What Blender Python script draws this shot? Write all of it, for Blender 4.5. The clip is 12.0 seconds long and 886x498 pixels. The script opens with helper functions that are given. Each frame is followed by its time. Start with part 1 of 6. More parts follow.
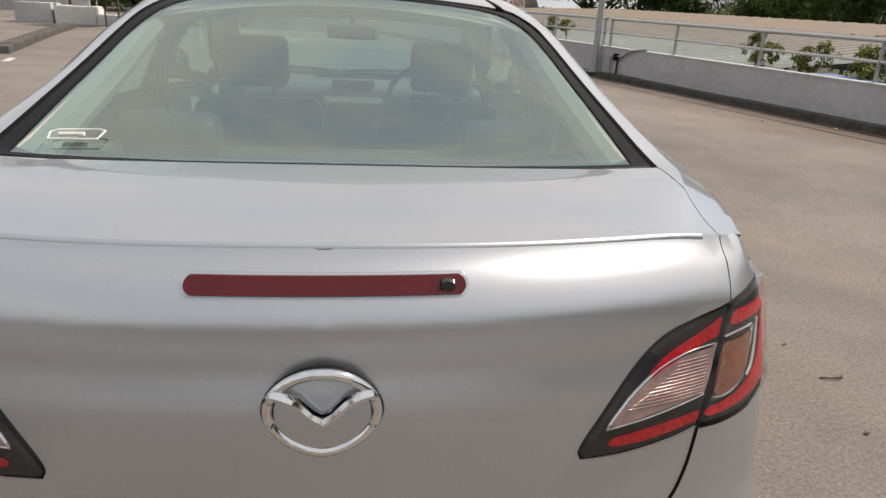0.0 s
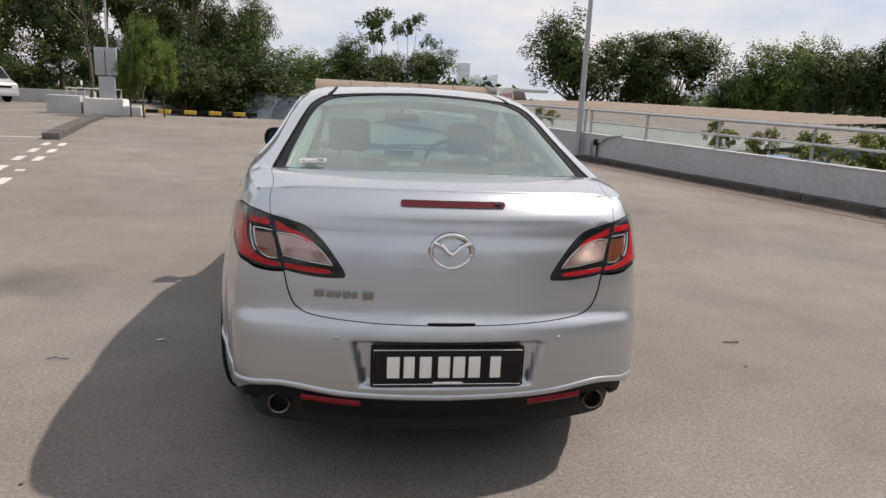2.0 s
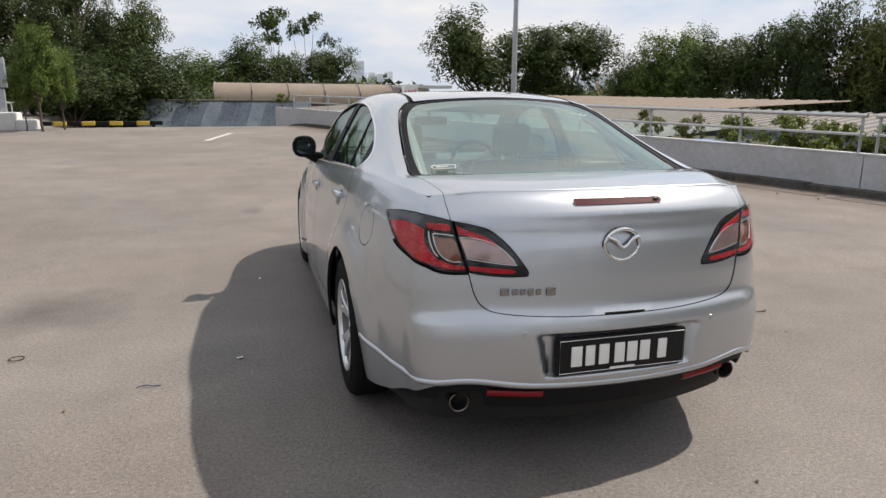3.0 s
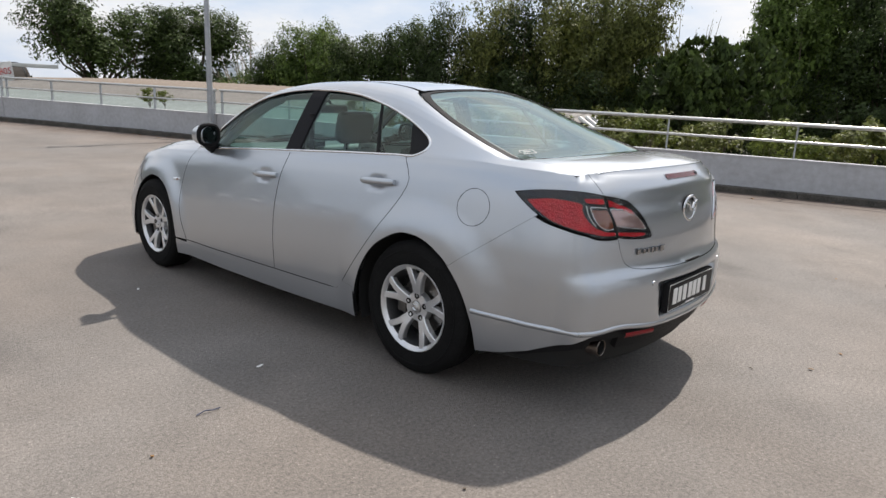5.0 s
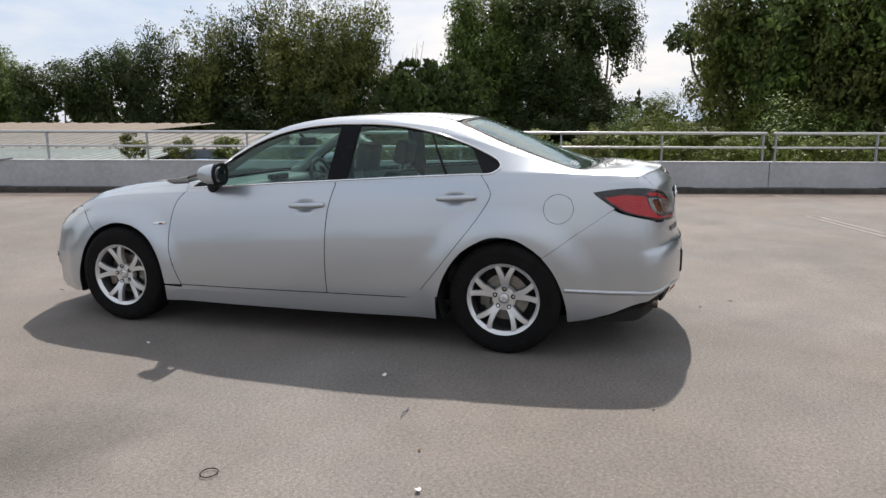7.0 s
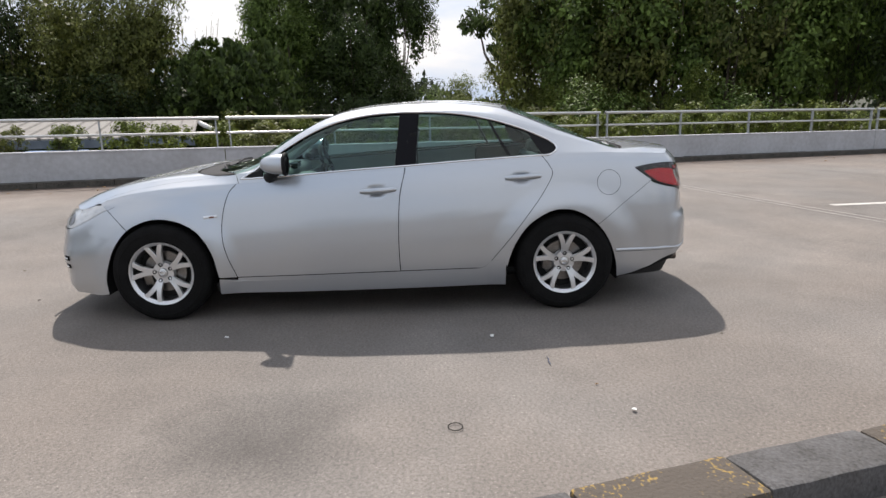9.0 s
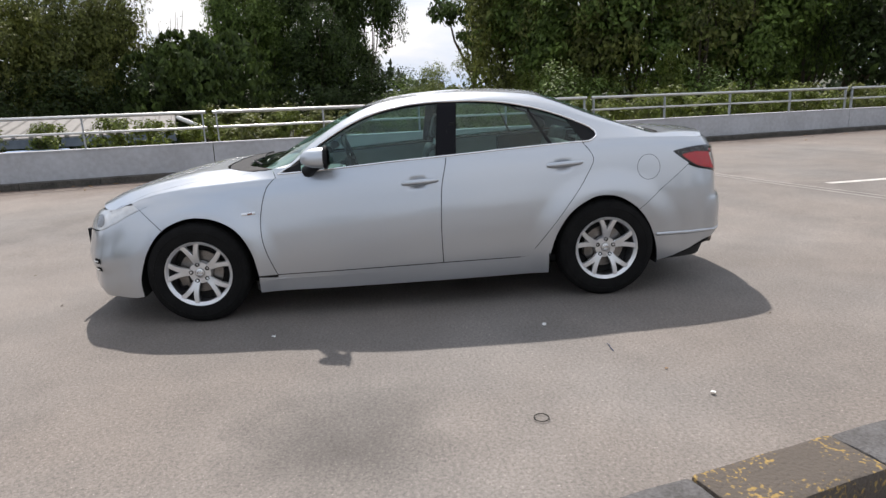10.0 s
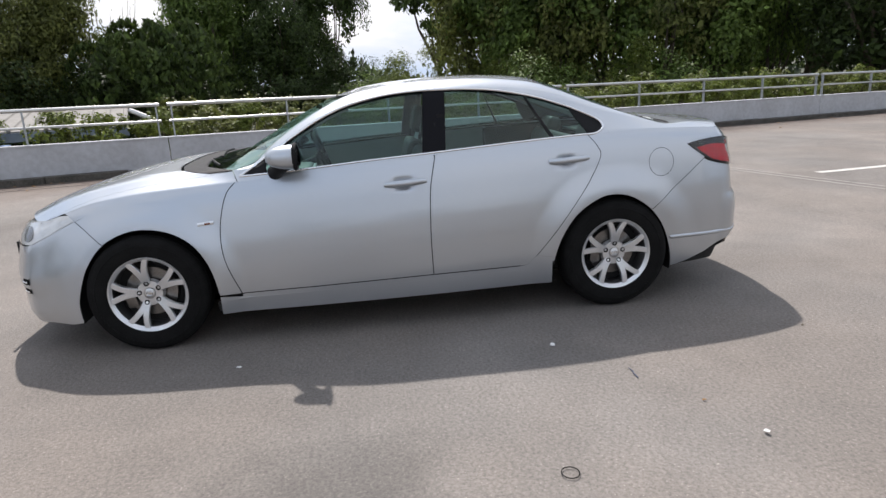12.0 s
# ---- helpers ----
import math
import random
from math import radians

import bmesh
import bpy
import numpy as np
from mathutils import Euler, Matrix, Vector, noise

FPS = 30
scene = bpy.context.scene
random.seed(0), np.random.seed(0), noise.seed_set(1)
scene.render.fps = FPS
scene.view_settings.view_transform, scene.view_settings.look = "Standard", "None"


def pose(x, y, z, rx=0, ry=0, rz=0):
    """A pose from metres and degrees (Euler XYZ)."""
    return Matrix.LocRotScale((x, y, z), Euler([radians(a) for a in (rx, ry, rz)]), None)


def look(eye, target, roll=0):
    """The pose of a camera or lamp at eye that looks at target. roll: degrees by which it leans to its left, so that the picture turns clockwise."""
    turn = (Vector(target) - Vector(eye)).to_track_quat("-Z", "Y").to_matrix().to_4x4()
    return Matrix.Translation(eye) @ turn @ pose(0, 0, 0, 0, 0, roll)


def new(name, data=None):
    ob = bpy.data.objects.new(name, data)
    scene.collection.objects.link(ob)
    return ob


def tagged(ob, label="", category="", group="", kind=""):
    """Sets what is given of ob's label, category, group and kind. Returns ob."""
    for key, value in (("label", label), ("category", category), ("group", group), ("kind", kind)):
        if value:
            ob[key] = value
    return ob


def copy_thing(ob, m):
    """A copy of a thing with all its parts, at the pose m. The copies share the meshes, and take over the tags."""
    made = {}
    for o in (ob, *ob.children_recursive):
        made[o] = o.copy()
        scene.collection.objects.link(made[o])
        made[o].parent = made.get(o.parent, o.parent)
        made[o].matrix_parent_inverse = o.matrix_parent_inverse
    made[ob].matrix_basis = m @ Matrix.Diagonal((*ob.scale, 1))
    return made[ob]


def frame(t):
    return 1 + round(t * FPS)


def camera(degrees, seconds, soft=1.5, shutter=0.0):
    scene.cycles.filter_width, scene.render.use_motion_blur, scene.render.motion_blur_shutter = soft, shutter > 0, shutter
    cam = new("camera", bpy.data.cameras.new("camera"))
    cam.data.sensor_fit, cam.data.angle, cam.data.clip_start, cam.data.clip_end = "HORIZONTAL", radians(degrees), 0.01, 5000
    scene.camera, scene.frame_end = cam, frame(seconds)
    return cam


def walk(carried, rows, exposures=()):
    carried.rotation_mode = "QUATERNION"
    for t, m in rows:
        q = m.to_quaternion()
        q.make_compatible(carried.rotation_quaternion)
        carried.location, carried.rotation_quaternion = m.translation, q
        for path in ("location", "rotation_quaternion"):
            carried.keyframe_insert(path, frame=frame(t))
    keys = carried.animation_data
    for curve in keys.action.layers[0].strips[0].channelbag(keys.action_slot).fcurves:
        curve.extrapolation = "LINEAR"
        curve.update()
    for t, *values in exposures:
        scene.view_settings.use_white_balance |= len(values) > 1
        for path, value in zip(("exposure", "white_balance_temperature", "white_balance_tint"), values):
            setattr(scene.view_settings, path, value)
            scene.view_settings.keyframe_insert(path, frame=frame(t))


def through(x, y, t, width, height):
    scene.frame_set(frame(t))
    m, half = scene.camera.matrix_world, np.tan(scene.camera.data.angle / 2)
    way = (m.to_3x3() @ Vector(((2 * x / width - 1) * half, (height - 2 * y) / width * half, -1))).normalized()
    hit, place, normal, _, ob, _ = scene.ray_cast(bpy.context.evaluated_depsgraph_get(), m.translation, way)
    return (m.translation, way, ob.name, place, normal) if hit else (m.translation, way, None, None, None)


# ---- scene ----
cam = camera(67.7, 12.0)
# the walk: seconds, eye, target, roll
PATH = [
    (0, (0.048, -1.674, 1.36), (0.292, 0.19, 0.676), 2.8),
    (0.5, (-0.023, -2.095, 1.34), (0.165, -0.178, 0.8), 1.6),
    (1, (-0.075, -2.508, 1.327), (0.103, -0.617, 0.702), 2.7),
    (1.5, (-0.062, -2.844, 1.367), (-0.008, -0.918, 0.833), 1.0),
    (2, (-0.318, -3.057, 1.361), (-0.053, -1.124, 0.924), 2.7),
    (2.5, (-0.765, -3.05, 1.318), (-0.417, -1.135, 0.859), 2.0),
    (3, (-1.249, -2.984, 1.371), (-0.708, -1.109, 0.933), 0.4),
    (3.5, (-1.688, -2.863, 1.38), (-0.871, -1.071, 1.035), 1.2),
    (3.7, (-1.868, -2.761, 1.36), (-0.985, -1.011, 0.964), 0.5),
    (5.3, (-3.357, -2.024, 1.333), (-1.815, -0.818, 0.925), 2.1),
    (5.5, (-3.551, -1.939, 1.343), (-1.967, -0.78, 0.96), 1.5),
    (6, (-3.941, -1.569, 1.321), (-2.23, -0.593, 0.975), -0.2),
    (6.5, (-4.28, -1.17, 1.348), (-2.501, -0.326, 0.998), -1.2),
    (7, (-4.542, -0.752, 1.351), (-2.662, -0.182, 0.977), -0.7),
    (7.2, (-4.613, -0.547, 1.348), (-2.709, -0.072, 0.962), -1.1),
    (8.8, (-5.162, 0.818, 1.424), (-3.207, 0.835, 1.003), -1.3),
    (9, (-5.219, 0.946, 1.431), (-3.268, 0.894, 0.991), -1.3),
    (9.5, (-5.208, 1.202, 1.429), (-3.27, 1.06, 0.956), -2.0),
    (10, (-5.145, 1.433, 1.447), (-3.207, 1.291, 0.972), -2.6),
    (10.5, (-5.19, 1.613, 1.458), (-3.254, 1.453, 0.98), -1.7),
    (11, (-5.156, 1.643, 1.441), (-3.214, 1.538, 0.975), -1.6),
    (11.5, (-5.015, 1.65, 1.431), (-3.078, 1.528, 0.946), -3.2),
    (12, (-4.572, 1.521, 1.434), (-2.652, 1.28, 0.926), -3.0),
]
walk(cam, [(t, look(eye, target, roll)) for t, eye, target, roll in PATH],
     exposures=[(0, .20, 7550, 15), (0.5, .09, 7450, 16), (1.0, .0, 7250, 17), (1.5, .13, 7250, 17), (2.2, .28, 7150, 16), (3.0, .32, 7050, 14), (5.5, .39, 6800, 13), (7.0, .35, 6800, 13), (9.0, .43, 6750, 14), (12, .50, 6550, 14)])
# ---- light ----
TO_SUN = Vector((0.748, 0.10, 1.0)).normalized()
world = bpy.data.worlds.new("sky")
scene.world = world
world.use_nodes = True
wn, wl = world.node_tree.nodes, world.node_tree.links
sky = wn.new("ShaderNodeTexSky")
sky.sky_type, sky.sun_disc = "NISHITA", False
sky.sun_elevation = math.asin(TO_SUN.z)
sky.sun_rotation = math.atan2(TO_SUN.x, TO_SUN.y)
sky.air_density, sky.dust_density, sky.ozone_density = 1.0, 3.0, 1.0
# thin high cloud over the blue
wtc = wn.new("ShaderNodeTexCoord")
wmap = wn.new("ShaderNodeMapping")
wmap.inputs["Scale"].default_value = (1.0, 1.0, 3.2)
wno = wn.new("ShaderNodeTexNoise")
wno.inputs["Scale"].default_value, wno.inputs["Detail"].default_value, wno.inputs["Roughness"].default_value = 2.3, 7.0, 0.58
wramp = wn.new("ShaderNodeMapRange")
for k, v in (("From Min", 0.36), ("From Max", 0.60), ("To Min", 0.0), ("To Max", 1.0)):
    wramp.inputs[k].default_value = v
wmix = wn.new("ShaderNodeMix")
wmix.data_type = "RGBA"
wveil = wn.new("ShaderNodeMix")
wveil.data_type = "RGBA"
wveil.inputs[6].default_value, wveil.inputs[7].default_value = (6.3, 8.1, 10.6, 1), (10.9, 11.2, 11.5, 1)
wl.new(wtc.outputs["Generated"], wmap.inputs[0])
wl.new(wmap.outputs[0], wno.inputs["Vector"])
wl.new(wno.outputs[0], wramp.inputs[0])
# a bright veil over the blue, thick in the clouds and thin between them
wmix.inputs[0].default_value = 0.82
wl.new(wramp.outputs[0], wveil.inputs[0])
wl.new(wveil.outputs[2], wmix.inputs[7])
wl.new(sky.outputs[0], wmix.inputs[6])
wl.new(wmix.outputs[2], wn["Background"].inputs[0])
wn["Background"].inputs[1].default_value = 0.074
sun = new("sun", bpy.data.lights.new("sun", "SUN"))
sun.data.energy, sun.data.angle, sun.data.color = 4.1, radians(0.9), (1.0, 0.965, 0.91)
sun.matrix_world = look(TO_SUN * 50, (0, 0, 0))
# ---- materials ----
def mat(name, col, rough=0.5, metal=0.0, var=0.0, scale=8.0, bump=0.0, bscale=60.0, coat=0.0, col2=None, rvar=0.0, spec=0.5, island=0.0, emit=None, alpha_t=0.0):
    """A principled material: colour broken up by two scales of noise, fine relief, clear coat."""
    m = bpy.data.materials.new(name)
    m.use_nodes = True
    n, l = m.node_tree.nodes, m.node_tree.links
    p = n["Principled BSDF"]
    p.inputs["Base Color"].default_value = (*col, 1)
    p.inputs["Roughness"].default_value, p.inputs["Metallic"].default_value = rough, metal
    p.inputs["Coat Weight"].default_value, p.inputs["Coat Roughness"].default_value = coat, 0.07
    p.inputs["Specular IOR Level"].default_value = spec
    if alpha_t:
        p.inputs["Transmission Weight"].default_value = alpha_t
    if emit:
        p.inputs["Emission Color"].default_value, p.inputs["Emission Strength"].default_value = (*emit, 1), 1
    tc = n.new("ShaderNodeTexCoord")
    if var or col2:
        big, fine, add = n.new("ShaderNodeTexNoise"), n.new("ShaderNodeTexNoise"), n.new("ShaderNodeMath")
        big.inputs["Scale"].default_value, fine.inputs["Scale"].default_value = scale, scale * 9
        big.inputs["Detail"].default_value, fine.inputs["Detail"].default_value = 5, 3
        add.operation = "ADD"
        l.new(tc.outputs["Object"], big.inputs["Vector"])
        l.new(tc.outputs["Object"], fine.inputs["Vector"])
        l.new(big.outputs[0], add.inputs[0])
        l.new(fine.outputs[0], add.inputs[1])
        ramp = n.new("ShaderNodeMapRange")
        ramp.inputs["From Min"].default_value, ramp.inputs["From Max"].default_value = 0.7, 1.3
        l.new(add.outputs[0], ramp.inputs[0])
        mix = n.new("ShaderNodeMix")
        mix.data_type = "RGBA"
        other = col2 or tuple(c * (1 - var) for c in col)
        first = col if col2 else tuple(min(1, c * (1 + var)) for c in col)
        mix.inputs[6].default_value, mix.inputs[7].default_value = (*first, 1), (*other, 1)
        l.new(ramp.outputs[0], mix.inputs[0])
        out = mix.outputs[2]
        if island:
            geo, hsv, mr = n.new("ShaderNodeNewGeometry"), n.new("ShaderNodeHueSaturation"), n.new("ShaderNodeMapRange")
            mr.inputs["To Min"].default_value, mr.inputs["To Max"].default_value = 1 - island, 1 + island
            l.new(geo.outputs["Random Per Island"], mr.inputs[0])
            l.new(mr.outputs[0], hsv.inputs["Value"])
            l.new(out, hsv.inputs["Color"])
            out = hsv.outputs[0]
        l.new(out, p.inputs["Base Color"])
        if rvar:
            rr = n.new("ShaderNodeMapRange")
            rr.inputs["To Min"].default_value, rr.inputs["To Max"].default_value = rough - rvar, rough + rvar
            l.new(ramp.outputs[0], rr.inputs[0])
            l.new(rr.outputs[0], p.inputs["Roughness"])
    if bump:
        nb, b = n.new("ShaderNodeTexNoise"), n.new("ShaderNodeBump")
        nb.inputs["Scale"].default_value, nb.inputs["Detail"].default_value = bscale, 4
        b.inputs["Strength"].default_value, b.inputs["Distance"].default_value = bump, 0.01
        l.new(tc.outputs["Object"], nb.inputs["Vector"])
        l.new(nb.outputs[0], b.inputs["Height"])
        l.new(b.outputs[0], p.inputs["Normal"])
    return m


def glass(name, tint, gloss=0.06, haze_film=0.0, sheen=(.9, 1, .95)):
    """A thin pane: tinted see-through with a mirror-like sheen and a pale green film that paints in reflected haze."""
    m = bpy.data.materials.new(name)
    m.use_nodes = True
    n, l = m.node_tree.nodes, m.node_tree.links
    n.remove(n["Principled BSDF"])
    t, g, mx = n.new("ShaderNodeBsdfTransparent"), n.new("ShaderNodeBsdfGlossy"), n.new("ShaderNodeMixShader")
    lw, pw, fr_ = n.new("ShaderNodeLayerWeight"), n.new("ShaderNodeMath"), n.new("ShaderNodeMapRange")
    t.inputs[0].default_value = (*tint, 1)
    g.inputs["Roughness"].default_value = 0.01
    g.inputs[0].default_value = (*sheen, 1)
    lw.inputs[0].default_value = 0.5
    pw.operation = "POWER"
    pw.inputs[1].default_value = 4.0
    fr_.inputs["To Min"].default_value, fr_.inputs["To Max"].default_value = gloss, min(.9, gloss + .5)
    l.new(lw.outputs["Facing"], pw.inputs[0])
    l.new(pw.outputs[0], fr_.inputs[0])
    l.new(fr_.outputs[0], mx.inputs[0])
    l.new(t.outputs[0], mx.inputs[1])
    l.new(g.outputs[0], mx.inputs[2])
    last = mx
    if haze_film:
        d, last = n.new("ShaderNodeBsdfDiffuse"), n.new("ShaderNodeMixShader")
        tc, nz, mr = n.new("ShaderNodeTexCoord"), n.new("ShaderNodeTexNoise"), n.new("ShaderNodeMapRange")
        nz.inputs["Scale"].default_value, nz.inputs["Detail"].default_value = 3.0, 6
        mr.inputs["To Min"].default_value, mr.inputs["To Max"].default_value = haze_film * .6, haze_film * 1.4
        d.inputs[0].default_value = (.42, .58, .50, 1)
        l.new(tc.outputs["Object"], nz.inputs["Vector"])
        l.new(nz.outputs[0], mr.inputs[0])
        l.new(mr.outputs[0], last.inputs[0])
        l.new(mx.outputs[0], last.inputs[1])
        l.new(d.outputs[0], last.inputs[2])
    l.new(last.outputs[0], n["Material Output"].inputs[0])
    return m


PAINT = mat("silver_paint", (0.468, 0.497, 0.532), 0.35, 0.86, var=0.06, scale=420, coat=1.0)
PAINT.node_tree.nodes["Principled BSDF"].inputs["Coat Roughness"].default_value = 0.035
# near-black: shade painted into shut lines, slots and badge outline; also wheel nuts
SHADEBLACK = mat("shade_and_nut_black", (0.008, 0.008, 0.009), 0.7, spec=.1)
# alloy darkened by painted shade inside the wheel; also nut wells and lamp bowls
BARREL = mat("wheel_barrel", (0.16, 0.16, 0.165), 0.45, 0.8, var=0.2, scale=20)
BADGEGREY = mat("badge_grey", (0.30, 0.30, 0.31), 0.2, 1.0)
SHADEGLASS = mat("mirror_dark", (0.10, 0.12, 0.13), 0.04, 1.0)
CHROME = mat("chrome", (0.75, 0.76, 0.77), 0.07, 1.0)
SATIN = mat("satin_metal", (0.62, 0.63, 0.64), 0.28, 1.0)
ALLOY = mat("alloy", (0.68, 0.69, 0.70), 0.3, 0.7, var=0.05, scale=30, coat=0.4)
DISC = mat("brake_iron", (0.22, 0.21, 0.2), 0.35, 1.0, var=0.3, scale=20)
BLACK = mat("black_plastic", (0.012, 0.012, 0.013), 0.55, spec=.12, var=0.15, scale=60, bump=0.1, bscale=300)
GLOSSBLACK = mat("gloss_black", (0.012, 0.012, 0.014), 0.06, coat=0.5)
DARK = mat("dark_cavity", (0.01, 0.01, 0.01), 0.8)
RUBBER = mat("tyre_rubber", (0.009, 0.009, 0.009), 0.85, spec=.12, var=0.35, scale=12, bump=0.15, bscale=120)
TINT = glass("green_glass", (0.52, 0.69, 0.66), 0.045, .008)
REARTINT = glass("rear_glass", (0.56, 0.72, 0.69), 0.25, .04, (.86, .97, .96))
LENS = glass("clear_lens", (0.95, 0.95, 0.95), 0.02, sheen=(1, 1, 1))
REDLENS = mat("red_lens", (0.60, 0.008, 0.018), 0.2, coat=0.3, spec=.3, col2=(.26, .003, .008), scale=38, bump=.5, bscale=90)
REFLECTOR = mat("red_reflector", (0.20, 0.004, 0.008), 0.3, spec=.3, var=0.2, scale=60)
REDDARK = mat("red_dark", (0.07, 0.002, 0.005), 0.25, coat=0.3, spec=.3, var=0.2, scale=60)
AMBER = mat("amber_bulb", (0.17, 0.055, 0.03), 0.12, coat=1.0, var=0.25, scale=60)
CLEARREF = mat("ribbed_reflector", (0.42, 0.29, 0.28), 0.18, 0.5, coat=1.0, var=0.2, scale=40)
SMOKE = mat("smoked_trim", (0.014, 0.014, 0.016), 0.12, coat=0.25, spec=.3)
BORDER = mat("fired_border", (0.006, 0.006, 0.008), 0.5, spec=.1)
SEAT = mat("dark_leather", (0.038, 0.040, 0.041), 0.5, var=0.25, scale=14, bump=0.2, bscale=90)
DASH = mat("dash_plastic", (0.12, 0.122, 0.12), 0.55, var=0.2, scale=20)
TRIMGREY = mat("pale_lining", (0.34, 0.335, 0.31), 0.8, var=0.08, scale=10)
PLATEW = mat("plate_white", (0.75, 0.75, 0.73), 0.35)
PLATEB = mat("plate_black", (0.010, 0.010, 0.011), 0.45, spec=.2)
EXHAUST = mat("exhaust_steel", (0.20, 0.17, 0.15), 0.3, 1.0, var=0.3, scale=40)
HEADREF = mat("lamp_reflector", (0.62, 0.63, 0.63), 0.3, 0.5, var=.15, scale=20, coat=.6)
# ---- building tools ----
from mathutils import geometry


def link(name, verts, faces, material, parent=None, label="", normals=None, smooth=True):
    me = bpy.data.meshes.new(name)
    me.from_pydata([tuple(map(float, v)) for v in verts], [], faces)
    for mm in material if isinstance(material, (list, tuple)) else [material]:
        me.materials.append(mm)
    me.polygons.foreach_set("use_smooth", [smooth] * len(me.polygons))
    if normals is not None:
        me.normals_split_custom_set_from_vertices([tuple(map(float, n)) for n in normals])
    ob = new(name, me)
    if parent:
        ob.parent = parent
    if label:
        tagged(ob, label)
    return ob


def part(name, bm, material, parent=None, label="", smooth=True, angle=40):
    """Links a bmesh as one mesh object under a thing or a part."""
    me = bpy.data.meshes.new(name)
    if smooth:
        for f in bm.faces:
            f.smooth = True
        for e in bm.edges:
            e.smooth = len(e.link_faces) == 2 and e.calc_face_angle(0) < radians(angle)
    bm.to_mesh(me)
    bm.free()
    for mm in material if isinstance(material, (list, tuple)) else [material]:
        me.materials.append(mm)
    ob = new(name, me)
    if parent:
        ob.parent = parent
    if label:
        tagged(ob, label)
    return ob


def box_bm(a, b, bev=0.0, seg=2, bm=None, m=None):
    """A box from corner a to corner b with rounded edges."""
    bm = bm or bmesh.new()
    vs = bmesh.ops.create_cube(bm, size=1)["verts"]
    for v in vs:
        v.co = Vector([(a[i] + b[i]) / 2 + v.co[i] * (b[i] - a[i]) for i in range(3)])
    if bev:
        es = list({e for v in vs for e in v.link_edges})
        vs = list({v for f in bmesh.ops.bevel(bm, geom=es, offset=bev, segments=seg, profile=0.6, affect="EDGES")["faces"] for v in f.verts} | {v for v in vs if v.is_valid})
    if m is not None:
        bmesh.ops.transform(bm, matrix=m, verts=[v for v in vs if v.is_valid])
    return bm


def lathe(profile, n=48, axis="x", bm=None):
    """A turned body from (along, radius) pairs about an axis."""
    bm = bm or bmesh.new()
    rings = []
    for a, r in profile:
        ring = []
        for k in range(n):
            t = 2 * math.pi * k / n
            c, s = r * math.cos(t), r * math.sin(t)
            ring.append(bm.verts.new({"x": (a, c, s), "y": (c, a, s), "z": (c, s, a)}[axis]))
        rings.append(ring)
    for r0, r1 in zip(rings, rings[1:]):
        for k in range(n):
            bm.faces.new((r0[k], r0[(k + 1) % n], r1[(k + 1) % n], r1[k]))
    bmesh.ops.recalc_face_normals(bm, faces=bm.faces)
    return bm


def tube(points, r, n=8, bm=None, closed=False, caps=True):
    """A round bar along points."""
    bm = bm or bmesh.new()
    p = [Vector(q) for q in points]
    rings, cnt = [], len(p)
    for i in range(cnt):
        a = p[i - 1] if (i or closed) else p[i]
        b = p[(i + 1) % cnt] if (i < cnt - 1 or closed) else p[i]
        t = (b - a).normalized()
        up = Vector((0, 0, 1)) if abs(t.z) < .9 else Vector((0, 1, 0))
        u = t.cross(up).normalized()
        w = u.cross(t)
        rr = r[i] if isinstance(r, (list, tuple)) else r
        rings.append([bm.verts.new(p[i] + u * rr * math.cos(2 * math.pi * k / n) + w * rr * math.sin(2 * math.pi * k / n)) for k in range(n)])
    for i in range(cnt if closed else cnt - 1):
        r0, r1 = rings[i], rings[(i + 1) % cnt]
        for k in range(n):
            bm.faces.new((r0[k], r0[(k + 1) % n], r1[(k + 1) % n], r1[k]))
    if caps and not closed:
        bm.faces.new(rings[0][::-1])
        bm.faces.new(rings[-1])
    bmesh.ops.recalc_face_normals(bm, faces=bm.faces)
    return bm


def step(a, b, x):
    t = np.clip((x - a) / (b - a), 0, 1)
    return t * t * (3 - 2 * t)


# ---- deck, wall and rail ----
def deck(x, y):
    """Height of the parking deck: level under the car, rising gently ahead, with a crest far off."""
    x, y = np.asarray(x, float), np.asarray(y, float)
    away = np.sqrt((x / 2.6) ** 2 + ((y - 1.4) / 3.6) ** 2)
    z = (.0112 + np.where(x > 0, .0004, .0002) * np.clip(x, -22, 9)) * np.clip(y, -25, 26) * step(.9, 2.2, away)
    return z - .11 * np.maximum(y - 25.5, 0) * step(25.5, 29, y) * step(-14, -11, x)


WALL_P, ALONG, OUT = np.array((5.632, 10.444)), np.array((.28, -.96)), np.array((.96, .28))


def at_wall(q, n=0.0):
    """A place in plan: q metres along the parapet, n metres out from its inner face."""
    p = WALL_P + ALONG * q + OUT * n
    return float(p[0]), float(p[1])


def parapet_z(q):
    return 1.288 - .0148 * max(-26, min(26, q))


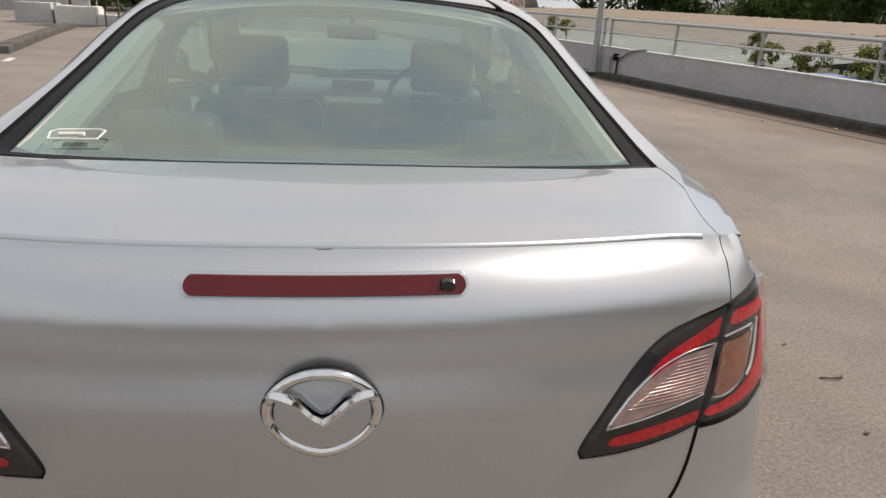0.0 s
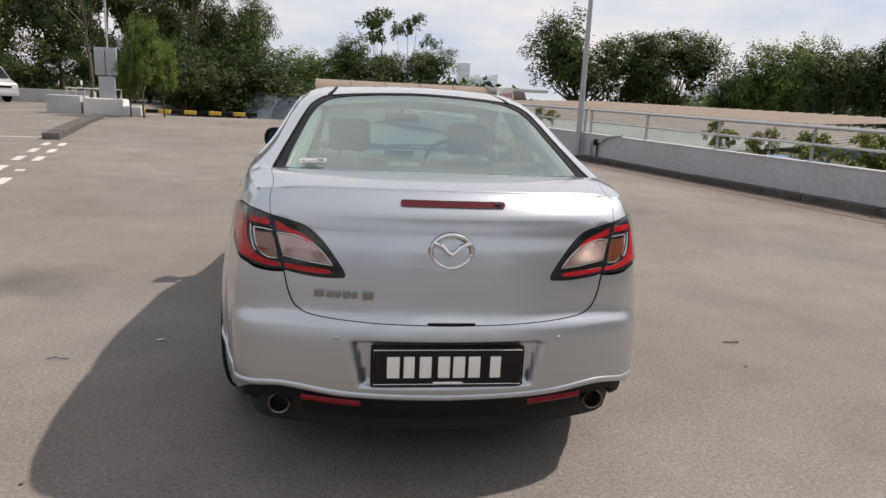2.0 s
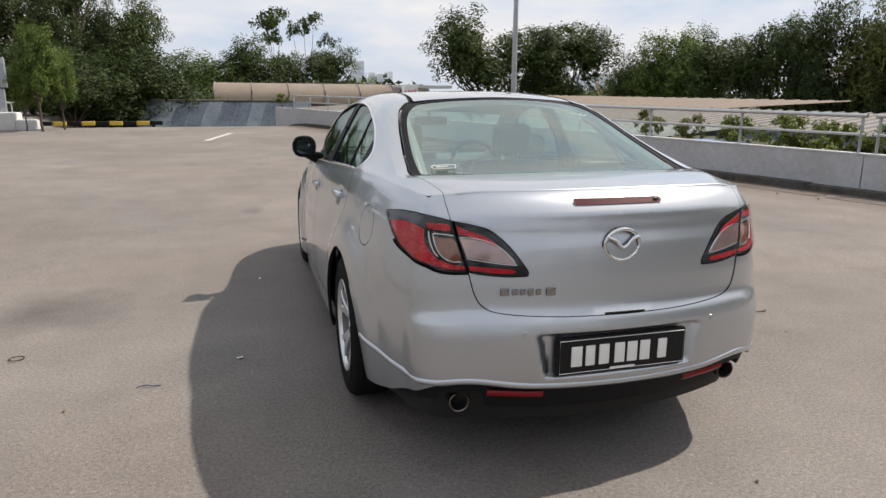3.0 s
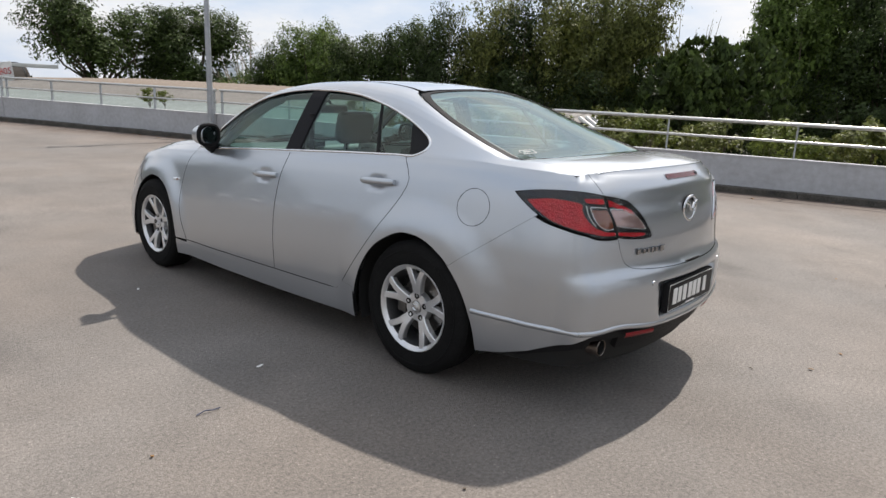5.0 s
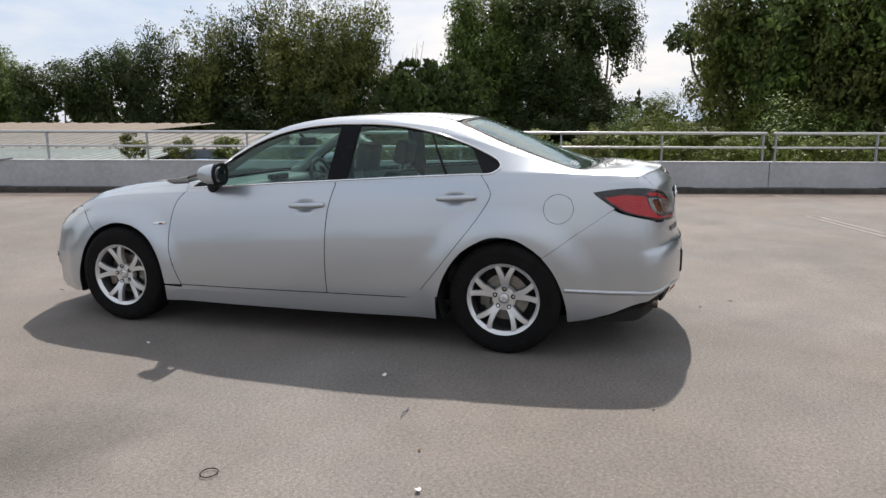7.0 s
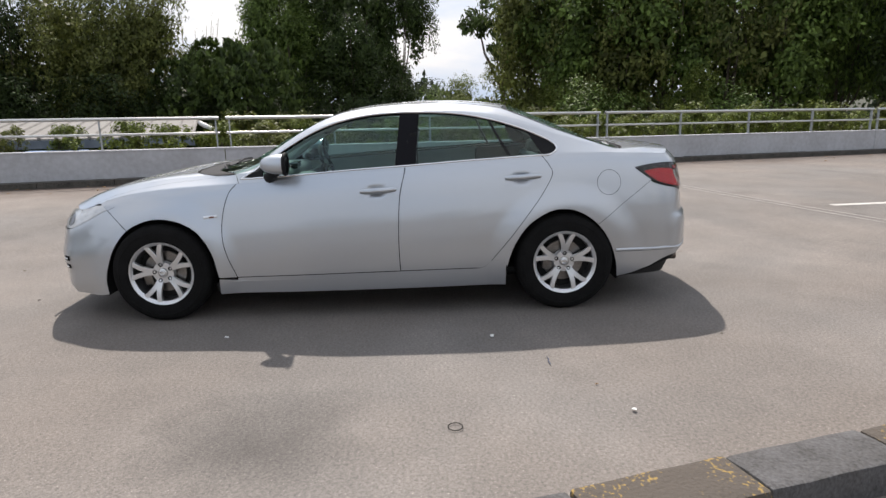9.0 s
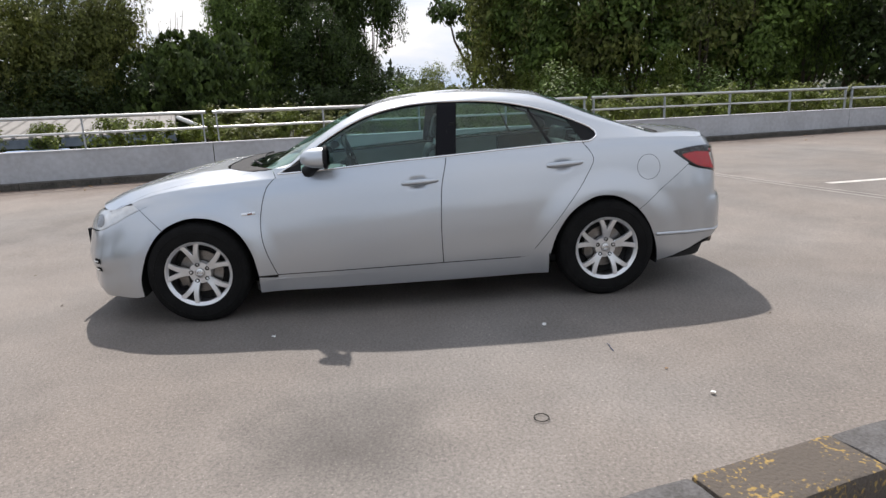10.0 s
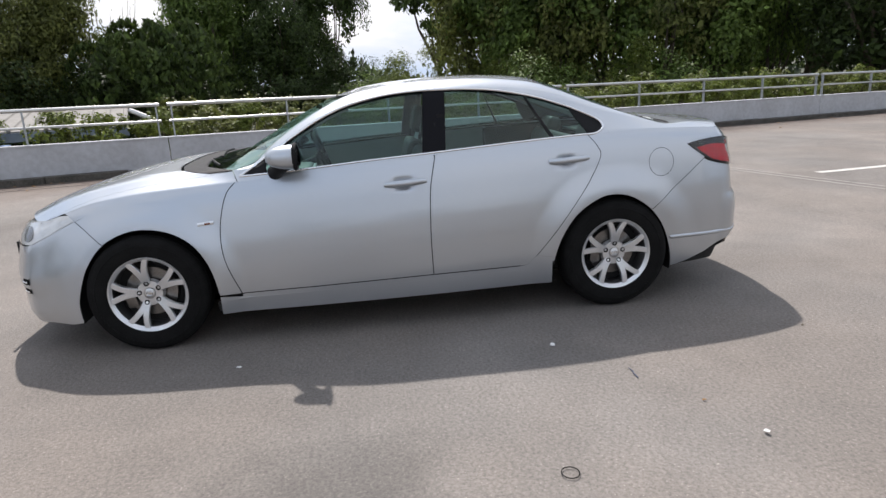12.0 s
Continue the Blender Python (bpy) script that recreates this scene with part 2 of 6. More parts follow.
def concrete(name):
    """Weathered concrete deck: speckled stones, broad stains, hairline wear."""
    m = mat(name, (0.235, 0.208, 0.186), 0.85, bump=0.6, bscale=130)
    n, l = m.node_tree.nodes, m.node_tree.links
    p, tc = n["Principled BSDF"], n["Texture Coordinate"]
    def noise_node(scale, detail, rough=.5, dist=0.0):
        t = n.new("ShaderNodeTexNoise")
        t.inputs["Scale"].default_value, t.inputs["Detail"].default_value = scale, detail
        t.inputs["Roughness"].default_value, t.inputs["Distortion"].default_value = rough, dist
        l.new(tc.outputs["Object"], t.inputs["Vector"])
        return t.outputs[0]
    def ramp(src, a, b, lo, hi):
        r = n.new("ShaderNodeMapRange")
        for k, v in (("From Min", a), ("From Max", b), ("To Min", lo), ("To Max", hi)):
            r.inputs[k].default_value = v
        l.new(src, r.inputs[0])
        return r.outputs[0]
    def mul(a, b):
        k = n.new("ShaderNodeMath")
        k.operation = "MULTIPLY"
        l.new(a, k.inputs[0])
        l.new(b, k.inputs[1])
        return k.outputs[0]
    broad = ramp(noise_node(.32, 6, .62, .4), .32, .68, .80, 1.16)
    patch_ = ramp(noise_node(1.7, 6, .65), .3, .7, .86, 1.12)
    grain = ramp(noise_node(60, 4, .75), .3, .7, .60, 1.40)
    spot = ramp(noise_node(.55, 2, .4, .8), .66, .78, 1.0, .72)
    vor = n.new("ShaderNodeTexVoronoi")
    vor.inputs["Scale"].default_value = 48
    l.new(tc.outputs["Object"], vor.inputs["Vector"])
    stone = ramp(vor.outputs["Distance"], .05, .15, 2.1, 1.0)
    vor2 = n.new("ShaderNodeTexVoronoi")
    vor2.inputs["Scale"].default_value = 21
    l.new(tc.outputs["Object"], vor2.inputs["Vector"])
    stone2 = ramp(vor2.outputs["Distance"], .03, .09, .6, 1.0)
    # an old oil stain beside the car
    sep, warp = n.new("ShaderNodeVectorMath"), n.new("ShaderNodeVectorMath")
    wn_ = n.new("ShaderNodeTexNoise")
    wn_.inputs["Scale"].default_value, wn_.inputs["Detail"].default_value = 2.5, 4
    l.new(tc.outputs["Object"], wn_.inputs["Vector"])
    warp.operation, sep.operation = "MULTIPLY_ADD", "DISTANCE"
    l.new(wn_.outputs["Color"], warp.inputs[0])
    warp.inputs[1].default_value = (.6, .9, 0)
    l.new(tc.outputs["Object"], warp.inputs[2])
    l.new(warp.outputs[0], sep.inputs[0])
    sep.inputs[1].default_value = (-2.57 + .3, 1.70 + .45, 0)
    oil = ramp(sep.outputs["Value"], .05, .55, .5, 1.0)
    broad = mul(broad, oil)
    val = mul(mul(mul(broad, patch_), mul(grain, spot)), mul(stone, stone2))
    hue = n.new("ShaderNodeMix")
    hue.data_type = "RGBA"
    hue.inputs[6].default_value, hue.inputs[7].default_value = (.172, .149, .130, 1), (.158, .145, .133, 1)
    l.new(ramp(noise_node(.5, 4), .35, .65, 0, 1), hue.inputs[0])
    # brown dirt washed up along the parapet
    dot, add = n.new("ShaderNodeVectorMath"), n.new("ShaderNodeMath")
    dot.operation, add.operation = "DOT_PRODUCT", "MULTIPLY_ADD"
    l.new(tc.outputs["Object"], dot.inputs[0])
    dot.inputs[1].default_value = (.96, .28, 0)
    l.new(noise_node(.9, 5, .6), add.inputs[0])
    add.inputs[1].default_value = 2.4
    l.new(dot.outputs["Value"], add.inputs[2])
    edge_ = WALL_P[0] * .96 + WALL_P[1] * .28 + 1.2
    dirt = n.new("ShaderNodeMix")
    dirt.data_type = "RGBA"
    dirt.inputs[7].default_value = (.105, .074, .056, 1)
    l.new(hue.outputs[2], dirt.inputs[6])
    l.new(ramp(add.outputs[0], edge_ - 1.9, edge_ - .2, 0, .85), dirt.inputs[0])
    hue = dirt
    out = n.new("ShaderNodeHueSaturation")
    l.new(hue.outputs[2], out.inputs["Color"])
    l.new(val, out.inputs["Value"])
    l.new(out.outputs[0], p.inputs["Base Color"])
    return m


CONCRETE = concrete("weathered_concrete")
WALLPAINT = mat("wall_paint", (.46, .47, .49), .8, var=.12, scale=1.3, bump=.25, bscale=40, col2=(.36, .36, .37))
GRIME = mat("mossy_kerb", (.11, .10, .085), .9, col2=(.03, .028, .024), scale=5, bump=.8, bscale=40)
STEEL = mat("brushed_steel", (.52, .52, .51), .32, .9, var=.08, scale=20)
POSTSTEEL = mat("galvanised", (.36, .38, .40), .5, .6, var=.12, scale=6)
WHITE = mat("worn_white_paint", (.62, .61, .58), .8, col2=(.36, .33, .30), scale=9, bump=.3, bscale=80)
YELLOW = mat("worn_yellow_paint", (.082, .068, .055), .9, col2=(.30, .20, .06), scale=6, bump=1.0, bscale=60)
YELLOW.node_tree.nodes["Map Range"].inputs["From Min"].default_value = 1.08
YELLOW.node_tree.nodes["Map Range"].inputs["From Max"].default_value = 1.2
KERBGREY = mat("worn_kerb", (.115, .112, .113), .92, col2=(.05, .047, .044), scale=8, bump=1.0, bscale=50)
SOIL = mat("dark_soil", (.05, .045, .03), .95, col2=(.03, .04, .015), scale=.8, bump=.6, bscale=8)

# one ground sheet out to the horizon: the deck, and lower land beyond the parapet and the crest
def ground_z(x, y):
    n = (x - WALL_P[0]) * OUT[0] + (y - WALL_P[1]) * OUT[1]
    z = deck(x, y)
    low = -3.4
    z = np.where(n > .3, low, z)
    return np.where((y > 62) | (x < -75) | (y < -75), np.minimum(z, -1.5), z)


def line(lo, hi, d):
    return list(np.arange(lo, hi, d))


gx = np.array([-3000, -900, -300, -120] + line(-80, -14, 3) + line(-14, 13, .5) + line(13, 80, 4) + [120, 300, 900, 3000])
gy = np.array([-3000, -900, -300, -120] + line(-80, -14, 3) + line(-14, 30, .5) + line(30, 80, 2) + [120, 300, 900, 3000])
gX, gY = np.meshgrid(gx, gy)
gZ = ground_z(gX, gY)
nx_, ny_ = len(gx), len(gy)
gverts = np.stack([gX.ravel(), gY.ravel(), gZ.ravel()], -1)
gfaces = [(j * nx_ + i, j * nx_ + i + 1, (j + 1) * nx_ + i + 1, (j + 1) * nx_ + i) for j in range(ny_ - 1) for i in range(nx_ - 1)]
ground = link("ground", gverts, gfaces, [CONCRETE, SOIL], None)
tagged(ground, "weathered bare concrete parking deck with stains", "ground", kind="structure")
gm = np.array([(gverts[list(f), 2].max() < -1.0) for f in gfaces], dtype=np.int32)
ground.data.polygons.foreach_set("material_index", gm)

# parapet: one cast bay after another, with a dirty kerb at its foot
Q0, QN, BAY = -58.35, 8, 8.05
parapet = new("wall_parapet")
tagged(parapet, "grey painted concrete parapet with weather stains", "wall", kind="structure")
def strip(q0, q1, n0, n1, zlo, zhi, cuts=10, bm=None):
    """A wall-like bar between two places along the parapet; heights are functions of q."""
    bm = bm or bmesh.new()
    rings = []
    for q in np.linspace(q0, q1, cuts + 1):
        ring = []
        for n, zf in ((n0, zlo), (n1, zlo), (n1, zhi), (n0, zhi)):
            x, y = at_wall(q, n)
            ring.append(bm.verts.new((x, y, zf(q, x, y))))
        rings.append(ring)
    for a, b in zip(rings, rings[1:]):
        for k in range(4):
            bm.faces.new((a[k], a[(k + 1) % 4], b[(k + 1) % 4], b[k]))
    bm.faces.new(rings[0][::-1])
    bm.faces.new(rings[-1])
    bmesh.ops.recalc_face_normals(bm, faces=bm.faces)
    return bm


def dk(q, x, y):
    return float(deck(x, y))


for k in range(4, 13):
    q0 = -50.3 + BAY * k
    part("wall_bay", strip(q0 + .008, q0 + BAY - .008, 0, .16, lambda q, x, y: -3.6, lambda q, x, y: parapet_z(q) - .555), WALLPAINT, parapet, smooth=False)
    part("wall_cap", strip(q0 + .004, q0 + BAY - .004, -.012, .172, lambda q, x, y: parapet_z(q) - .562, lambda q, x, y: parapet_z(q) - .538), WALLPAINT, parapet, smooth=False)
part("wall_end", strip(-20.3, -18.12, 0, .16, lambda q, x, y: -3.6, lambda q, x, y: parapet_z(q) - .555), WALLPAINT, parapet, smooth=False)
kerbfoot = new("kerb_foot")
tagged(kerbfoot, "dirty black kerb along the parapet", "kerb", kind="structure")
for k in range(26, 86):
    q0 = -50.3 + 1.21 * k
    h = .085 + .02 * random.random()
    part("kerb_block", strip(q0 + .006, q0 + 1.204, -.24 + .012 * random.random(), .0, lambda q, x, y: dk(q, x, y) - .1, lambda q, x, y: dk(q, x, y) + h, 2), GRIME, kerbfoot, smooth=False)

# steel rail: two pipes on posts, a pair of posts at every joint
for k in range(4, 13):
    q0 = -50.3 + BAY * k
    rail = new("railing")
    tagged(rail, "brushed steel pipe railing on the parapet", "railing", group="railing sections")
    a, b = q0 + .12, q0 + BAY - .12
    for dz, r, nm in ((0, .030, "top_pipe"), (-.27, .021, "middle_pipe")):
        part(nm, tube([(*at_wall(q, .08), parapet_z(q) + dz) for q in np.linspace(a - .06, b + .06, 8)], r, 12), STEEL, rail)
    for i in range(5):
        q = a + (b - a) * i / 4
        x, y = at_wall(q, .08)
        z = parapet_z(q)
        part("post", box_bm((-.012, -.03, z - .56), (.012, .03, z - .02), .004, 1, m=Matrix.Translation((x, y, 0)) @ Matrix.Rotation(math.atan2(ALONG[1], ALONG[0]), 4, "Z")), POSTSTEEL, rail)
        part("base_plate", box_bm((-.06, -.05, z - .545), (.06, .05, z - .533), .003, 1, m=Matrix.Translation((x, y, 0)) @ Matrix.Rotation(math.atan2(ALONG[1], ALONG[0]), 4, "Z")), POSTSTEEL, rail)

# painted lines
def mark(name, pts, label, lift=.004, material=WHITE):
    """A painted patch on the deck."""
    n = 6
    (ax, ay), (bx, by), (cx, cy), (dx, dy) = pts
    vs, fs = [], []
    for i in range(n + 1):
        t = i / n
        for u in (0, 1):
            x = (ax + (bx - ax) * t) * (1 - u) + (dx + (cx - dx) * t) * u
            y = (ay + (by - ay) * t) * (1 - u) + (dy + (cy - dy) * t) * u
            vs.append((x, y, float(deck(x, y)) + lift))
    for i in range(n):
        fs.append((2 * i, 2 * i + 1, 2 * i + 3, 2 * i + 2))
    ob = link(name, vs, fs, material, None)
    tagged(ob, label, "road marking", kind="structure")
    return ob


def stripe(name, a, b, w, label, material=WHITE):
    a, b = Vector(a), Vector(b)
    s = (b - a).normalized().orthogonal() * w / 2
    return mark(name, [tuple(a - s), tuple(b - s), tuple(b + s), tuple(a + s)], label, material=material)


for i in range(5):
    t0, t1 = i / 5 + .03, i / 5 + .125
    for off in (-.16, .16):
        a, b = Vector((-4.95 + off, 5.75)), Vector((-6.75 + off, 12.5))
        stripe("dashed_line", a.lerp(b, t0), a.lerp(b, t1 if not (i == 1 and off > 0) else t0 + .03), .13, "worn white dashes of a double line")
stripe("stop_line", (-7.0, 13.3), (-24.0, 11.6), .13, "white painted line across the aisle")
stripe("bay_line", (-11.0, 15.2), (-19.0, 17.6), .16, "faded white parking bay line")
stripe("bay_line", (-14.0, 17.8), (-21.0, 22.6), .14, "faded white parking bay line")
stripe("ahead_line", (-1.9, 21.3), (-2.5, 17.6), .16, "white painted line near the ramp")
stripe("bay_line", (3.36, -4.5), (3.7, -6.6), .12, "white painted bay line")
JOINT = mat("joint_sealant", (.30, .28, .26), .9, var=.2, scale=10)
stripe("joint_strip", (6.1, -3.05), (-.6, -5.05), .045, "pale sealed joint across the deck", JOINT)
stripe("joint_strip", (6.05, -3.21), (-.55, -5.25), .045, "pale sealed joint across the deck", JOINT)
# ---- trees and shrubs ----
def leaf_mat(name, a, b, through=.28):
    """Leaves: two greens, each leaf a little different, light passing through."""
    m = mat(name, a, .55, col2=b, scale=1.2, island=.6, spec=.2)
    n, l = m.node_tree.nodes, m.node_tree.links
    t, mx = n.new("ShaderNodeBsdfTranslucent"), n.new("ShaderNodeMixShader")
    src = n["Principled BSDF"].inputs["Base Color"].links[0].from_socket
    l.new(src, t.inputs[0])
    mx.inputs[0].default_value = through
    l.new(n["Principled BSDF"].outputs[0], mx.inputs[1])
    l.new(t.outputs[0], mx.inputs[2])
    l.new(mx.outputs[0], n["Material Output"].inputs[0])
    return m


LEAF_DARK = leaf_mat("dark_leaves", (0.0726, 0.1064, 0.0274), (0.0308, 0.0507, 0.0137))
LEAF_MID = leaf_mat("green_leaves", (0.1521, 0.218, 0.0486), (0.0517, 0.0862, 0.019))
LEAF_OLIVE = leaf_mat("olive_leaves", (0.1769, 0.1928, 0.0525), (0.0537, 0.0691, 0.02))
LEAF_HEDGE = leaf_mat("hedge_leaves", (0.0475, 0.072, 0.0187), (0.0196, 0.033, 0.0092), .25)
LEAF_LIGHT = leaf_mat("light_leaves", (0.17, 0.204, 0.0425), (0.0723, 0.1012, 0.0217))
LEAF_FAR = leaf_mat("far_leaves", (0.048, 0.068, 0.028), (0.0272, 0.0408, 0.0204), .2)
BARK = mat("bark", (.11, .085, .06), .9, col2=(.05, .04, .03), scale=6, bump=.8, bscale=30)
PALEBARK = mat("pale_bark", (.30, .26, .21), .9, var=.2, scale=6)
rng = np.random.default_rng(7)


def unit(n):
    v = rng.normal(size=(n, 3))
    return v / np.linalg.norm(v, axis=1)[:, None]


def leaves(name, centres, spread, per, size, material, parent=None, label="", out=None, droop=0.0):
    """Clumps of leaves: per leaves within a ball round each centre, each a folded pointed blade."""
    c = np.repeat(np.asarray(centres, float), per, axis=0)
    n = len(c)
    p = c + unit(n) * rng.uniform(0, 1, (n, 1)) ** .5 * spread * 1.7
    mid = np.asarray(centres, float).mean(0) if out is None else np.asarray(out, float)
    if mid.ndim > 1:
        mid = np.repeat(mid, per, axis=0)
    away = (p - mid) / (np.linalg.norm(p - mid, axis=1)[:, None] + 1e-9)
    nrm = .75 * unit(n) + away + (0, 0, .3)
    nrm /= np.linalg.norm(nrm, axis=1)[:, None]
    a = np.cross(nrm, unit(n))
    a[:, 2] -= droop
    a /= np.linalg.norm(a, axis=1)[:, None] + 1e-9
    b = np.cross(nrm, a)
    s = size * rng.uniform(.6, 1.4, n)[:, None]
    v = np.stack([p - a * s * .55, p + b * s * .27 + nrm * s * .08, p + a * s * .55 - nrm * s * .1, p - b * s * .27 + nrm * s * .08], 1).reshape(-1, 3)
    me = bpy.data.meshes.new(name)
    me.vertices.add(n * 4)
    me.vertices.foreach_set("co", v.ravel())
    me.loops.add(n * 4)
    me.loops.foreach_set("vertex_index", np.arange(n * 4, dtype=np.int32))
    me.polygons.add(n)
    me.polygons.foreach_set("loop_start", np.arange(0, n * 4, 4, dtype=np.int32))
    me.update(calc_edges=True)
    me.materials.append(material)
    ob = new(name, me)
    ob.parent = parent
    if label:
        tagged(ob, label)
    return ob


def limbs(name, start, tips, r0, material, parent, fork=.45):
    """A tapered trunk that forks into limbs towards the tips."""
    bm = bmesh.new()
    start = Vector(start)
    top = Vector((0, 0, 0))
    for t in tips:
        top += Vector(t) / len(tips)
    hub = start.lerp(Vector((start.x * .6 + top.x * .4, start.y * .6 + top.y * .4, top.z)), fork)
    k = 6
    tube([start.lerp(hub, i / k) + Vector((.02 * math.sin(i * 1.7), .02 * math.cos(i * 2.3), 0)) * (0 < i < k) * hub.z for i in range(k + 1)], [r0 * (1 - .45 * i / k) for i in range(k + 1)], 9, bm=bm)
    for t in tips:
        t = Vector(t)
        mid = hub.lerp(t, .5) + Vector((t.x - hub.x, t.y - hub.y, 0)) * .18
        pts = [hub - Vector((0, 0, .02)), hub.lerp(mid, .5), mid, mid.lerp(t, .5) + Vector((0, 0, .01)), t]
        tube(pts, [r0 * q for q in (.5, .36, .26, .16, .06)], 6, bm=bm)
    return part(name, bm, material, parent)


def crown_points(n, centre, radii, lobes=15, fat=.42):
    """Clump places over the lobes of a crown, and the lobe that each one belongs to."""
    d = unit(lobes)
    d[:, 2] = d[:, 2] * .9 + .08
    mid = np.array(centre) + d * np.array(radii) * rng.uniform(.45, .74, (lobes, 1))
    size = fat * rng.uniform(.7, 1.25, (lobes, 1)) * np.array(radii)
    k = rng.integers(0, lobes, n)
    u = unit(n)
    u[:, 2] = np.where(u[:, 2] < -.3, -u[:, 2], u[:, 2])
    return mid[k] + u * size[k] * rng.uniform(.55, 1.0, (n, 1)), mid[k] * .75 + np.array(centre) * .25


def make_tree(kind, label, leaf, centre, radii, clumps, per, spread, size, bark=BARK, r0=.02, tips=9, lobes=15, fat=.42, fork=.45, droop=0.0):
    t = new(kind)
    tagged(t, label, "tree")
    pts, mids = crown_points(clumps, centre, radii, lobes, fat)
    ok = pts[:, 2] > .05
    pts, mids = pts[ok], mids[ok]
    limbs("trunk", (0, 0, -.02), [tuple(pts[i]) for i in rng.integers(0, len(pts), tips)], r0, bark, t, fork)
    leaves("crown", pts, spread, per, size, leaf, t, out=mids, droop=droop)
    if clumps > 300:
        core = mids[::6] + unit(len(mids[::6])) * np.array(radii) * .12
        leaves("inner_foliage", core, .055, 16, size * 1.9, leaf, t, out=mids[::6])
    return t


MASTERS = {
    "round": make_tree("tree", "dark round broadleaf tree beyond the parapet", LEAF_DARK, (0, 0, .58), (.40, .40, .38), 589, 24, .026, 0.0164, lobes=22),
    "round2": make_tree("tree", "dense dark green broadleaf tree beyond the parapet", LEAF_DARK, (0, 0, .55), (.34, .36, .42), 589, 24, .026, 0.0164, lobes=18),
    "vine": make_tree("tree", "tall tree overgrown with climbing plants", LEAF_OLIVE, (0, 0, .50), (.27, .27, .49), 608, 24, .024, 0.0140, lobes=26, fat=.34, droop=.6),
    "vine2": make_tree("tree", "dark tall tree hung with creepers", LEAF_HEDGE, (0, 0, .48), (.28, .26, .50), 608, 24, .024, 0.0140, lobes=24, fat=.36, droop=.6),
    "bright": make_tree("tree", "leafy green tree with sunlit crown", LEAF_MID, (0, 0, .54), (.31, .31, .45), 532, 24, .026, 0.0172, lobes=24, fat=.34),
    "open": make_tree("tree", "open tree with bare trunk and dark leaf tufts", LEAF_DARK, (0, 0, .74), (.30, .30, .26), 110, 34, .026, .028, r0=.024, tips=16, lobes=14, fat=.3, fork=.62, droop=.8),
    "shrub": make_tree("shrub", "dense green shrub at the deck's edge", LEAF_MID, (0, 0, .42), (.50, .46, .50), 494, 24, .036, 0.0203, lobes=20, fork=.2),
    "hedge": make_tree("shrub", "dark green mass of creepers", LEAF_HEDGE, (0, 0, .45), (.58, .42, .50), 532, 24, .036, 0.0203, lobes=30, fat=.36, fork=.2),
    "light": make_tree("tree", "low feathery tree with yellow-green leaves", LEAF_LIGHT, (0, 0, .52), (.46, .46, .44), 560, 24, .030, .017, lobes=22, fat=.36, fork=.3),
    "bare": make_tree("tree", "pale leafless tree among the others", LEAF_OLIVE, (0, 0, .62), (.42, .42, .34), 60, 1, .03, .01, bark=PALEBARK, r0=.018, tips=46, lobes=30, fork=.3),
}
# a palm-like tuft
palm = new("palm_tree")
tagged(palm, "slender tree with a few feathery tufts", "tree")
tips = [(-.16, .05, .86), (.10, -.04, .97), (.24, .06, .80), (-.02, .1, .90)]
limbs("trunk", (0, 0, -.02), tips, .012, BARK, palm, .55)
leaves("crown", np.concatenate([np.array(t) + rng.normal(size=(16, 3)) * (.055, .055, .025) for t in tips]), .022, 22, .024, LEAF_DARK, palm)
MASTERS["palm"] = palm
# arching fronds
frond = new("palm_tree")
tagged(frond, "low palm with drooping fronds", "tree")
fc = []
for k in range(26):
    a, up = rng.uniform(0, 6.28), rng.uniform(.15, .5)
    for t in np.linspace(.08, 1, 12):
        fc.append((.34 * t * math.cos(a), .34 * t * math.sin(a), .52 + up * math.sin(t * 2.2) * .9 - .34 * t * t))
limbs("trunk", (0, 0, -.02), [(0, 0, .5), (.01, .01, .55)], .022, BARK, frond, .6)
leaves("crown", fc, .014, 14, .035, LEAF_DARK, frond, droop=.9)
MASTERS["frond"] = frond

EYE0 = (-4.8, .5)
used_master = set()


def plant(kind, az, r, elev, wide=1.0, eye=EYE0, z0=None, group="trees"):
    """Stands a tree of a kind at a bearing and distance, tall enough to reach the given height above the horizon."""
    a = math.radians(az)
    x, y = eye[0] + r * math.sin(a), eye[1] + r * math.cos(a)
    wide, elev = wide * 1.18, elev + (.5 if kind in ("hedge", "shrub", "light") else 1.5)
    base = float(ground_z(np.array(x), np.array(y))) if z0 is None else z0
    top = 1.4 + r * math.tan(math.radians(elev))
    h = top - base
    m = Matrix.Translation((x, y, base)) @ Matrix.Rotation(rng.uniform(0, 6.28), 4, "Z") @ Matrix.Diagonal((h * wide, h * wide, h, 1))
    src = MASTERS[kind]
    if kind not in used_master:
        used_master.add(kind)
        src.matrix_basis = m
        ob = src
    else:
        ob = copy_thing(src, m @ Matrix.Diagonal((1, 1, 1, 1)))
        ob.matrix_basis = m
    tagged(ob, group=group)
    return ob


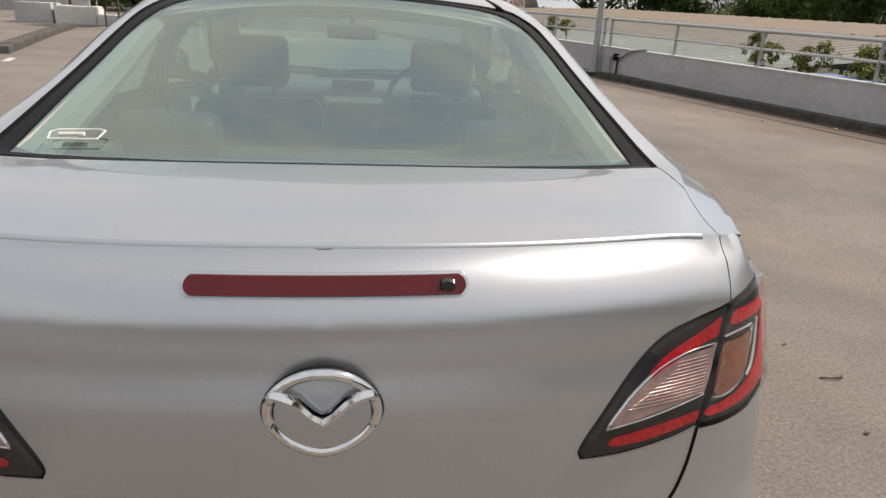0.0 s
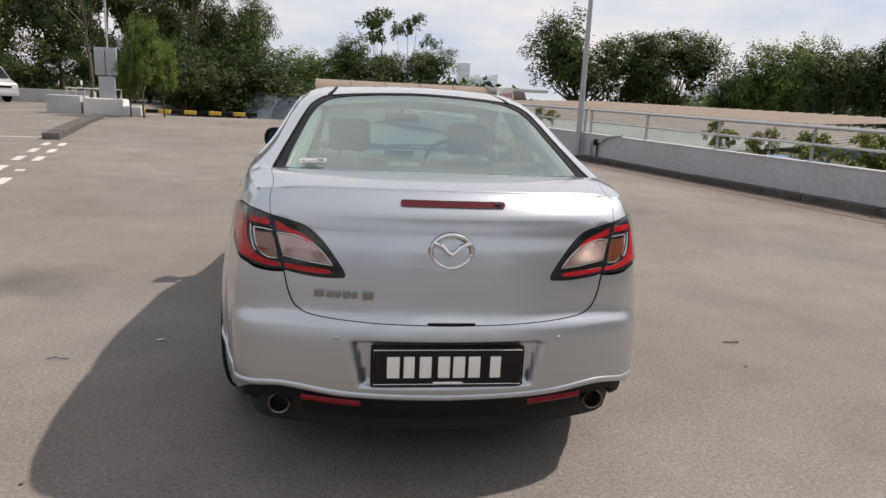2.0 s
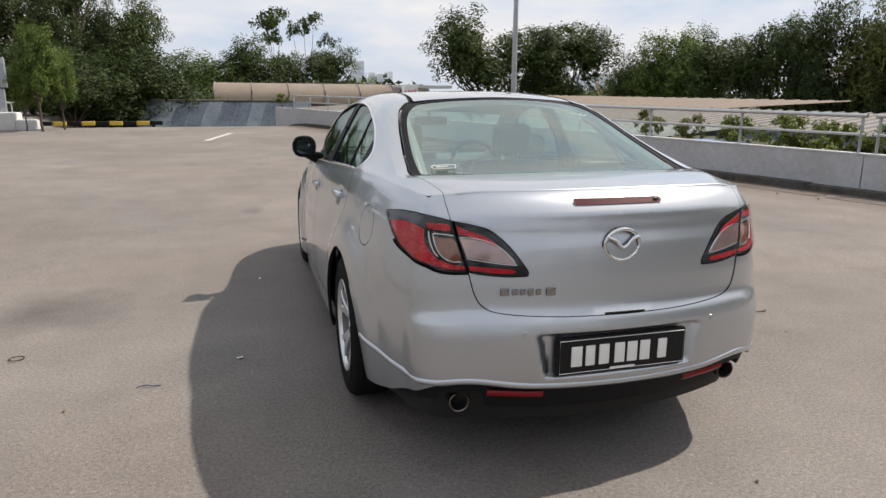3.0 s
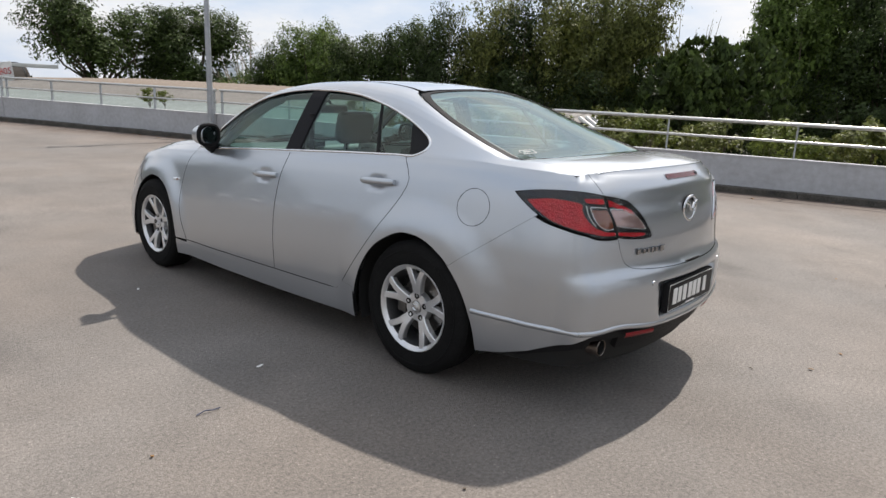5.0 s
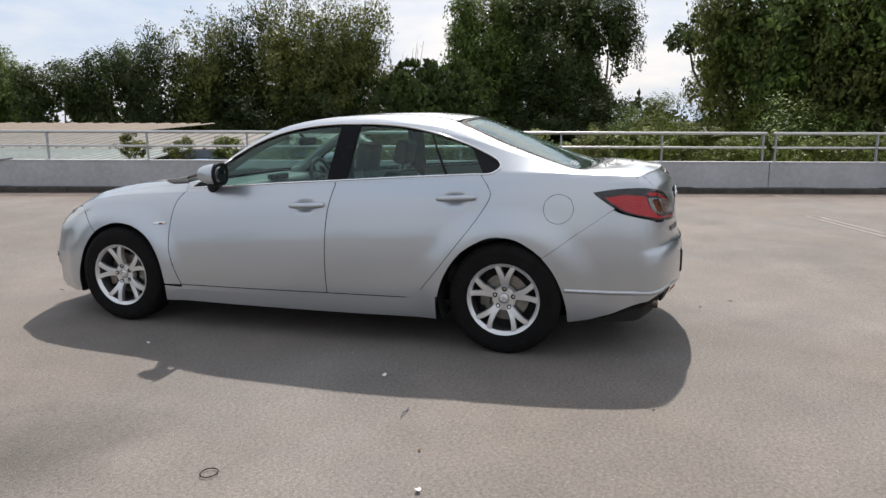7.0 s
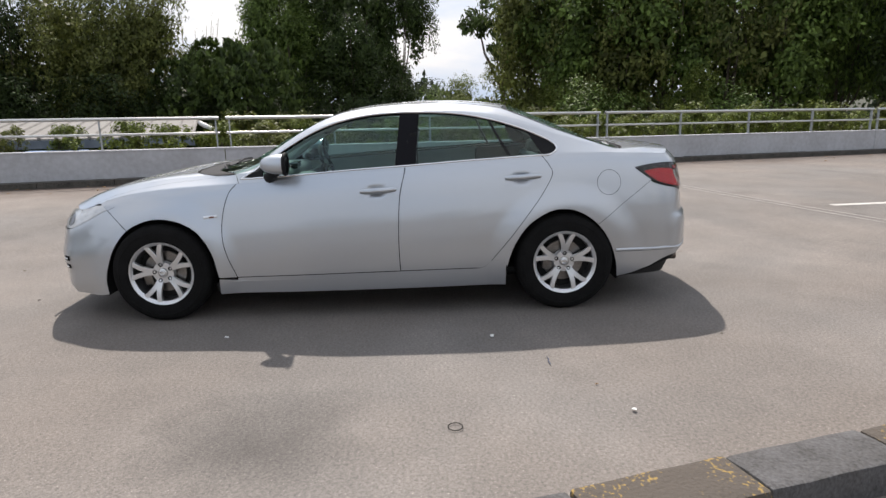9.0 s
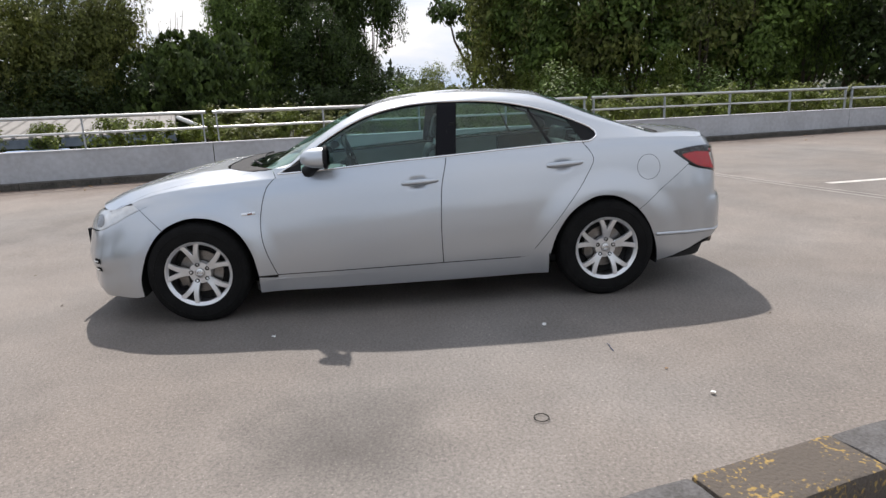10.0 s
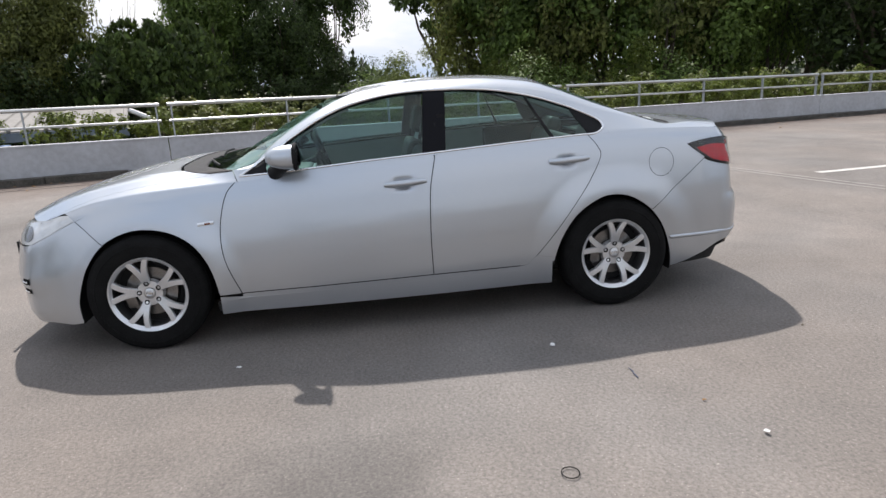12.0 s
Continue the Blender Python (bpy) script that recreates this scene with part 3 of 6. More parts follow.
SIDE, FLANK = (-3.94, -1.57), (-5.145, 1.43)
for row in (("shrub", 31.5, 60, 1.6, .8), ("round", 35.6, 52, 3.2, .7), ("bright", 38.3, 48, 5.0, .75), ("round2", 42.2, 46, 4.2, .75), ("round2", 46.6, 44, 5.7, .62), ("vine2", 49.4, 42, 6.3, .75), ("vine", 52.6, 42, 8.2, .75), ("vine2", 55.6, 42, 8.0, .75),
            ("vine", 58.6, 42, 9.7, .75), ("vine", 62, 42, 10.1, .8), ("vine", 65.2, 42, 9.7, .7), ("vine2", 60.5, 46, 8.6, .9), ("bare", 68, 44, 8.4, .55), ("frond", 70, 40, 5.6, .9), ("frond", 71.9, 42, 6.0, .9), ("frond", 68.6, 38, 4.4, .9),
            ("bright", 75.0, 52, 11.2, .55), ("bright", 78.0, 54, 11.6, .5), ("bright", 76.5, 50, 7.4, .6), ("round2", 82.3, 52, 11.8, .62), ("round2", 85.4, 53, 10.4, .46), ("round", 81.6, 50, 7.0, .6), ("hedge", 76, 49, 3.2, .8), ("hedge", 81, 48, 3.8, .85), ("hedge", 86, 47, 2.6, .8), ("hedge", 71.4, 44, 3.0, .8), ("hedge", 66, 40, 3.2, .8), ("hedge", 60, 40, 3.2, .8), ("hedge", 54, 40, 3.0, .8)):
    plant(row[0], row[1], row[2], row[3], row[4], eye=SIDE, group="trees beyond the parapet")
for row in (("light", 95.0, 42, 2.6, .75), ("light", 98.2, 40, 3.4, .75), ("shrub", 92.0, 44, 1.4, .8), ("open", 97.2, 50, 6.4, .95), ("vine", 101.2, 34, 13, .72), ("bright", 104.2, 33, 12.5, .72), ("vine", 107.5, 33, 14, .75), ("bright", 111, 33, 13, .72), ("vine", 115, 34, 14, .75), ("bright", 118.4, 34, 12, .7),
            ("light", 101.5, 29, 2.0, .6), ("shrub", 106.6, 28, 2.4, .8), ("light", 112.6, 28, 3.4, .45), ("shrub", 117, 29, 1.6, .8), ("round2", 121.5, 40, 8.0, .7), ("bright", 122.6, 36, 12, .45), ("open", 125.4, 40, 13, .6), ("round", 125.5, 42, 9, .8),
            ("vine2", 130, 34, 13, .9), ("round", 135, 36, 12, .8), ("vine", 141, 40, 12, .9), ("round2", 148, 46, 10, .9)):
    plant(row[0], row[1], row[2], row[3], row[4], eye=FLANK, group="trees beyond the parapet")
BACK = (-.06, -2.84)
for row in (("hedge", -34, 62, 4.2, .9), ("round", -10.6, 66, 7.2, .7), ("vine2", -15, 60, 8.4, .8), ("hedge", -16.5, 55, 4.0, 1.2), ("hedge", -12, 56, 4.0, 1.2), ("hedge", -7.8, 62, 4.0, 1.2), ("round2", -19.5, 60, 7.6, .75), ("round2", -31, 66, 7.6, .7), ("hedge", -29.5, 62, 2.6, 1.2), ("vine", -26, 60, 9.5, .7), ("hedge", -24.5, 56, 3.2, 1.3), ("vine2", -22.3, 58, 9.0, .75), ("hedge", -19, 53, 3.6, 1.3), ("vine", -16.5, 60, 6.6, .8), ("open", -12.8, 62, 9.0, .8), ("hedge", -14, 52, 3.6, 1.2),
            ("vine2", -11.5, 64, 6.4, .8), ("hedge", -10, 64, 3.3, 1.3), ("hedge", -6.2, 84, 3.4, 1.3), ("shrub", -3, 86, 3.9, 1.1), ("hedge", -2.0, 84, 3.3, 1.3), ("round", .5, 88, 4.1, .9), ("hedge", 3, 86, 3.8, 1.1), ("round2", 6, 88, 3.2, .9), ("shrub", 8, 90, 2.0, .9),
            ("palm", 1.6, 88, 5.6, .62), ("palm", 4.0, 92, 5.2, .6), ("palm", -20.5, 40, 9.0, .9), ("round", 19.0, 72, 6.9, .95), ("round2", 25.2, 72, 5.6, 1.0), ("round", 22.2, 76, 4.8, .8), ("bare", 30, 82, 4.4, 1.0), ("bare", 32.5, 88, 3.8, 1.0), ("shrub", 33, 75, 2.8, .8), ("round", 36.5, 70, 5.2, .7)):
    plant(row[0], row[1], row[2], row[3], row[4], eye=BACK, group="trees round the deck")
for az, r, el in ((-17.3, 27.5, 4.4), (-15.8, 28.5, 2.6), (-18.2, 28, 1.6)):
    plant("bright", az, r, el, .55, eye=BACK, z0=.1, group="small trees by the sign")
# unseen trees round the rest of the deck, added for reflections in the car
for az in range(160, 325, 15):
    plant(("round", "vine2", "round2")[(az // 15) % 3], az + rng.uniform(-3, 3), rng.uniform(48, 66), rng.uniform(5, 9), 1.3, group="trees round the deck")

# wooded distance, all round
ang = rng.uniform(0, 2 * math.pi, 2600)
rad = rng.uniform(105, 150, 2600)
top = 3.2 + 1.8 * np.sin(ang * 9) + 1.2 * np.sin(ang * 23 + 1)
woods = leaves("far_woods", np.stack([rad * np.cos(ang), rad * np.sin(ang), -4 + (top + 4) * rng.uniform(0, 1, 2600) ** .7], -1), (1.4, 1.4, .9), 14, 1.1, LEAF_FAR, out=(0, 0, 40))
tagged(woods, "hazy green woods in the distance", "woods", kind="stuff")

# shrubs that look over the parapet
BUSHES = []
for seed, leaf in ((0, LEAF_LIGHT), (1, LEAF_OLIVE), (2, LEAF_LIGHT)):
    b = new("shrub")
    tagged(b, "yellow-green shrub growing behind the parapet", "shrub", group="shrubs behind the parapet")
    pts, mids = crown_points(85, (0, 0, .12), (.75, .62, .62), 16, .4)
    limbs("stems", (0, 0, -1.2), [tuple(pts[i]) for i in range(14)], .02, BARK, b, .5)
    leaves("foliage", pts, .06, 24, .075, leaf, b, out=mids)
    BUSHES.append(b)
first = set()
q = 1.4
while q < 33:
    k = int(rng.integers(0, 3))
    n = rng.uniform(.75, 1.3)
    s = rng.uniform(.62, .92) * (1.0 if q > 3 else .8)
    x, y = at_wall(q, n)
    m = Matrix.Translation((x, y, parapet_z(q) - .12 - .62 * s + rng.uniform(-.12, .10))) @ Matrix.Rotation(rng.uniform(0, 6.28), 4, "Z") @ Matrix.Scale(s, 4)
    if k in first:
        ob = copy_thing(BUSHES[k], m)
    else:
        ob = BUSHES[k]
    first.add(k)
    ob.matrix_basis = m
    q += rng.uniform(.55, 1.15)
# a denser low row further out, below the first
q = 6.5
while q < 36:
    x, y = at_wall(q, rng.uniform(2.2, 3.6))
    s = rng.uniform(1.0, 1.5)
    ob = copy_thing(BUSHES[int(rng.integers(0, 3))], pose(0, 0, 0))
    ob.matrix_basis = Matrix.Translation((x, y, parapet_z(q) - .5 - .3 * s)) @ Matrix.Rotation(rng.uniform(0, 6.28), 4, "Z") @ Matrix.Scale(s, 4)
    q += rng.uniform(.9, 1.5)
# saplings
for q, n, s in ((-4.55, .35, .42), (-4.2, .5, .35), (-21, .6, .6), (-12.5, .5, .3)):
    x, y = at_wall(q, n)
    ob = copy_thing(BUSHES[0], pose(0, 0, 0))
    ob.matrix_basis = Matrix.Translation((x, y, parapet_z(q) - .32)) @ Matrix.Scale(s, 4)
# ---- roofs beyond the parapet ----
TANROOF = mat("tan_sheet_roof", (.20, .163, .13), .85, var=.12, scale=.7, bump=.2, bscale=6)
PALEROOF = mat("pale_sheet_roof", (.195, .185, .17), .85, var=.15, scale=.9)
CLEARROOF = mat("milky_roof_sheet", (.23, .265, .255), .7, var=.15, scale=.6)
DARKSHEET = mat("blue_grey_sheet", (.15, .19, .23), .4, col2=(.06, .08, .11), scale=.5)
PALESHEET = mat("faded_blue_sheet", (.24, .29, .33), .45, col2=(.13, .17, .21), scale=.6)
FRAMEWHITE = mat("white_frame", (.6, .6, .58), .6, var=.1, scale=3)


def roof_sheet(name, q0, q1, n0, z0, n1, z1, material, label, rib=.33):
    """A sloping sheet roof made of ribbed sheets side by side."""
    top = new(name)
    tagged(top, label, "roof")
    q = q0
    while q < q1 - .05:
        w = min(1.98, q1 - q)
        bm = bmesh.new()
        prof = []
        k = max(2, int(w / rib))
        for i in range(k):
            for t, h in ((0, 0), (.72, 0), (.78, .035), (.94, .035)):
                prof.append((q + w * (i + t) / k, h))
        prof.append((q + w, 0))
        rows = []
        for n, z in ((n0, z0), (n1, z1)):
            rows.append([bm.verts.new((*at_wall(a, n), z + h - .0148 * max(-26, min(26, a)))) for a, h in prof])
        low = [bm.verts.new(v.co - Vector((0, 0, .05))) for v in rows[0]]
        for i in range(len(prof) - 1):
            bm.faces.new((rows[0][i], rows[0][i + 1], rows[1][i + 1], rows[1][i]))
            bm.faces.new((low[i], low[i + 1], rows[0][i + 1], rows[0][i]))
        bmesh.ops.recalc_face_normals(bm, faces=bm.faces)
        part("roof_sheet", bm, material, top, smooth=False)
        q += 1.98
    return top


shed = roof_sheet("shed_roof", -19.5, 5.4, 3.4, .83, 7.4, 1.17, PALEROOF, "long pale ribbed sheet roof below the deck")
part("fascia", strip(-19.5, 5.4, 3.35, 3.40, lambda q, x, y: .62 - .0148 * q, lambda q, x, y: .80 - .0148 * q, 6), DARKSHEET, shed, smooth=False)
for k in range(3):
    x0, y0 = at_wall(5.5 + .3 * k, 3.4)
    x1, y1 = at_wall(5.5 + .3 * k, 5.8)
    z = .78 - .0148 * 5.5
    part("end_slat", tube([(*at_wall(5.45 + .05 * k, 5.9 - k * .9), 1.0), (*at_wall(6.6 + .05 * k, 4.0 - k * .5), .45)], .05, 6), FRAMEWHITE, shed)
far_roof = roof_sheet("tan_roof", -23, -2, 7.6, 1.16, 15.5, 1.42, TANROOF, "broad tan sheet roof beyond the parapet", .5)
clear = roof_sheet("milky_roof", -16, 1.6, .55, .66, 3.3, .83, CLEARROOF, "low milky translucent sheet roof", .22)
roof_sheet("grey_roof", -19.5, -16.1, .8, .70, 3.3, .84, PALEROOF, "low grey sheet roof")
part("blue_tarp", strip(2.6, 3.6, .5, 1.0, lambda q, x, y: .5, lambda q, x, y: .72 - .0148 * q, 2), mat("blue_tarpaulin", (.10, .19, .36), .5, var=.2, scale=4), clear, "blue tarpaulin corner")

# barrel-roofed hall far ahead, with its lean-to
hall = new("barrel_hall")
tagged(hall, "tan barrel-roofed hall far ahead", "building")
bm = bmesh.new()
rows = []
for i in range(13):
    t = math.pi * i / 12
    rows.append([bm.verts.new((x, 66 - 3.2 * math.cos(t), 1.0 + 1.95 * math.sin(t) ** .8)) for x in np.linspace(-4.4, 16.4, 14)])
for a, b in zip(rows, rows[1:]):
    for k in range(13):
        bm.faces.new((a[k], a[k + 1], b[k + 1], b[k]))
part("roof", bm, TANROOF, hall)
part("wall", box_bm((-4.2, 63, -3), (16.0, 69, 1.05)), PALEROOF, hall, smooth=False)
for k in range(7):
    x = -4.3 + 3.4 * k
    part("roof_rib", tube([(x, 66 - 3.24 * math.cos(math.pi * i / 12), 1.02 + 1.97 * math.sin(math.pi * i / 12) ** .8) for i in range(13)], .06, 6), PALEROOF, hall)
part("canopy_edge", box_bm((12.6, 61.6, 2.55), (18.2, 62.4, 2.85), .04), FRAMEWHITE, hall)
part("canopy_slope", tube([(12.0, 62, 1.2), (13.2, 62, 2.3), (15.2, 62, 2.75)], .18, 6), DARKSHEET, hall)
lean = new("lean_to")
tagged(lean, "low shelter with blue-grey hanging sheets", "shelter")
part("roof", box_bm((-8.4, 52.5, 1.22), (3.2, 56.5, 1.34), .03), TANROOF, lean, smooth=False)
for k in range(11):
    x = -8.6 + 1.1 * k
    bm = bmesh.new()
    vs = [bm.verts.new(p) for p in ((x, 52.6, 1.24), (x + 1.04, 52.6, 1.24), (x + .14, 50.0, -1.4), (x - .95, 50.0, -1.4))]
    bm.faces.new(vs)
    bmesh.ops.solidify(bm, geom=bm.faces[:], thickness=.04)
    part("hanging_sheet", bm, (DARKSHEET, PALESHEET)[k % 3 == 1], lean, smooth=False)
    part("sheet_rod", tube([(x + 1.07, 52.55, 1.24), (x + .17, 49.9, -1.4)], .02, 6), DARKSHEET, lean)

# the sign on the hall
sign = new("bay_sign")
tagged(sign, "white sign board with red characters", "sign")
tilt = Matrix.Translation((13.85, 61.2, 2.08)) @ Matrix.Rotation(radians(22), 4, "Z") @ Matrix.Rotation(radians(-8), 4, "Y")
part("board", box_bm((-.95, -.04, -.75), (.95, .04, .75), .01, 1, m=tilt), mat("sign_white", (.7, .7, .69), .5, var=.05, scale=3), sign, smooth=False)
txt = bpy.data.curves.new("characters", "FONT")
txt.body, txt.size, txt.align_x, txt.align_y, txt.extrude = "AB05", .72, "CENTER", "CENTER", .01
txt.materials.append(mat("sign_red", (.45, .03, .03), .5))
tob = new("characters", txt)
tob.parent = sign
tob.matrix_basis = tilt @ pose(0, -.052, 0, 90, 0, 0)
part("stand", tube([(13.85, 61.3, 1.4), (13.85, 61.6, -3.2)], .06, 8), POSTSTEEL, sign)

# distant towers, the haze of the distance put into their colours
for x, y, w, h in ((141, 900, 15, 52), (160, 910, 10, 38), (173, 905, 13, 36), (186, 915, 8, 40), (560, 1000, 90, 46)):
    t = new("tower_block")
    tagged(t, "pale tower block in the haze", "building")
    hz = mat("hazy_facade", (.76, .80, .85), .8, var=.06, scale=.05) if x == 141 else bpy.data.materials["hazy_facade"]
    part("wall", box_bm((x - w / 2, y, -4), (x + w / 2, y + 20, h)), hz, t, smooth=False)
    for k in range(6):
        part("window_band", box_bm((x - w / 2 + 1, y - .4, 8 + k * (h - 12) / 6), (x + w / 2 - 1, y, 8 + k * (h - 12) / 6 + 2.5)), bpy.data.materials.get("hazy_window") or mat("hazy_window", (.62, .68, .75), .6), t, smooth=False)

# lamp post with its pipe
lamp = new("street_lamp")
tagged(lamp, "grey steel lamp post standing by the parapet", "street lamp")
LX, LY = 4.93, 12.36
lz = float(deck(LX, LY)) + .09
part("pole", tube([(LX, LY, lz), (LX, LY, lz + 1.2), (LX, LY, lz + 4.2)], [.075, .066, .05], 16), POSTSTEEL, lamp)
part("base_plate", box_bm((LX - .16, LY - .16, lz - .01), (LX + .16, LY + .16, lz + .02), .005), POSTSTEEL, lamp)
part("access_door", box_bm((LX - .03, LY - .085, lz + .35), (LX + .03, LY - .066, lz + .65), .005), POSTSTEEL, lamp)
part("arm", tube([(LX - .3, LY, lz + 4.18), (LX + .3, LY, lz + 4.24)], .025, 8), POSTSTEEL, lamp)
for s in (-1, 1):
    part("lamp_head", box_bm((LX + s * .30 - .14, LY - .09, lz + 4.16 + .03 * s), (LX + s * .30 + .14, LY + .09, lz + 4.22 + .03 * s), .02), POSTSTEEL, lamp)
pipe = new("water_pipe")
tagged(pipe, "thin grey pipe bent over the parapet", "pipe")
def wp(q, n, z):
    return (*at_wall(q, n), z)
zp = parapet_z(-1.5)
part("pipe_run", tube([wp(-1.65, -.05, zp - 1.05), wp(-1.65, -.05, zp - .72), wp(-1.5, -.05, zp - .70), wp(-1.25, -.05, zp - .70), wp(-1.1, -.05, zp - .60), wp(-.95, -.04, zp - .56), wp(-.6, .02, zp - .52)], .022, 8), POSTSTEEL, pipe)
part("valve", box_bm((-.05, -.05, -.07), (.05, .05, .07), .02, 2, m=Matrix.Translation(wp(-1.45, -.06, zp - .72))), BLACK, pipe)
part("pipe_drop", tube([wp(-1.4, -.05, zp - .75), wp(-1.4, -.05, zp - 1.05)], .02, 8), BLACK, pipe)

# ---- kerbed islands ----
def island(name, pts, w, h, label, length=.6):
    """A kerb of painted stones along a line, its outer edge given."""
    top = new(name)
    tagged(top, label, "kerb", kind="structure")
    p = [Vector(q) for q in pts]
    run = []
    for a, b in zip(p, p[1:]):
        k = max(1, round((b - a).length / .02))
        run += [a.lerp(b, i / k) for i in range(k)]
    run.append(p[-1])
    s = 0
    i0 = 0
    idx = 0
    for i in range(1, len(run)):
        s += (run[i] - run[i - 1]).length
        if s >= length - .01 or i == len(run) - 1:
            a, b = run[i0], run[i]
            d = (b - a).normalized()
            nrm = Vector((-d.y, d.x))
            ang = math.atan2(d.y, d.x)
            z = float(deck((a.x + b.x) / 2, (a.y + b.y) / 2))
            ln = (b - a).length
            bm = box_bm((.006, 0, -.12), (ln - .006, w + random.uniform(-.008, .008), h + random.uniform(-.004, .003)), .018, 2)
            bmesh.ops.subdivide_edges(bm, edges=[e for e in bm.edges if e.calc_length() > .2], cuts=3, use_grid_fill=True)
            for v in bm.verts:
                v.co += Vector((0, noise.noise(v.co * 9 + Vector((i, 0, 0))) * .008, noise.noise(v.co * 7 + Vector((0, i, 0))) * .008))
            bmesh.ops.transform(bm, matrix=Matrix.Translation((a.x, a.y, z)) @ Matrix.Rotation(ang, 4, "Z"), verts=bm.verts)
            part("kerb_stone", bm, (KERBGREY, YELLOW)[idx % 2] if name == "kerb_near" else (KERBGREY, GRIME)[idx % 2], top)
            idx += 1
            s, i0 = 0, i
    return top


island("kerb_near", [(-2.277, -3.224), (-2.60, -1.86), (-2.86, -.78), (-3.03, -.15), (-3.21, .45), (-3.42, 1.2), (-3.75, 2.2), (-4.12, 3.3), (-4.5, 4.4), (-4.72, 5.05)], .245, .13, "worn yellow and grey painted kerb stones", .64)
island("kerb_far", [(-6.86, 12.75), (-7.5, 15.2), (-8.4, 18.6), (-9.3, 22.5)], .34, .15, "dirty kerb of the far island")

# sign boxes at the island's end
post = new("barrier_post")
tagged(post, "grey double sign panel on a pale concrete plinth", "sign post")
bx, by = -10.05, 25.1
bz = float(deck(bx, by))
for s in (-1, 1):
    part("panel", box_bm((bx + s * .21 - .195, by - .08, bz + 1.5), (bx + s * .21 + .195, by + .08, bz + 2.55), .02), POSTSTEEL, post)
part("lower_panel", box_bm((bx - .30, by - .07, bz + .2), (bx + .30, by + .07, bz + 1.46), .02), POSTSTEEL, post)
plinth = new("concrete_plinth")
tagged(plinth, "pale concrete plinth of the barrier", "plinth")
part("block", box_bm((bx - .75, by - .55, bz - .1), (bx + .65, by + .45, bz + .62), .06), FRAMEWHITE, plinth)
part("sloped_end", box_bm((bx + .6, by - .5, bz - .1), (bx + 1.25, by + .4, bz + .36), .12), FRAMEWHITE, plinth)
part("grey_box", box_bm((bx - 2.1, by - .5, bz - .1), (bx - .85, by + .4, bz + .68), .03), WALLPAINT, plinth)
gate = new("barrier_fence")
tagged(gate, "low white barrier fence behind the plinth", "fence")
for k in range(7):
    part("upright", tube([(bx - 2.0 + .35 * k, by + 1.2, bz), (bx - 2.0 + .35 * k, by + 1.2, bz + .98)], .022, 6), FRAMEWHITE, gate)
for z in (.5, .96):
    part("bar", tube([(bx - 2.05, by + 1.2, bz + z), (bx + .2, by + 1.2, bz + z)], .025, 6), FRAMEWHITE, gate)
slim_pole = new("flag_pole")
tagged(slim_pole, "thin grey pole behind the sign panels", "pole")
part("pole", tube([(-11.3, 29, .1), (-11.3, 29, 5.2)], .045, 8), POSTSTEEL, slim_pole)
# striped bar at the ramp's head
bar = new("striped_bar")
tagged(bar, "yellow and black striped bar at the ramp", "barrier")
YB = mat("bar_yellow", (.55, .38, .05), .6, var=.15, scale=6)
for k in range(11):
    part("segment", box_bm((-11.4 + .56 * k, 30.3 + .1 * k, .16), (-11.4 + .56 * k + .55, 30.5 + .1 * k, .34), .01), YB if k % 2 else BLACK, bar)
for k in (0, 5, 10):
    part("support", box_bm((-11.3 + .56 * k, 30.35 + .1 * k, -1.2), (-11.18 + .56 * k, 30.45 + .1 * k, .17), .01), BLACK, bar)
# far edge wall on the other side
edge = new("wall_far")
tagged(edge, "low grey wall at the far side of the deck", "wall", kind="structure")
for k in range(9):
    a, b = Vector((-15.5 - 5 * k, 39 + .4 * k)), Vector((-20.4 - 5 * k, 39.4 + .4 * k))
    ln = (b - a).length
    part("wall_bay", box_bm((0, 0, -1), (ln, .2, 1.0), .01, 1, m=Matrix.Translation((a.x, a.y, float(deck(a.x, a.y)) - .25)) @ Matrix.Rotation(math.atan2(b.y - a.y, b.x - a.x), 4, "Z")), WALLPAINT, edge)

# ---- parked vans ----
VANWHITE = mat("van_white", (.72, .73, .74), .25, coat=.8, var=.04, scale=2)
VANSILVER = mat("van_silver", (.42, .43, .45), .3, .5, coat=.8, var=.04, scale=2)
VANDARK = mat("van_dark", (.04, .042, .05), .25, coat=.8)
DARKGLASS = mat("dark_glass", (.02, .025, .03), .05, coat=1.0)


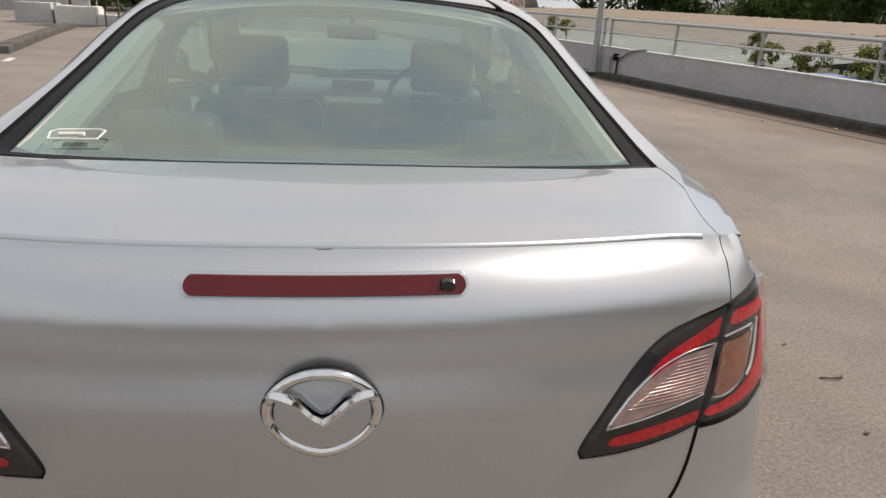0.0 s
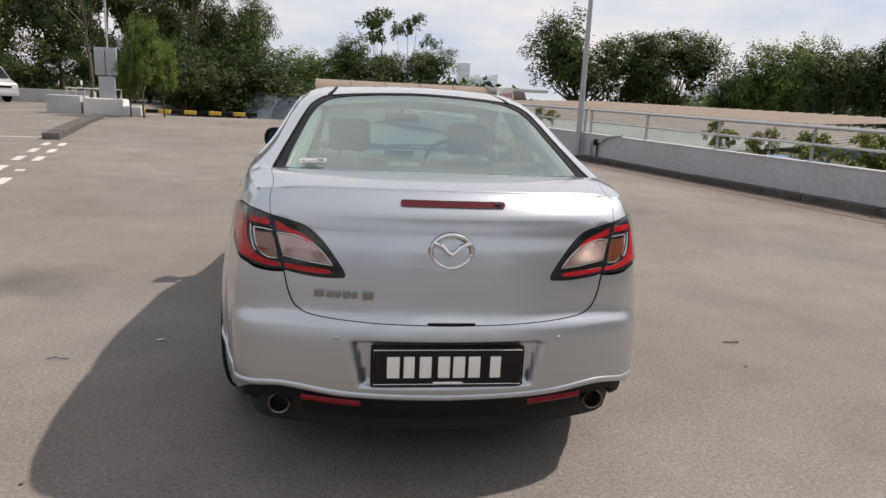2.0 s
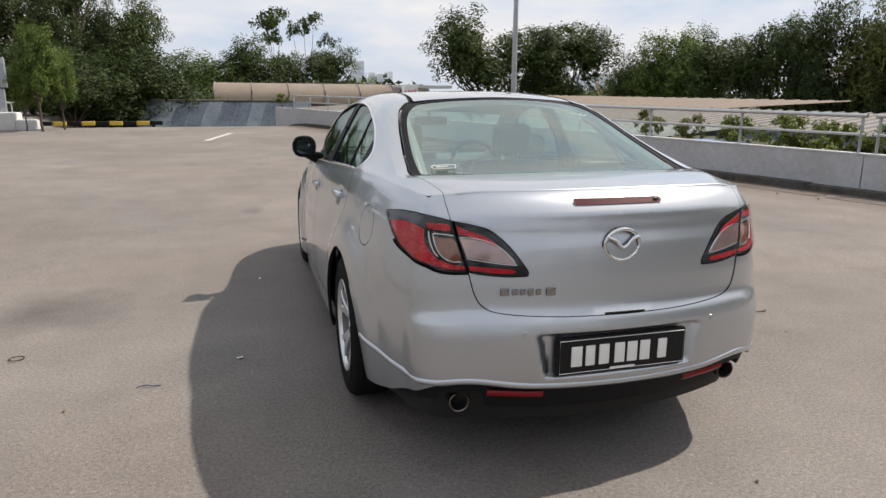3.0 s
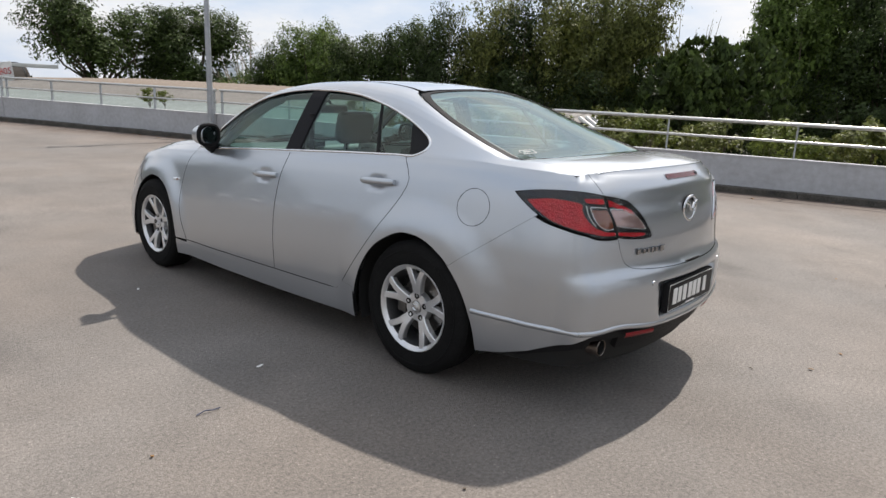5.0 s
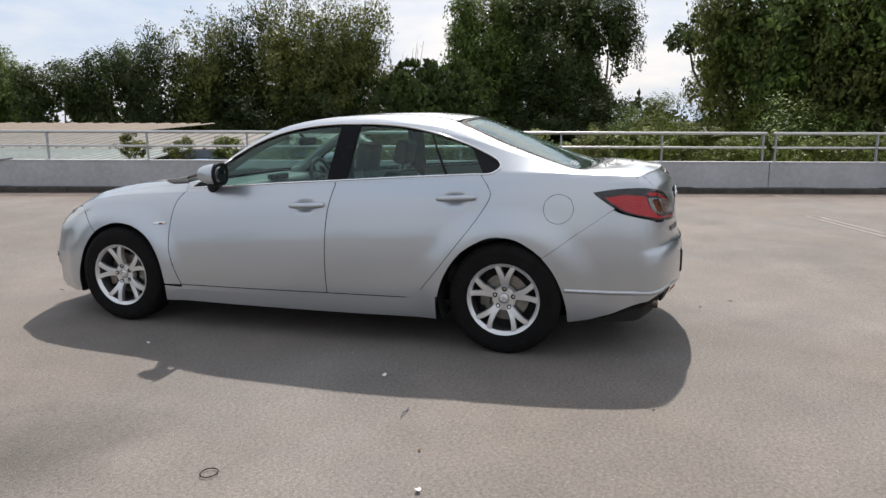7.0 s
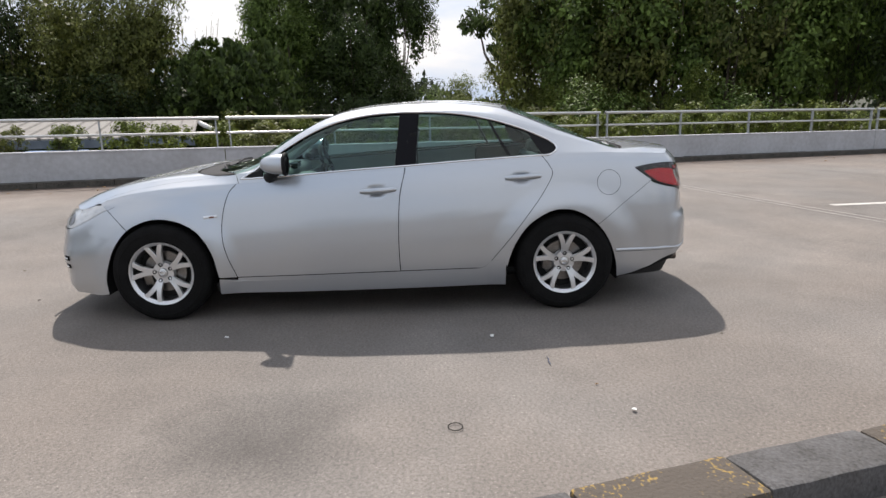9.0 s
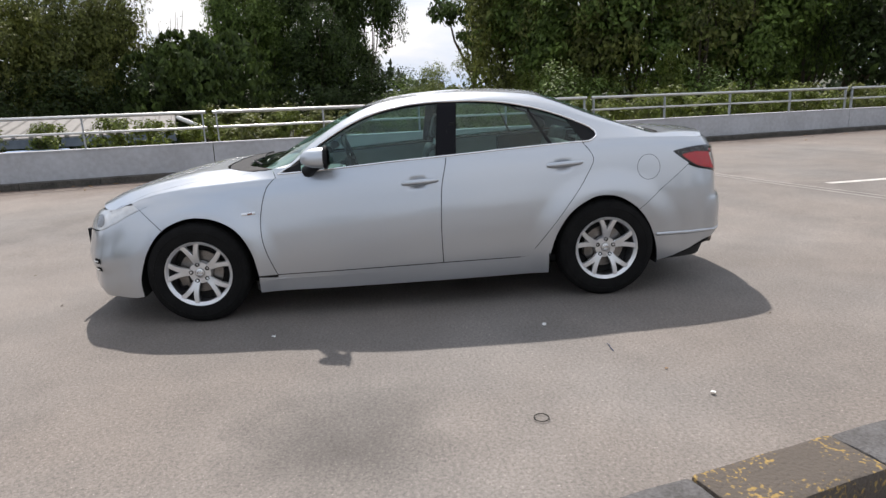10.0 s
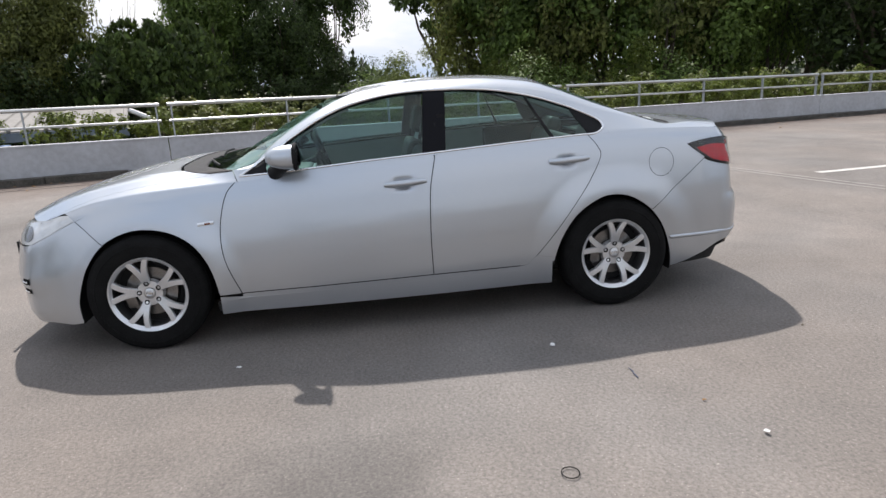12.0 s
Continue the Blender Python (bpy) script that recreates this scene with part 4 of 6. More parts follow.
def van(label, paint):
    v = new("van")
    tagged(v, label, "van", group="parked vans")
    prof = [(-2.3, .35), (-2.35, 1.0), (-2.25, 1.85), (-2.1, 1.98), (1.0, 1.98), (1.25, 1.9), (1.85, 1.25), (2.3, 1.05), (2.42, .8), (2.42, .35)]
    bm = bmesh.new()
    rows = []
    for y in (-.85, -.80, .80, .85):
        ins = 0 if abs(y) < .84 else .06
        rows.append([bm.verts.new((x * (1 - ins * .15), y * (1 - .12 * max(0, (z - 1.05)) / .95), .35 + (z - .35) * (1 - ins * .3))) for x, z in prof])
    for a, b in zip(rows, rows[1:]):
        for k in range(len(prof)):
            bm.faces.new((a[k], a[(k + 1) % len(prof)], b[(k + 1) % len(prof)], b[k]))
    bm.faces.new(rows[0])
    bm.faces.new(rows[-1][::-1])
    bmesh.ops.recalc_face_normals(bm, faces=bm.faces)
    part("body", bm, paint, v, angle=25)
    for s in (-1, 1):
        for x0, x1 in ((-2.0, -.85), (-.75, .35)):
            part("side_window", box_bm((x0, s * .80 - .02, 1.15), (x1, s * .80 + .03 * s + .0, 1.72), .02), DARKGLASS, v)
        part("door_window", box_bm((.45, s * .80 - .02, 1.15), (1.25, s * .80 + .02, 1.68), .02), DARKGLASS, v)
        part("head_lamp", box_bm((2.22, s * .66 - .16, .80), (2.42, s * .66 + .16, 1.0), .03), HEADREF, v)
        part("side_mirror", box_bm((1.35, s * .98 - .08, 1.2), (1.45, s * .98 + .08, 1.42), .03), BLACK, v)
        for x in (-1.45, 1.5):
            w = part("wheel", lathe([(-.1, .19), (-.1, .31), (-.07, .335), (.07, .335), (.1, .31), (.1, .19), (.1, 0)], 24, axis="y"), RUBBER, v)
            w.location = (x, s * .74, .335)
            part("rim", lathe([(s * .102, 0), (s * .102, .19), (s * .09, .2)], 20, axis="y"), ALLOY, w)
    bm = bmesh.new()
    f = bm.faces.new([bm.verts.new(p) for p in ((1.33, -.66, 1.86), (1.33, .66, 1.86), (1.86, .74, 1.28), (1.86, -.74, 1.28))])
    bmesh.ops.solidify(bm, geom=[f], thickness=.03)
    part("windscreen", bm, DARKGLASS, v, smooth=False)
    part("grille", box_bm((2.36, -.45, .78), (2.45, .45, .92), .02), BLACK, v)
    part("bumper", box_bm((2.30, -.82, .36), (2.47, .82, .62), .05), paint if paint is not VANWHITE else VANSILVER, v)
    return v


vans = [van("white passenger van parked across the deck", VANWHITE), van("silver passenger van parked across the deck", VANSILVER)]
for i, (x, y, k) in enumerate(((-21.4, 37.8, 1), (-23.6, 36.6, 0), (-25.7, 35.4, 1), (-27.8, 34.2, 0), (-29.9, 33.0, 1))):
    z = float(deck(x, y))
    m = pose(x, y, max(z, -.1) - .0, 0, 0, -32 + 2 * i)
    m.translation.z = z
    if i < 2:
        vans[1 - i].matrix_basis = m
    else:
        copy_thing(vans[k], m)

# ---- litter on the deck ----
def flat_bit(name, x, y, sx, sy, label, material, up=.006):
    bm = bmesh.new()
    n = 7
    vs = [bm.verts.new((sx * math.cos(2 * math.pi * i / n) * random.uniform(.6, 1.1), sy * math.sin(2 * math.pi * i / n) * random.uniform(.6, 1.1), random.uniform(0, up))) for i in range(n)]
    f = bm.faces.new(vs)
    bmesh.ops.triangulate(bm, faces=[f])
    bmesh.ops.solidify(bm, geom=bm.faces[:], thickness=.002)
    ob = part(name, bm, material, None, smooth=False)
    ob.location = (x, y, float(deck(x, y)) + .004)
    ob.rotation_euler = (0, 0, random.uniform(0, 6))
    return tagged(ob, label, "litter")


ring = part("rubber_ring", tube([(.036 * math.cos(a), .033 * math.sin(a), 0) for a in np.linspace(0, 2 * math.pi, 30)[:-1]], .0021, 8, closed=True), RUBBER, None)
ring.location = (-2.519, .837, .008)
tagged(ring, "small black rubber ring lying on the deck", "ring")
PAPER = mat("paper_scrap", (.7, .7, .68), .8, var=.1, scale=30)
BLUEBIT = mat("blue_plastic", (.035, .045, .09), .5)
DRY = mat("dry_leaf", (.30, .16, .06), .8, col2=(.16, .09, .04), scale=30)
flat_bit("paper_scrap", -1.369, .552, .022, .016, "small white scrap of paper on the deck", PAPER, .01)
flat_bit("paper_scrap", -2.418, -.001, .016, .014, "crumpled white paper scrap on the deck", PAPER, .014)
strip_b = part("plastic_strip", tube([(-.05, -.01, 0), (-.01, .004, .006), (.02, 0, .002), (.055, .012, 0)], .0026, 6), BLUEBIT, None)
strip_b.location = (-1.795, .281, .006)
strip_b.rotation_euler = (0, 0, -.2)
tagged(strip_b, "thin dark blue plastic strip on the deck", "litter")
twig = part("twig", tube([(-.06, 0, 0), (-.02, -.012, .004), (.03, -.01, .004), (.05, .015, 0)], .004, 6), BARK, None)
twig.location = (1.98, .5, .006)
tagged(twig, "small bent twig on the deck", "twig")
flat_bit("paper_scrap", -1.24, 2.215, .015, .010, "tiny white scrap of paper on the deck", PAPER, .006)
for k in range(90):
    q = random.uniform(-22, 24)
    n = -.28 - abs(random.gauss(0, .22)) - (.5 if random.random() < .1 else 0)
    x, y = at_wall(q, n)
    flat_bit("dry_leaf", x, y, random.uniform(.02, .045), random.uniform(.015, .03), "dry brown leaf by the parapet kerb", DRY, .02)["group"] = "fallen leaves"
for k in range(46):
    x, y = random.uniform(-4.5, 5), random.uniform(-4, 9)
    if abs(x) < 1.0 and -1.1 < y < 3.8:
        continue
    flat_bit("deck_debris", x, y, random.uniform(.006, .016), random.uniform(.005, .012), "tiny dark crumb of debris on the deck", BARK if k % 3 else DRY, .008)["group"] = "crumbs on the deck"
# ---- the car ----

def hermite(xs, ys):
    """A smooth curve through the knots."""
    xs, ys = np.array(xs, float), np.array(ys, float)
    d = np.diff(ys) / np.diff(xs)
    m = np.zeros(len(xs))
    m[1:-1] = np.where(d[1:] * d[:-1] > 0, 2 * d[1:] * d[:-1] / (d[1:] + d[:-1] + 1e-12), 0.25 * (d[1:] + d[:-1]))
    m[0], m[-1] = d[0], d[-1]

    def at(x):
        x = np.clip(np.asarray(x, float), xs[0], xs[-1])
        i = np.clip(np.searchsorted(xs, x) - 1, 0, len(xs) - 2)
        h = xs[i + 1] - xs[i]
        t = (x - xs[i]) / h
        return (1 + 2 * t) * (1 - t) ** 2 * ys[i] + t * (1 - t) ** 2 * h * m[i] + t * t * (3 - 2 * t) * ys[i + 1] + t * t * (t - 1) * h * m[i + 1]
    return at


def knots(*rows):
    return [hermite([r[0] for r in rows], [r[k] for r in rows]) for k in range(1, len(rows[0]))]


# guide lines of the upper body, by station from the boot lip to the bonnet's front edge
U0, U1 = -0.862, 3.5
side_x, side_z = knots((-0.862, .655, 1.040), (-.6, .712, 1.05), (-.3, .752, 1.062), (0, .78, 1.06), (.5, .80, 1.03), (1.07, .81, .997), (1.85, .805, .948), (2.2, .795, .925), (2.6, .785, .90), (3.0, .765, .855), (3.25, .73, .80), (3.5, .66, .745))
rail_x, rail_z = knots((-0.862, .5, 1.062), (-.6, .62, 1.082), (-.45, .677, 1.080), (-.3, .664, 1.112), (0, .627, 1.208), (.3, .600, 1.318), (.5, .596, 1.365), (.84, .597, 1.398), (1.15, .603, 1.392), (1.5, .63, 1.348), (1.685, .66, 1.285), (1.84, .69, 1.207), (2.0, .722, 1.115), (2.2, .745, .998), (2.45, .67, .985), (2.7, .62, .96), (3.0, .58, .912), (3.25, .52, .853), (3.5, .42, .76))
mid_z, = knots((-0.862, 1.068), (-.75, 1.082), (-.6, 1.088), (-.45, 1.088), (-.35, 1.118), (-.13, 1.213), (.1, 1.312), (.3, 1.384), (.48, 1.413), (.725, 1.428), (.974, 1.428), (1.2, 1.416), (1.4, 1.394), (1.622, 1.338), (1.8, 1.262), (1.93, 1.194), (2.11, 1.093), (2.33, .985), (2.45, .972), (2.7, .962), (3.0, .918), (3.24, .855), (3.4, .80), (3.5, .752))
bow, = knots((-0.862, .135), (-.6, .07), (-.45, .06), (-.2, .02), (.3, .0), (1.4, 0), (1.7, -.03), (2.1, -.1), (2.45, -.16), (2.8, -.06), (3.1, -.08), (3.5, -.2))


def raw_section(u, v):
    t = np.clip(v * 2, 0, 2)
    ax, az, rx, rz, cz = side_x(u), side_z(u), rail_x(u), rail_z(u), mid_z(u)
    a = np.minimum(t, 1)
    b = np.clip(t - 1, 0, 1)
    bulge = 0.005 * 4 * a * (1 - a) * step(.08, .3, rz - az)
    x = np.where(t <= 1, ax + (rx - ax) * a + bulge, rx * (1 - b))
    z = np.where(t <= 1, az + (rz - az) * a + bulge * 0.4, rz + (cz - rz) * (1 - (1 - b) ** 2))
    return x, z


def upper(u, v):
    """The skin above the shoulder line: u runs along the car, v from shoulder (0) over the rail (0.5) to the middle (1)."""
    u, v = np.broadcast_arrays(np.asarray(u, float), np.asarray(v, float))
    d = np.minimum(np.minimum(0.085, v), 1 - v)
    x = z = 0
    for k in (-1, -0.5, 0, 0.5, 1):
        xx, zz = raw_section(u, v + d * k)
        x, z = x + xx / 5, z + zz / 5
    f = np.clip(x / side_x(u), 0, 1)
    return np.stack([x, u + bow(u) * f ** 2.4, z], -1)


# the shoulder loop: lip of the boot, side, front edge of the bonnet
def make_loop():
    a = upper(np.full(60, U0), np.linspace(1, 0, 60))
    b = upper(np.linspace(U0, U1, 400), np.zeros(400))
    c = upper(np.full(60, U1), np.linspace(0, 1, 60))
    pts = np.concatenate([a, b[1:], c[1:]])
    for _ in range(8):
        pts[1:-1] = 0.25 * pts[:-2] + 0.5 * pts[1:-1] + 0.25 * pts[2:]
    s = np.concatenate([[0], np.cumsum(np.linalg.norm(np.diff(pts[:, :2], axis=0), axis=1))])
    even = np.linspace(0, s[-1], 500)
    return even, np.stack([np.interp(even, s, pts[:, k]) for k in range(3)], -1)


LOOP_S, LOOP = make_loop()
SMAX = LOOP_S[-1]
tang = np.gradient(LOOP[:, :2], axis=0)
LOOP_N = np.stack([tang[:, 1], -tang[:, 0]], -1)
for _ in range(60):
    LOOP_N[1:-1] = .25 * LOOP_N[:-2] + .5 * LOOP_N[1:-1] + .25 * LOOP_N[2:]
LOOP_N /= np.linalg.norm(LOOP_N, axis=1)[:, None]
LOOP_N[0], LOOP_N[-1] = (0, -1), (0, 1)
# outward swell below the shoulder, by height below: tail, flank, nose
swell_tail, = knots((-.02, 0), (0, 0), (.04, .038), (.08, .066), (.092, .0705), (.135, .075), (.2, .092), (.30, .106), (.40, .118), (.445, .142), (.5, .152), (.6, .151), (.67, .143), (.72, .124), (.78, .10), (.86, .06))
swell_side, = knots((-.02, 0), (0, 0), (.04, .018), (.10, .04), (.2, .062), (.36, .086), (.5, .092), (.62, .089), (.70, .083), (.80, .073), (.9, .05))
swell_nose, = knots((-.02, 0), (0, 0), (.05, .045), (.12, .09), (.22, .115), (.32, .136), (.42, .12), (.5, .12), (.56, .095), (.7, .02))


def lower(s, z):
    """The skin below the shoulder: s runs round the plan from the tail's middle, z is the height."""
    s, z = np.broadcast_arrays(np.asarray(s, float), np.asarray(z, float))
    x, y, t = (np.interp(s, LOOP_S, LOOP[:, k]) for k in range(3))
    nx, ny = (np.interp(s, LOOP_S, LOOP_N[:, k]) for k in range(2))
    h = np.maximum(t - z, 0)
    wt, wn = step(.45, 1.0, -ny) * (y < 0), step(.15, .8, ny) * (y > 2)
    d = swell_tail(h) * wt + swell_nose(h) * wn + swell_side(h) * (1 - wt - wn)
    # wheel arch lips and shoulders
    for yc, amp in ((0, .022), (2.725, .026)):
        r = np.sqrt((y - yc) ** 2 + (z - .33) ** 2)
        d = d + amp * (1 - step(.385, .56, r)) * step(.0, .14, h)
    # undercut below the lip of the lid
    d = d - .0020 * np.exp(-((h - .104) / .012) ** 2) * wt * (1 - step(.5, .62, x))
    # cups behind the door handles
    for yc, zc in ((1.265, .855), (.30, .918)):
        d = d - .011 * np.exp(-((y - yc) / .055) ** 4 - ((z - zc + .006) / .032) ** 4)
    # number plate recess in the tail
    half = .283 + (z - .43) * .2
    d = d - .034 * (1 - step(half - .03, half + .004, x)) * step(.41, .432, z) * (1 - step(.566, .584, z)) * (y < 0)
    n = np.hypot(nx, ny)
    return np.stack([x + nx / n * d, y + ny / n * d, z], -1)


def from_side(y, z):
    s = np.linspace(0.2, SMAX - 0.2, 900)
    p = lower(s, np.full(900, z))
    return float(np.interp(y, p[:, 1], s)), z


def from_rear(x, z):
    s = np.linspace(0, 1.5, 500)
    p = lower(s, np.full(500, z))
    k = int(np.argmax(p[:, 0] > 0.80)) or 500
    return float(np.interp(x, p[:k, 0], s[:k])), z


def from_glass(y, z):
    """Station and v of a point of the side glass seen from the side."""
    v, u = np.linspace(0, .62, 200), y
    for _ in range(7):
        p = upper(np.full(200, u), v)
        w = float(np.interp(z, p[:, 2], v))
        u += y - float(np.interp(w, v, p[:, 1]))
    return u, w


def rim(s):
    """A point just under the shoulder loop."""
    return s, float(np.interp(s, LOOP_S, LOOP[:, 2]))


def curve(*pts, n=10):
    """Points along a smooth line through pts."""
    p = np.array(pts, float)
    if len(p) == 2:
        return [tuple(p[0] + (p[1] - p[0]) * k / n) for k in range(n + 1)]
    q = np.vstack([2 * p[0] - p[1], p, 2 * p[-1] - p[-2]])
    out = []
    for i in range(1, len(q) - 2):
        for k in range(n):
            t = k / n
            out.append(tuple(0.5 * (2 * q[i] + (q[i + 1] - q[i - 1]) * t + (2 * q[i - 1] - 5 * q[i] + 4 * q[i + 1] - q[i + 2]) * t * t + (3 * q[i] - q[i - 1] - 3 * q[i + 1] + q[i + 2]) * t ** 3)))
    return out + [tuple(p[-1])]


def outline(*lines):
    """One closed outline out of lines that follow one another."""
    out = []
    for ln in lines:
        for p in ln:
            if not out or math.dist(out[-1], p) > 1e-4:
                out.append(tuple(p))
    if math.dist(out[0], out[-1]) < 1e-4:
        out.pop()
    return out


def resample(poly, d):
    p = np.array(poly + [poly[0]])
    out = []
    for a, b in zip(p[:-1], p[1:]):
        k = max(1, int(np.linalg.norm(b - a) / d + .5))
        out += [tuple(a + (b - a) * i / k) for i in range(k)]
    return out


def inside(pts, poly):
    x, y = pts[:, 0], pts[:, 1]
    c = np.zeros(len(pts), bool)
    q = np.array(poly)
    j = len(q) - 1
    for i in range(len(q)):
        xi, yi, xj, yj = *q[i], *q[j]
        hit = ((yi > y) != (yj > y)) & (x < (xj - xi) * (y - yi) / (yj - yi + 1e-15) + xi)
        c ^= hit
        j = i
    return c


def shrink(poly, d):
    """The outline moved inwards by d (counter-clockwise or not)."""
    p = np.array(poly)
    area = 0.5 * np.sum(p[:, 0] * np.roll(p[:, 1], -1) - np.roll(p[:, 0], -1) * p[:, 1])
    e = np.roll(p, -1, 0) - p
    e /= np.linalg.norm(e, axis=1)[:, None] + 1e-12
    n = np.stack([-e[:, 1], e[:, 0]], -1) * (1 if area > 0 else -1)
    m = n + np.roll(n, 1, 0)
    m /= np.maximum(np.sum(m * m, 1, keepdims=True), 0.7) / 2 * 1.0
    return [tuple(v) for v in p + m * d]


LOWER_SCALE, UPPER_SCALE = (1, 1), (1, 1.35)


def normal_of(fn, a, b):
    e = 0.004
    n = np.cross(fn(a + e, b) - fn(a - e, b), fn(a, b + e) - fn(a, b - e))
    return n / (np.linalg.norm(n, axis=-1)[..., None] + 1e-12)


def skin_normal(fn, a, b):
    """Normals of a skin, eased into one another where the two skins meet at the shoulder."""
    if fn is lower:
        top = np.interp(a, LOOP_S, LOOP[:, 2])
        n = normal_of(lower, np.maximum(a, .005), np.minimum(b, top - .006))
        n[a < .006, 0] = 0
        y = np.interp(a, LOOP_S, LOOP[:, 1])
        other = normal_of(upper, np.clip(y, U0 + .01, U1 - .01), np.full_like(y, .04))
        other *= np.sign(other[:, 2:3] + other[:, 0:1] + 1e-9)
        n *= np.sign(np.sum(n[:, :2] * np.stack([np.interp(a, LOOP_S, LOOP_N[:, k]) for k in range(2)], -1), 1, keepdims=True) + 1e-9)
        side = (y > U0 + .12) & (y < U1 - .3)
        w = 0.5 * (1 - step(0, .05, top - b)) * side
        m = n * (1 - w[:, None]) + other * w[:, None]
        return m / np.linalg.norm(m, axis=1)[:, None]
    n = normal_of(upper, np.clip(a, U0 + .005, U1 - .005), np.clip(b, .006, .994))
    n *= np.sign(n[:, 2:3] + n[:, 0:1] + 1e-9)
    s = np.interp(a, LOOP[80:-80, 1], LOOP_S[80:-80])
    low = normal_of(lower, s, np.interp(s, LOOP_S, LOOP[:, 2]) - .02)
    low *= np.sign(low[:, 0:1] + 1e-9)
    w = 0.5 * (1 - step(0, .07, b)) * (a > U0 + .12) * (a < U1 - .3)
    m = n * (1 - w[:, None]) + low * w[:, None]
    return m / np.linalg.norm(m, axis=1)[:, None]


def patch(fn, poly, holes=(), d=0.03, lift=0.0, gap=0.0027, flange=0.016, mirror=1):
    """A sheet of the skin inside an outline: points, triangles, normals. lift: how far it stands off the skin."""
    sc = np.array(LOWER_SCALE if fn is lower else UPPER_SCALE, float)
    cut = np.array(shrink([tuple(np.array(p) * sc) for p in poly], gap))
    for k, p in enumerate(poly):
        if fn is lower and p[0] in (0, SMAX):
            cut[k][0] = p[0]
        if fn is lower and abs(p[1] - float(np.interp(p[0], LOOP_S, LOOP[:, 2]))) < 1e-6:
            cut[k][1] = p[1]
        if fn is upper and p[1] in (0, 1):
            cut[k][1] = sc[1] * p[1]
        if fn is upper and p[0] in (U0, U1):
            cut[k][0] = p[0]
    loops = [resample([tuple(p) for p in cut], d * .6)]
    loops += [resample(shrink([tuple(np.array(p) * sc) for p in h], -gap), d * .4) for h in holes]
    pts, edges, start = [], [], 0
    for lp in loops:
        pts += lp
        edges += [(start + i, start + (i + 1) % len(lp)) for i in range(len(lp))]
        start += len(lp)
    nb = len(pts)
    b = np.array(pts)
    lo, hi = b.min(0), b.max(0)
    gx, gy = np.meshgrid(np.arange(lo[0] + d / 2, hi[0], d), np.arange(lo[1] + d / 2, hi[1], d))
    g = np.stack([gx.ravel(), gy.ravel()], -1)
    if len(g):
        ok = inside(g, loops[0])
        for h in loops[1:]:
            ok &= ~inside(g, h)
        g = g[ok]
        if len(g):
            near = np.min(np.linalg.norm(g[:, None] - b[None], axis=2), axis=1)
            g = g[near > d * .45]
            pts += [tuple(p) for p in g]
    from_cdt = geometry.delaunay_2d_cdt([Vector(p) for p in pts], edges, [], 1, 1e-6)
    q = np.array([tuple(v) for v in from_cdt[0]]) / sc
    nrm = skin_normal(fn, q[:, 0], q[:, 1])
    xyz = fn(q[:, 0], q[:, 1]) + nrm * lift
    tris = [list(f) for f in from_cdt[2]]
    mid = np.array([q[t].mean(0) for t in tris]) * sc
    keep = inside(mid, loops[0])
    for h in loops[1:]:
        keep &= ~inside(mid, h)
    tris = [t for t, ok in zip(tris, keep) if ok]
    v, n, f = list(xyz), list(nrm), []
    for t in tris:
        a, bb, c = (xyz[i] for i in t)
        f.append(t if np.dot(np.cross(bb - a, c - a), nrm[t[0]]) > 0 else t[::-1])
    if flange:
        count = {}
        for t in f:
            for i in range(3):
                e = (t[i], t[(i + 1) % 3])
                count[e] = count.get(e, 0) + 1
        fr = {}
        for (i, j) in list(count):
            if (j, i) not in count and max(abs(xyz[i][0]), abs(xyz[j][0])) > .004:
                for k in (i, j):
                    if k not in fr:
                        fr[k] = len(v)
                        v.append(xyz[k] - nrm[k] * flange)
                        n.append(nrm[k])
                f.append([j, i, fr[i], fr[j]])
    v, n = np.array(v), np.array(n)
    if mirror < 0:
        v, n = v * (-1, 1, 1), n * (-1, 1, 1)
        f = [t[::-1] for t in f]
    return v, f, n


def panel(name, material, patches, parent, label=""):
    """One panel out of one or more patches of the skin."""
    vs, fs, ns, k = [], [], [], 0
    for v, f, n in patches:
        vs.append(v)
        ns.append(n)
        fs += [[i + k for i in t] for t in f]
        k += len(v)
    if material is not PAINT:
        return link(name, np.concatenate(vs), fs, material, parent, label, np.concatenate(ns))
    # panel edges near-black, so the shade of the shut lines is in the colour
    ob = link(name, np.concatenate(vs), fs, [PAINT, SHADEBLACK], parent, label, np.concatenate(ns))
    ob.data.polygons.foreach_set("material_index", np.array([len(t) == 4 for t in fs], dtype=np.int32))
    return ob


def band(name, material, fn, line, width, thick, parent, mirror=1, label="", closed=False):
    """A moulded strip that follows a line on the skin: a half-round section."""
    sc = np.array(LOWER_SCALE if fn is lower else UPPER_SCALE, float)
    q = np.array(line, float)
    p = fn(q[:, 0], q[:, 1])
    n = skin_normal(fn, q[:, 0], q[:, 1])
    t = np.gradient(p, axis=0)
    if closed:
        t = np.roll(p, -1, 0) - np.roll(p, 1, 0)
    t /= np.linalg.norm(t, axis=1)[:, None] + 1e-12
    b = np.cross(n, t)
    vs, fs, m = [], [], 5
    for i in range(len(p)):
        for k in range(m):
            a = math.pi * k / (m - 1)
            vs.append((p[i] + b[i] * math.cos(a) * width / 2 + n[i] * (math.sin(a) * thick - .002)) * (mirror, 1, 1))
    cnt = len(p)
    for i in range(cnt if closed else cnt - 1):
        j = (i + 1) % cnt
        for k in range(m - 1):
            f = [i * m + k, j * m + k, j * m + k + 1, i * m + k + 1]
            fs.append(f if mirror > 0 else f[::-1])
    return link(name, vs, fs, material, parent, label)


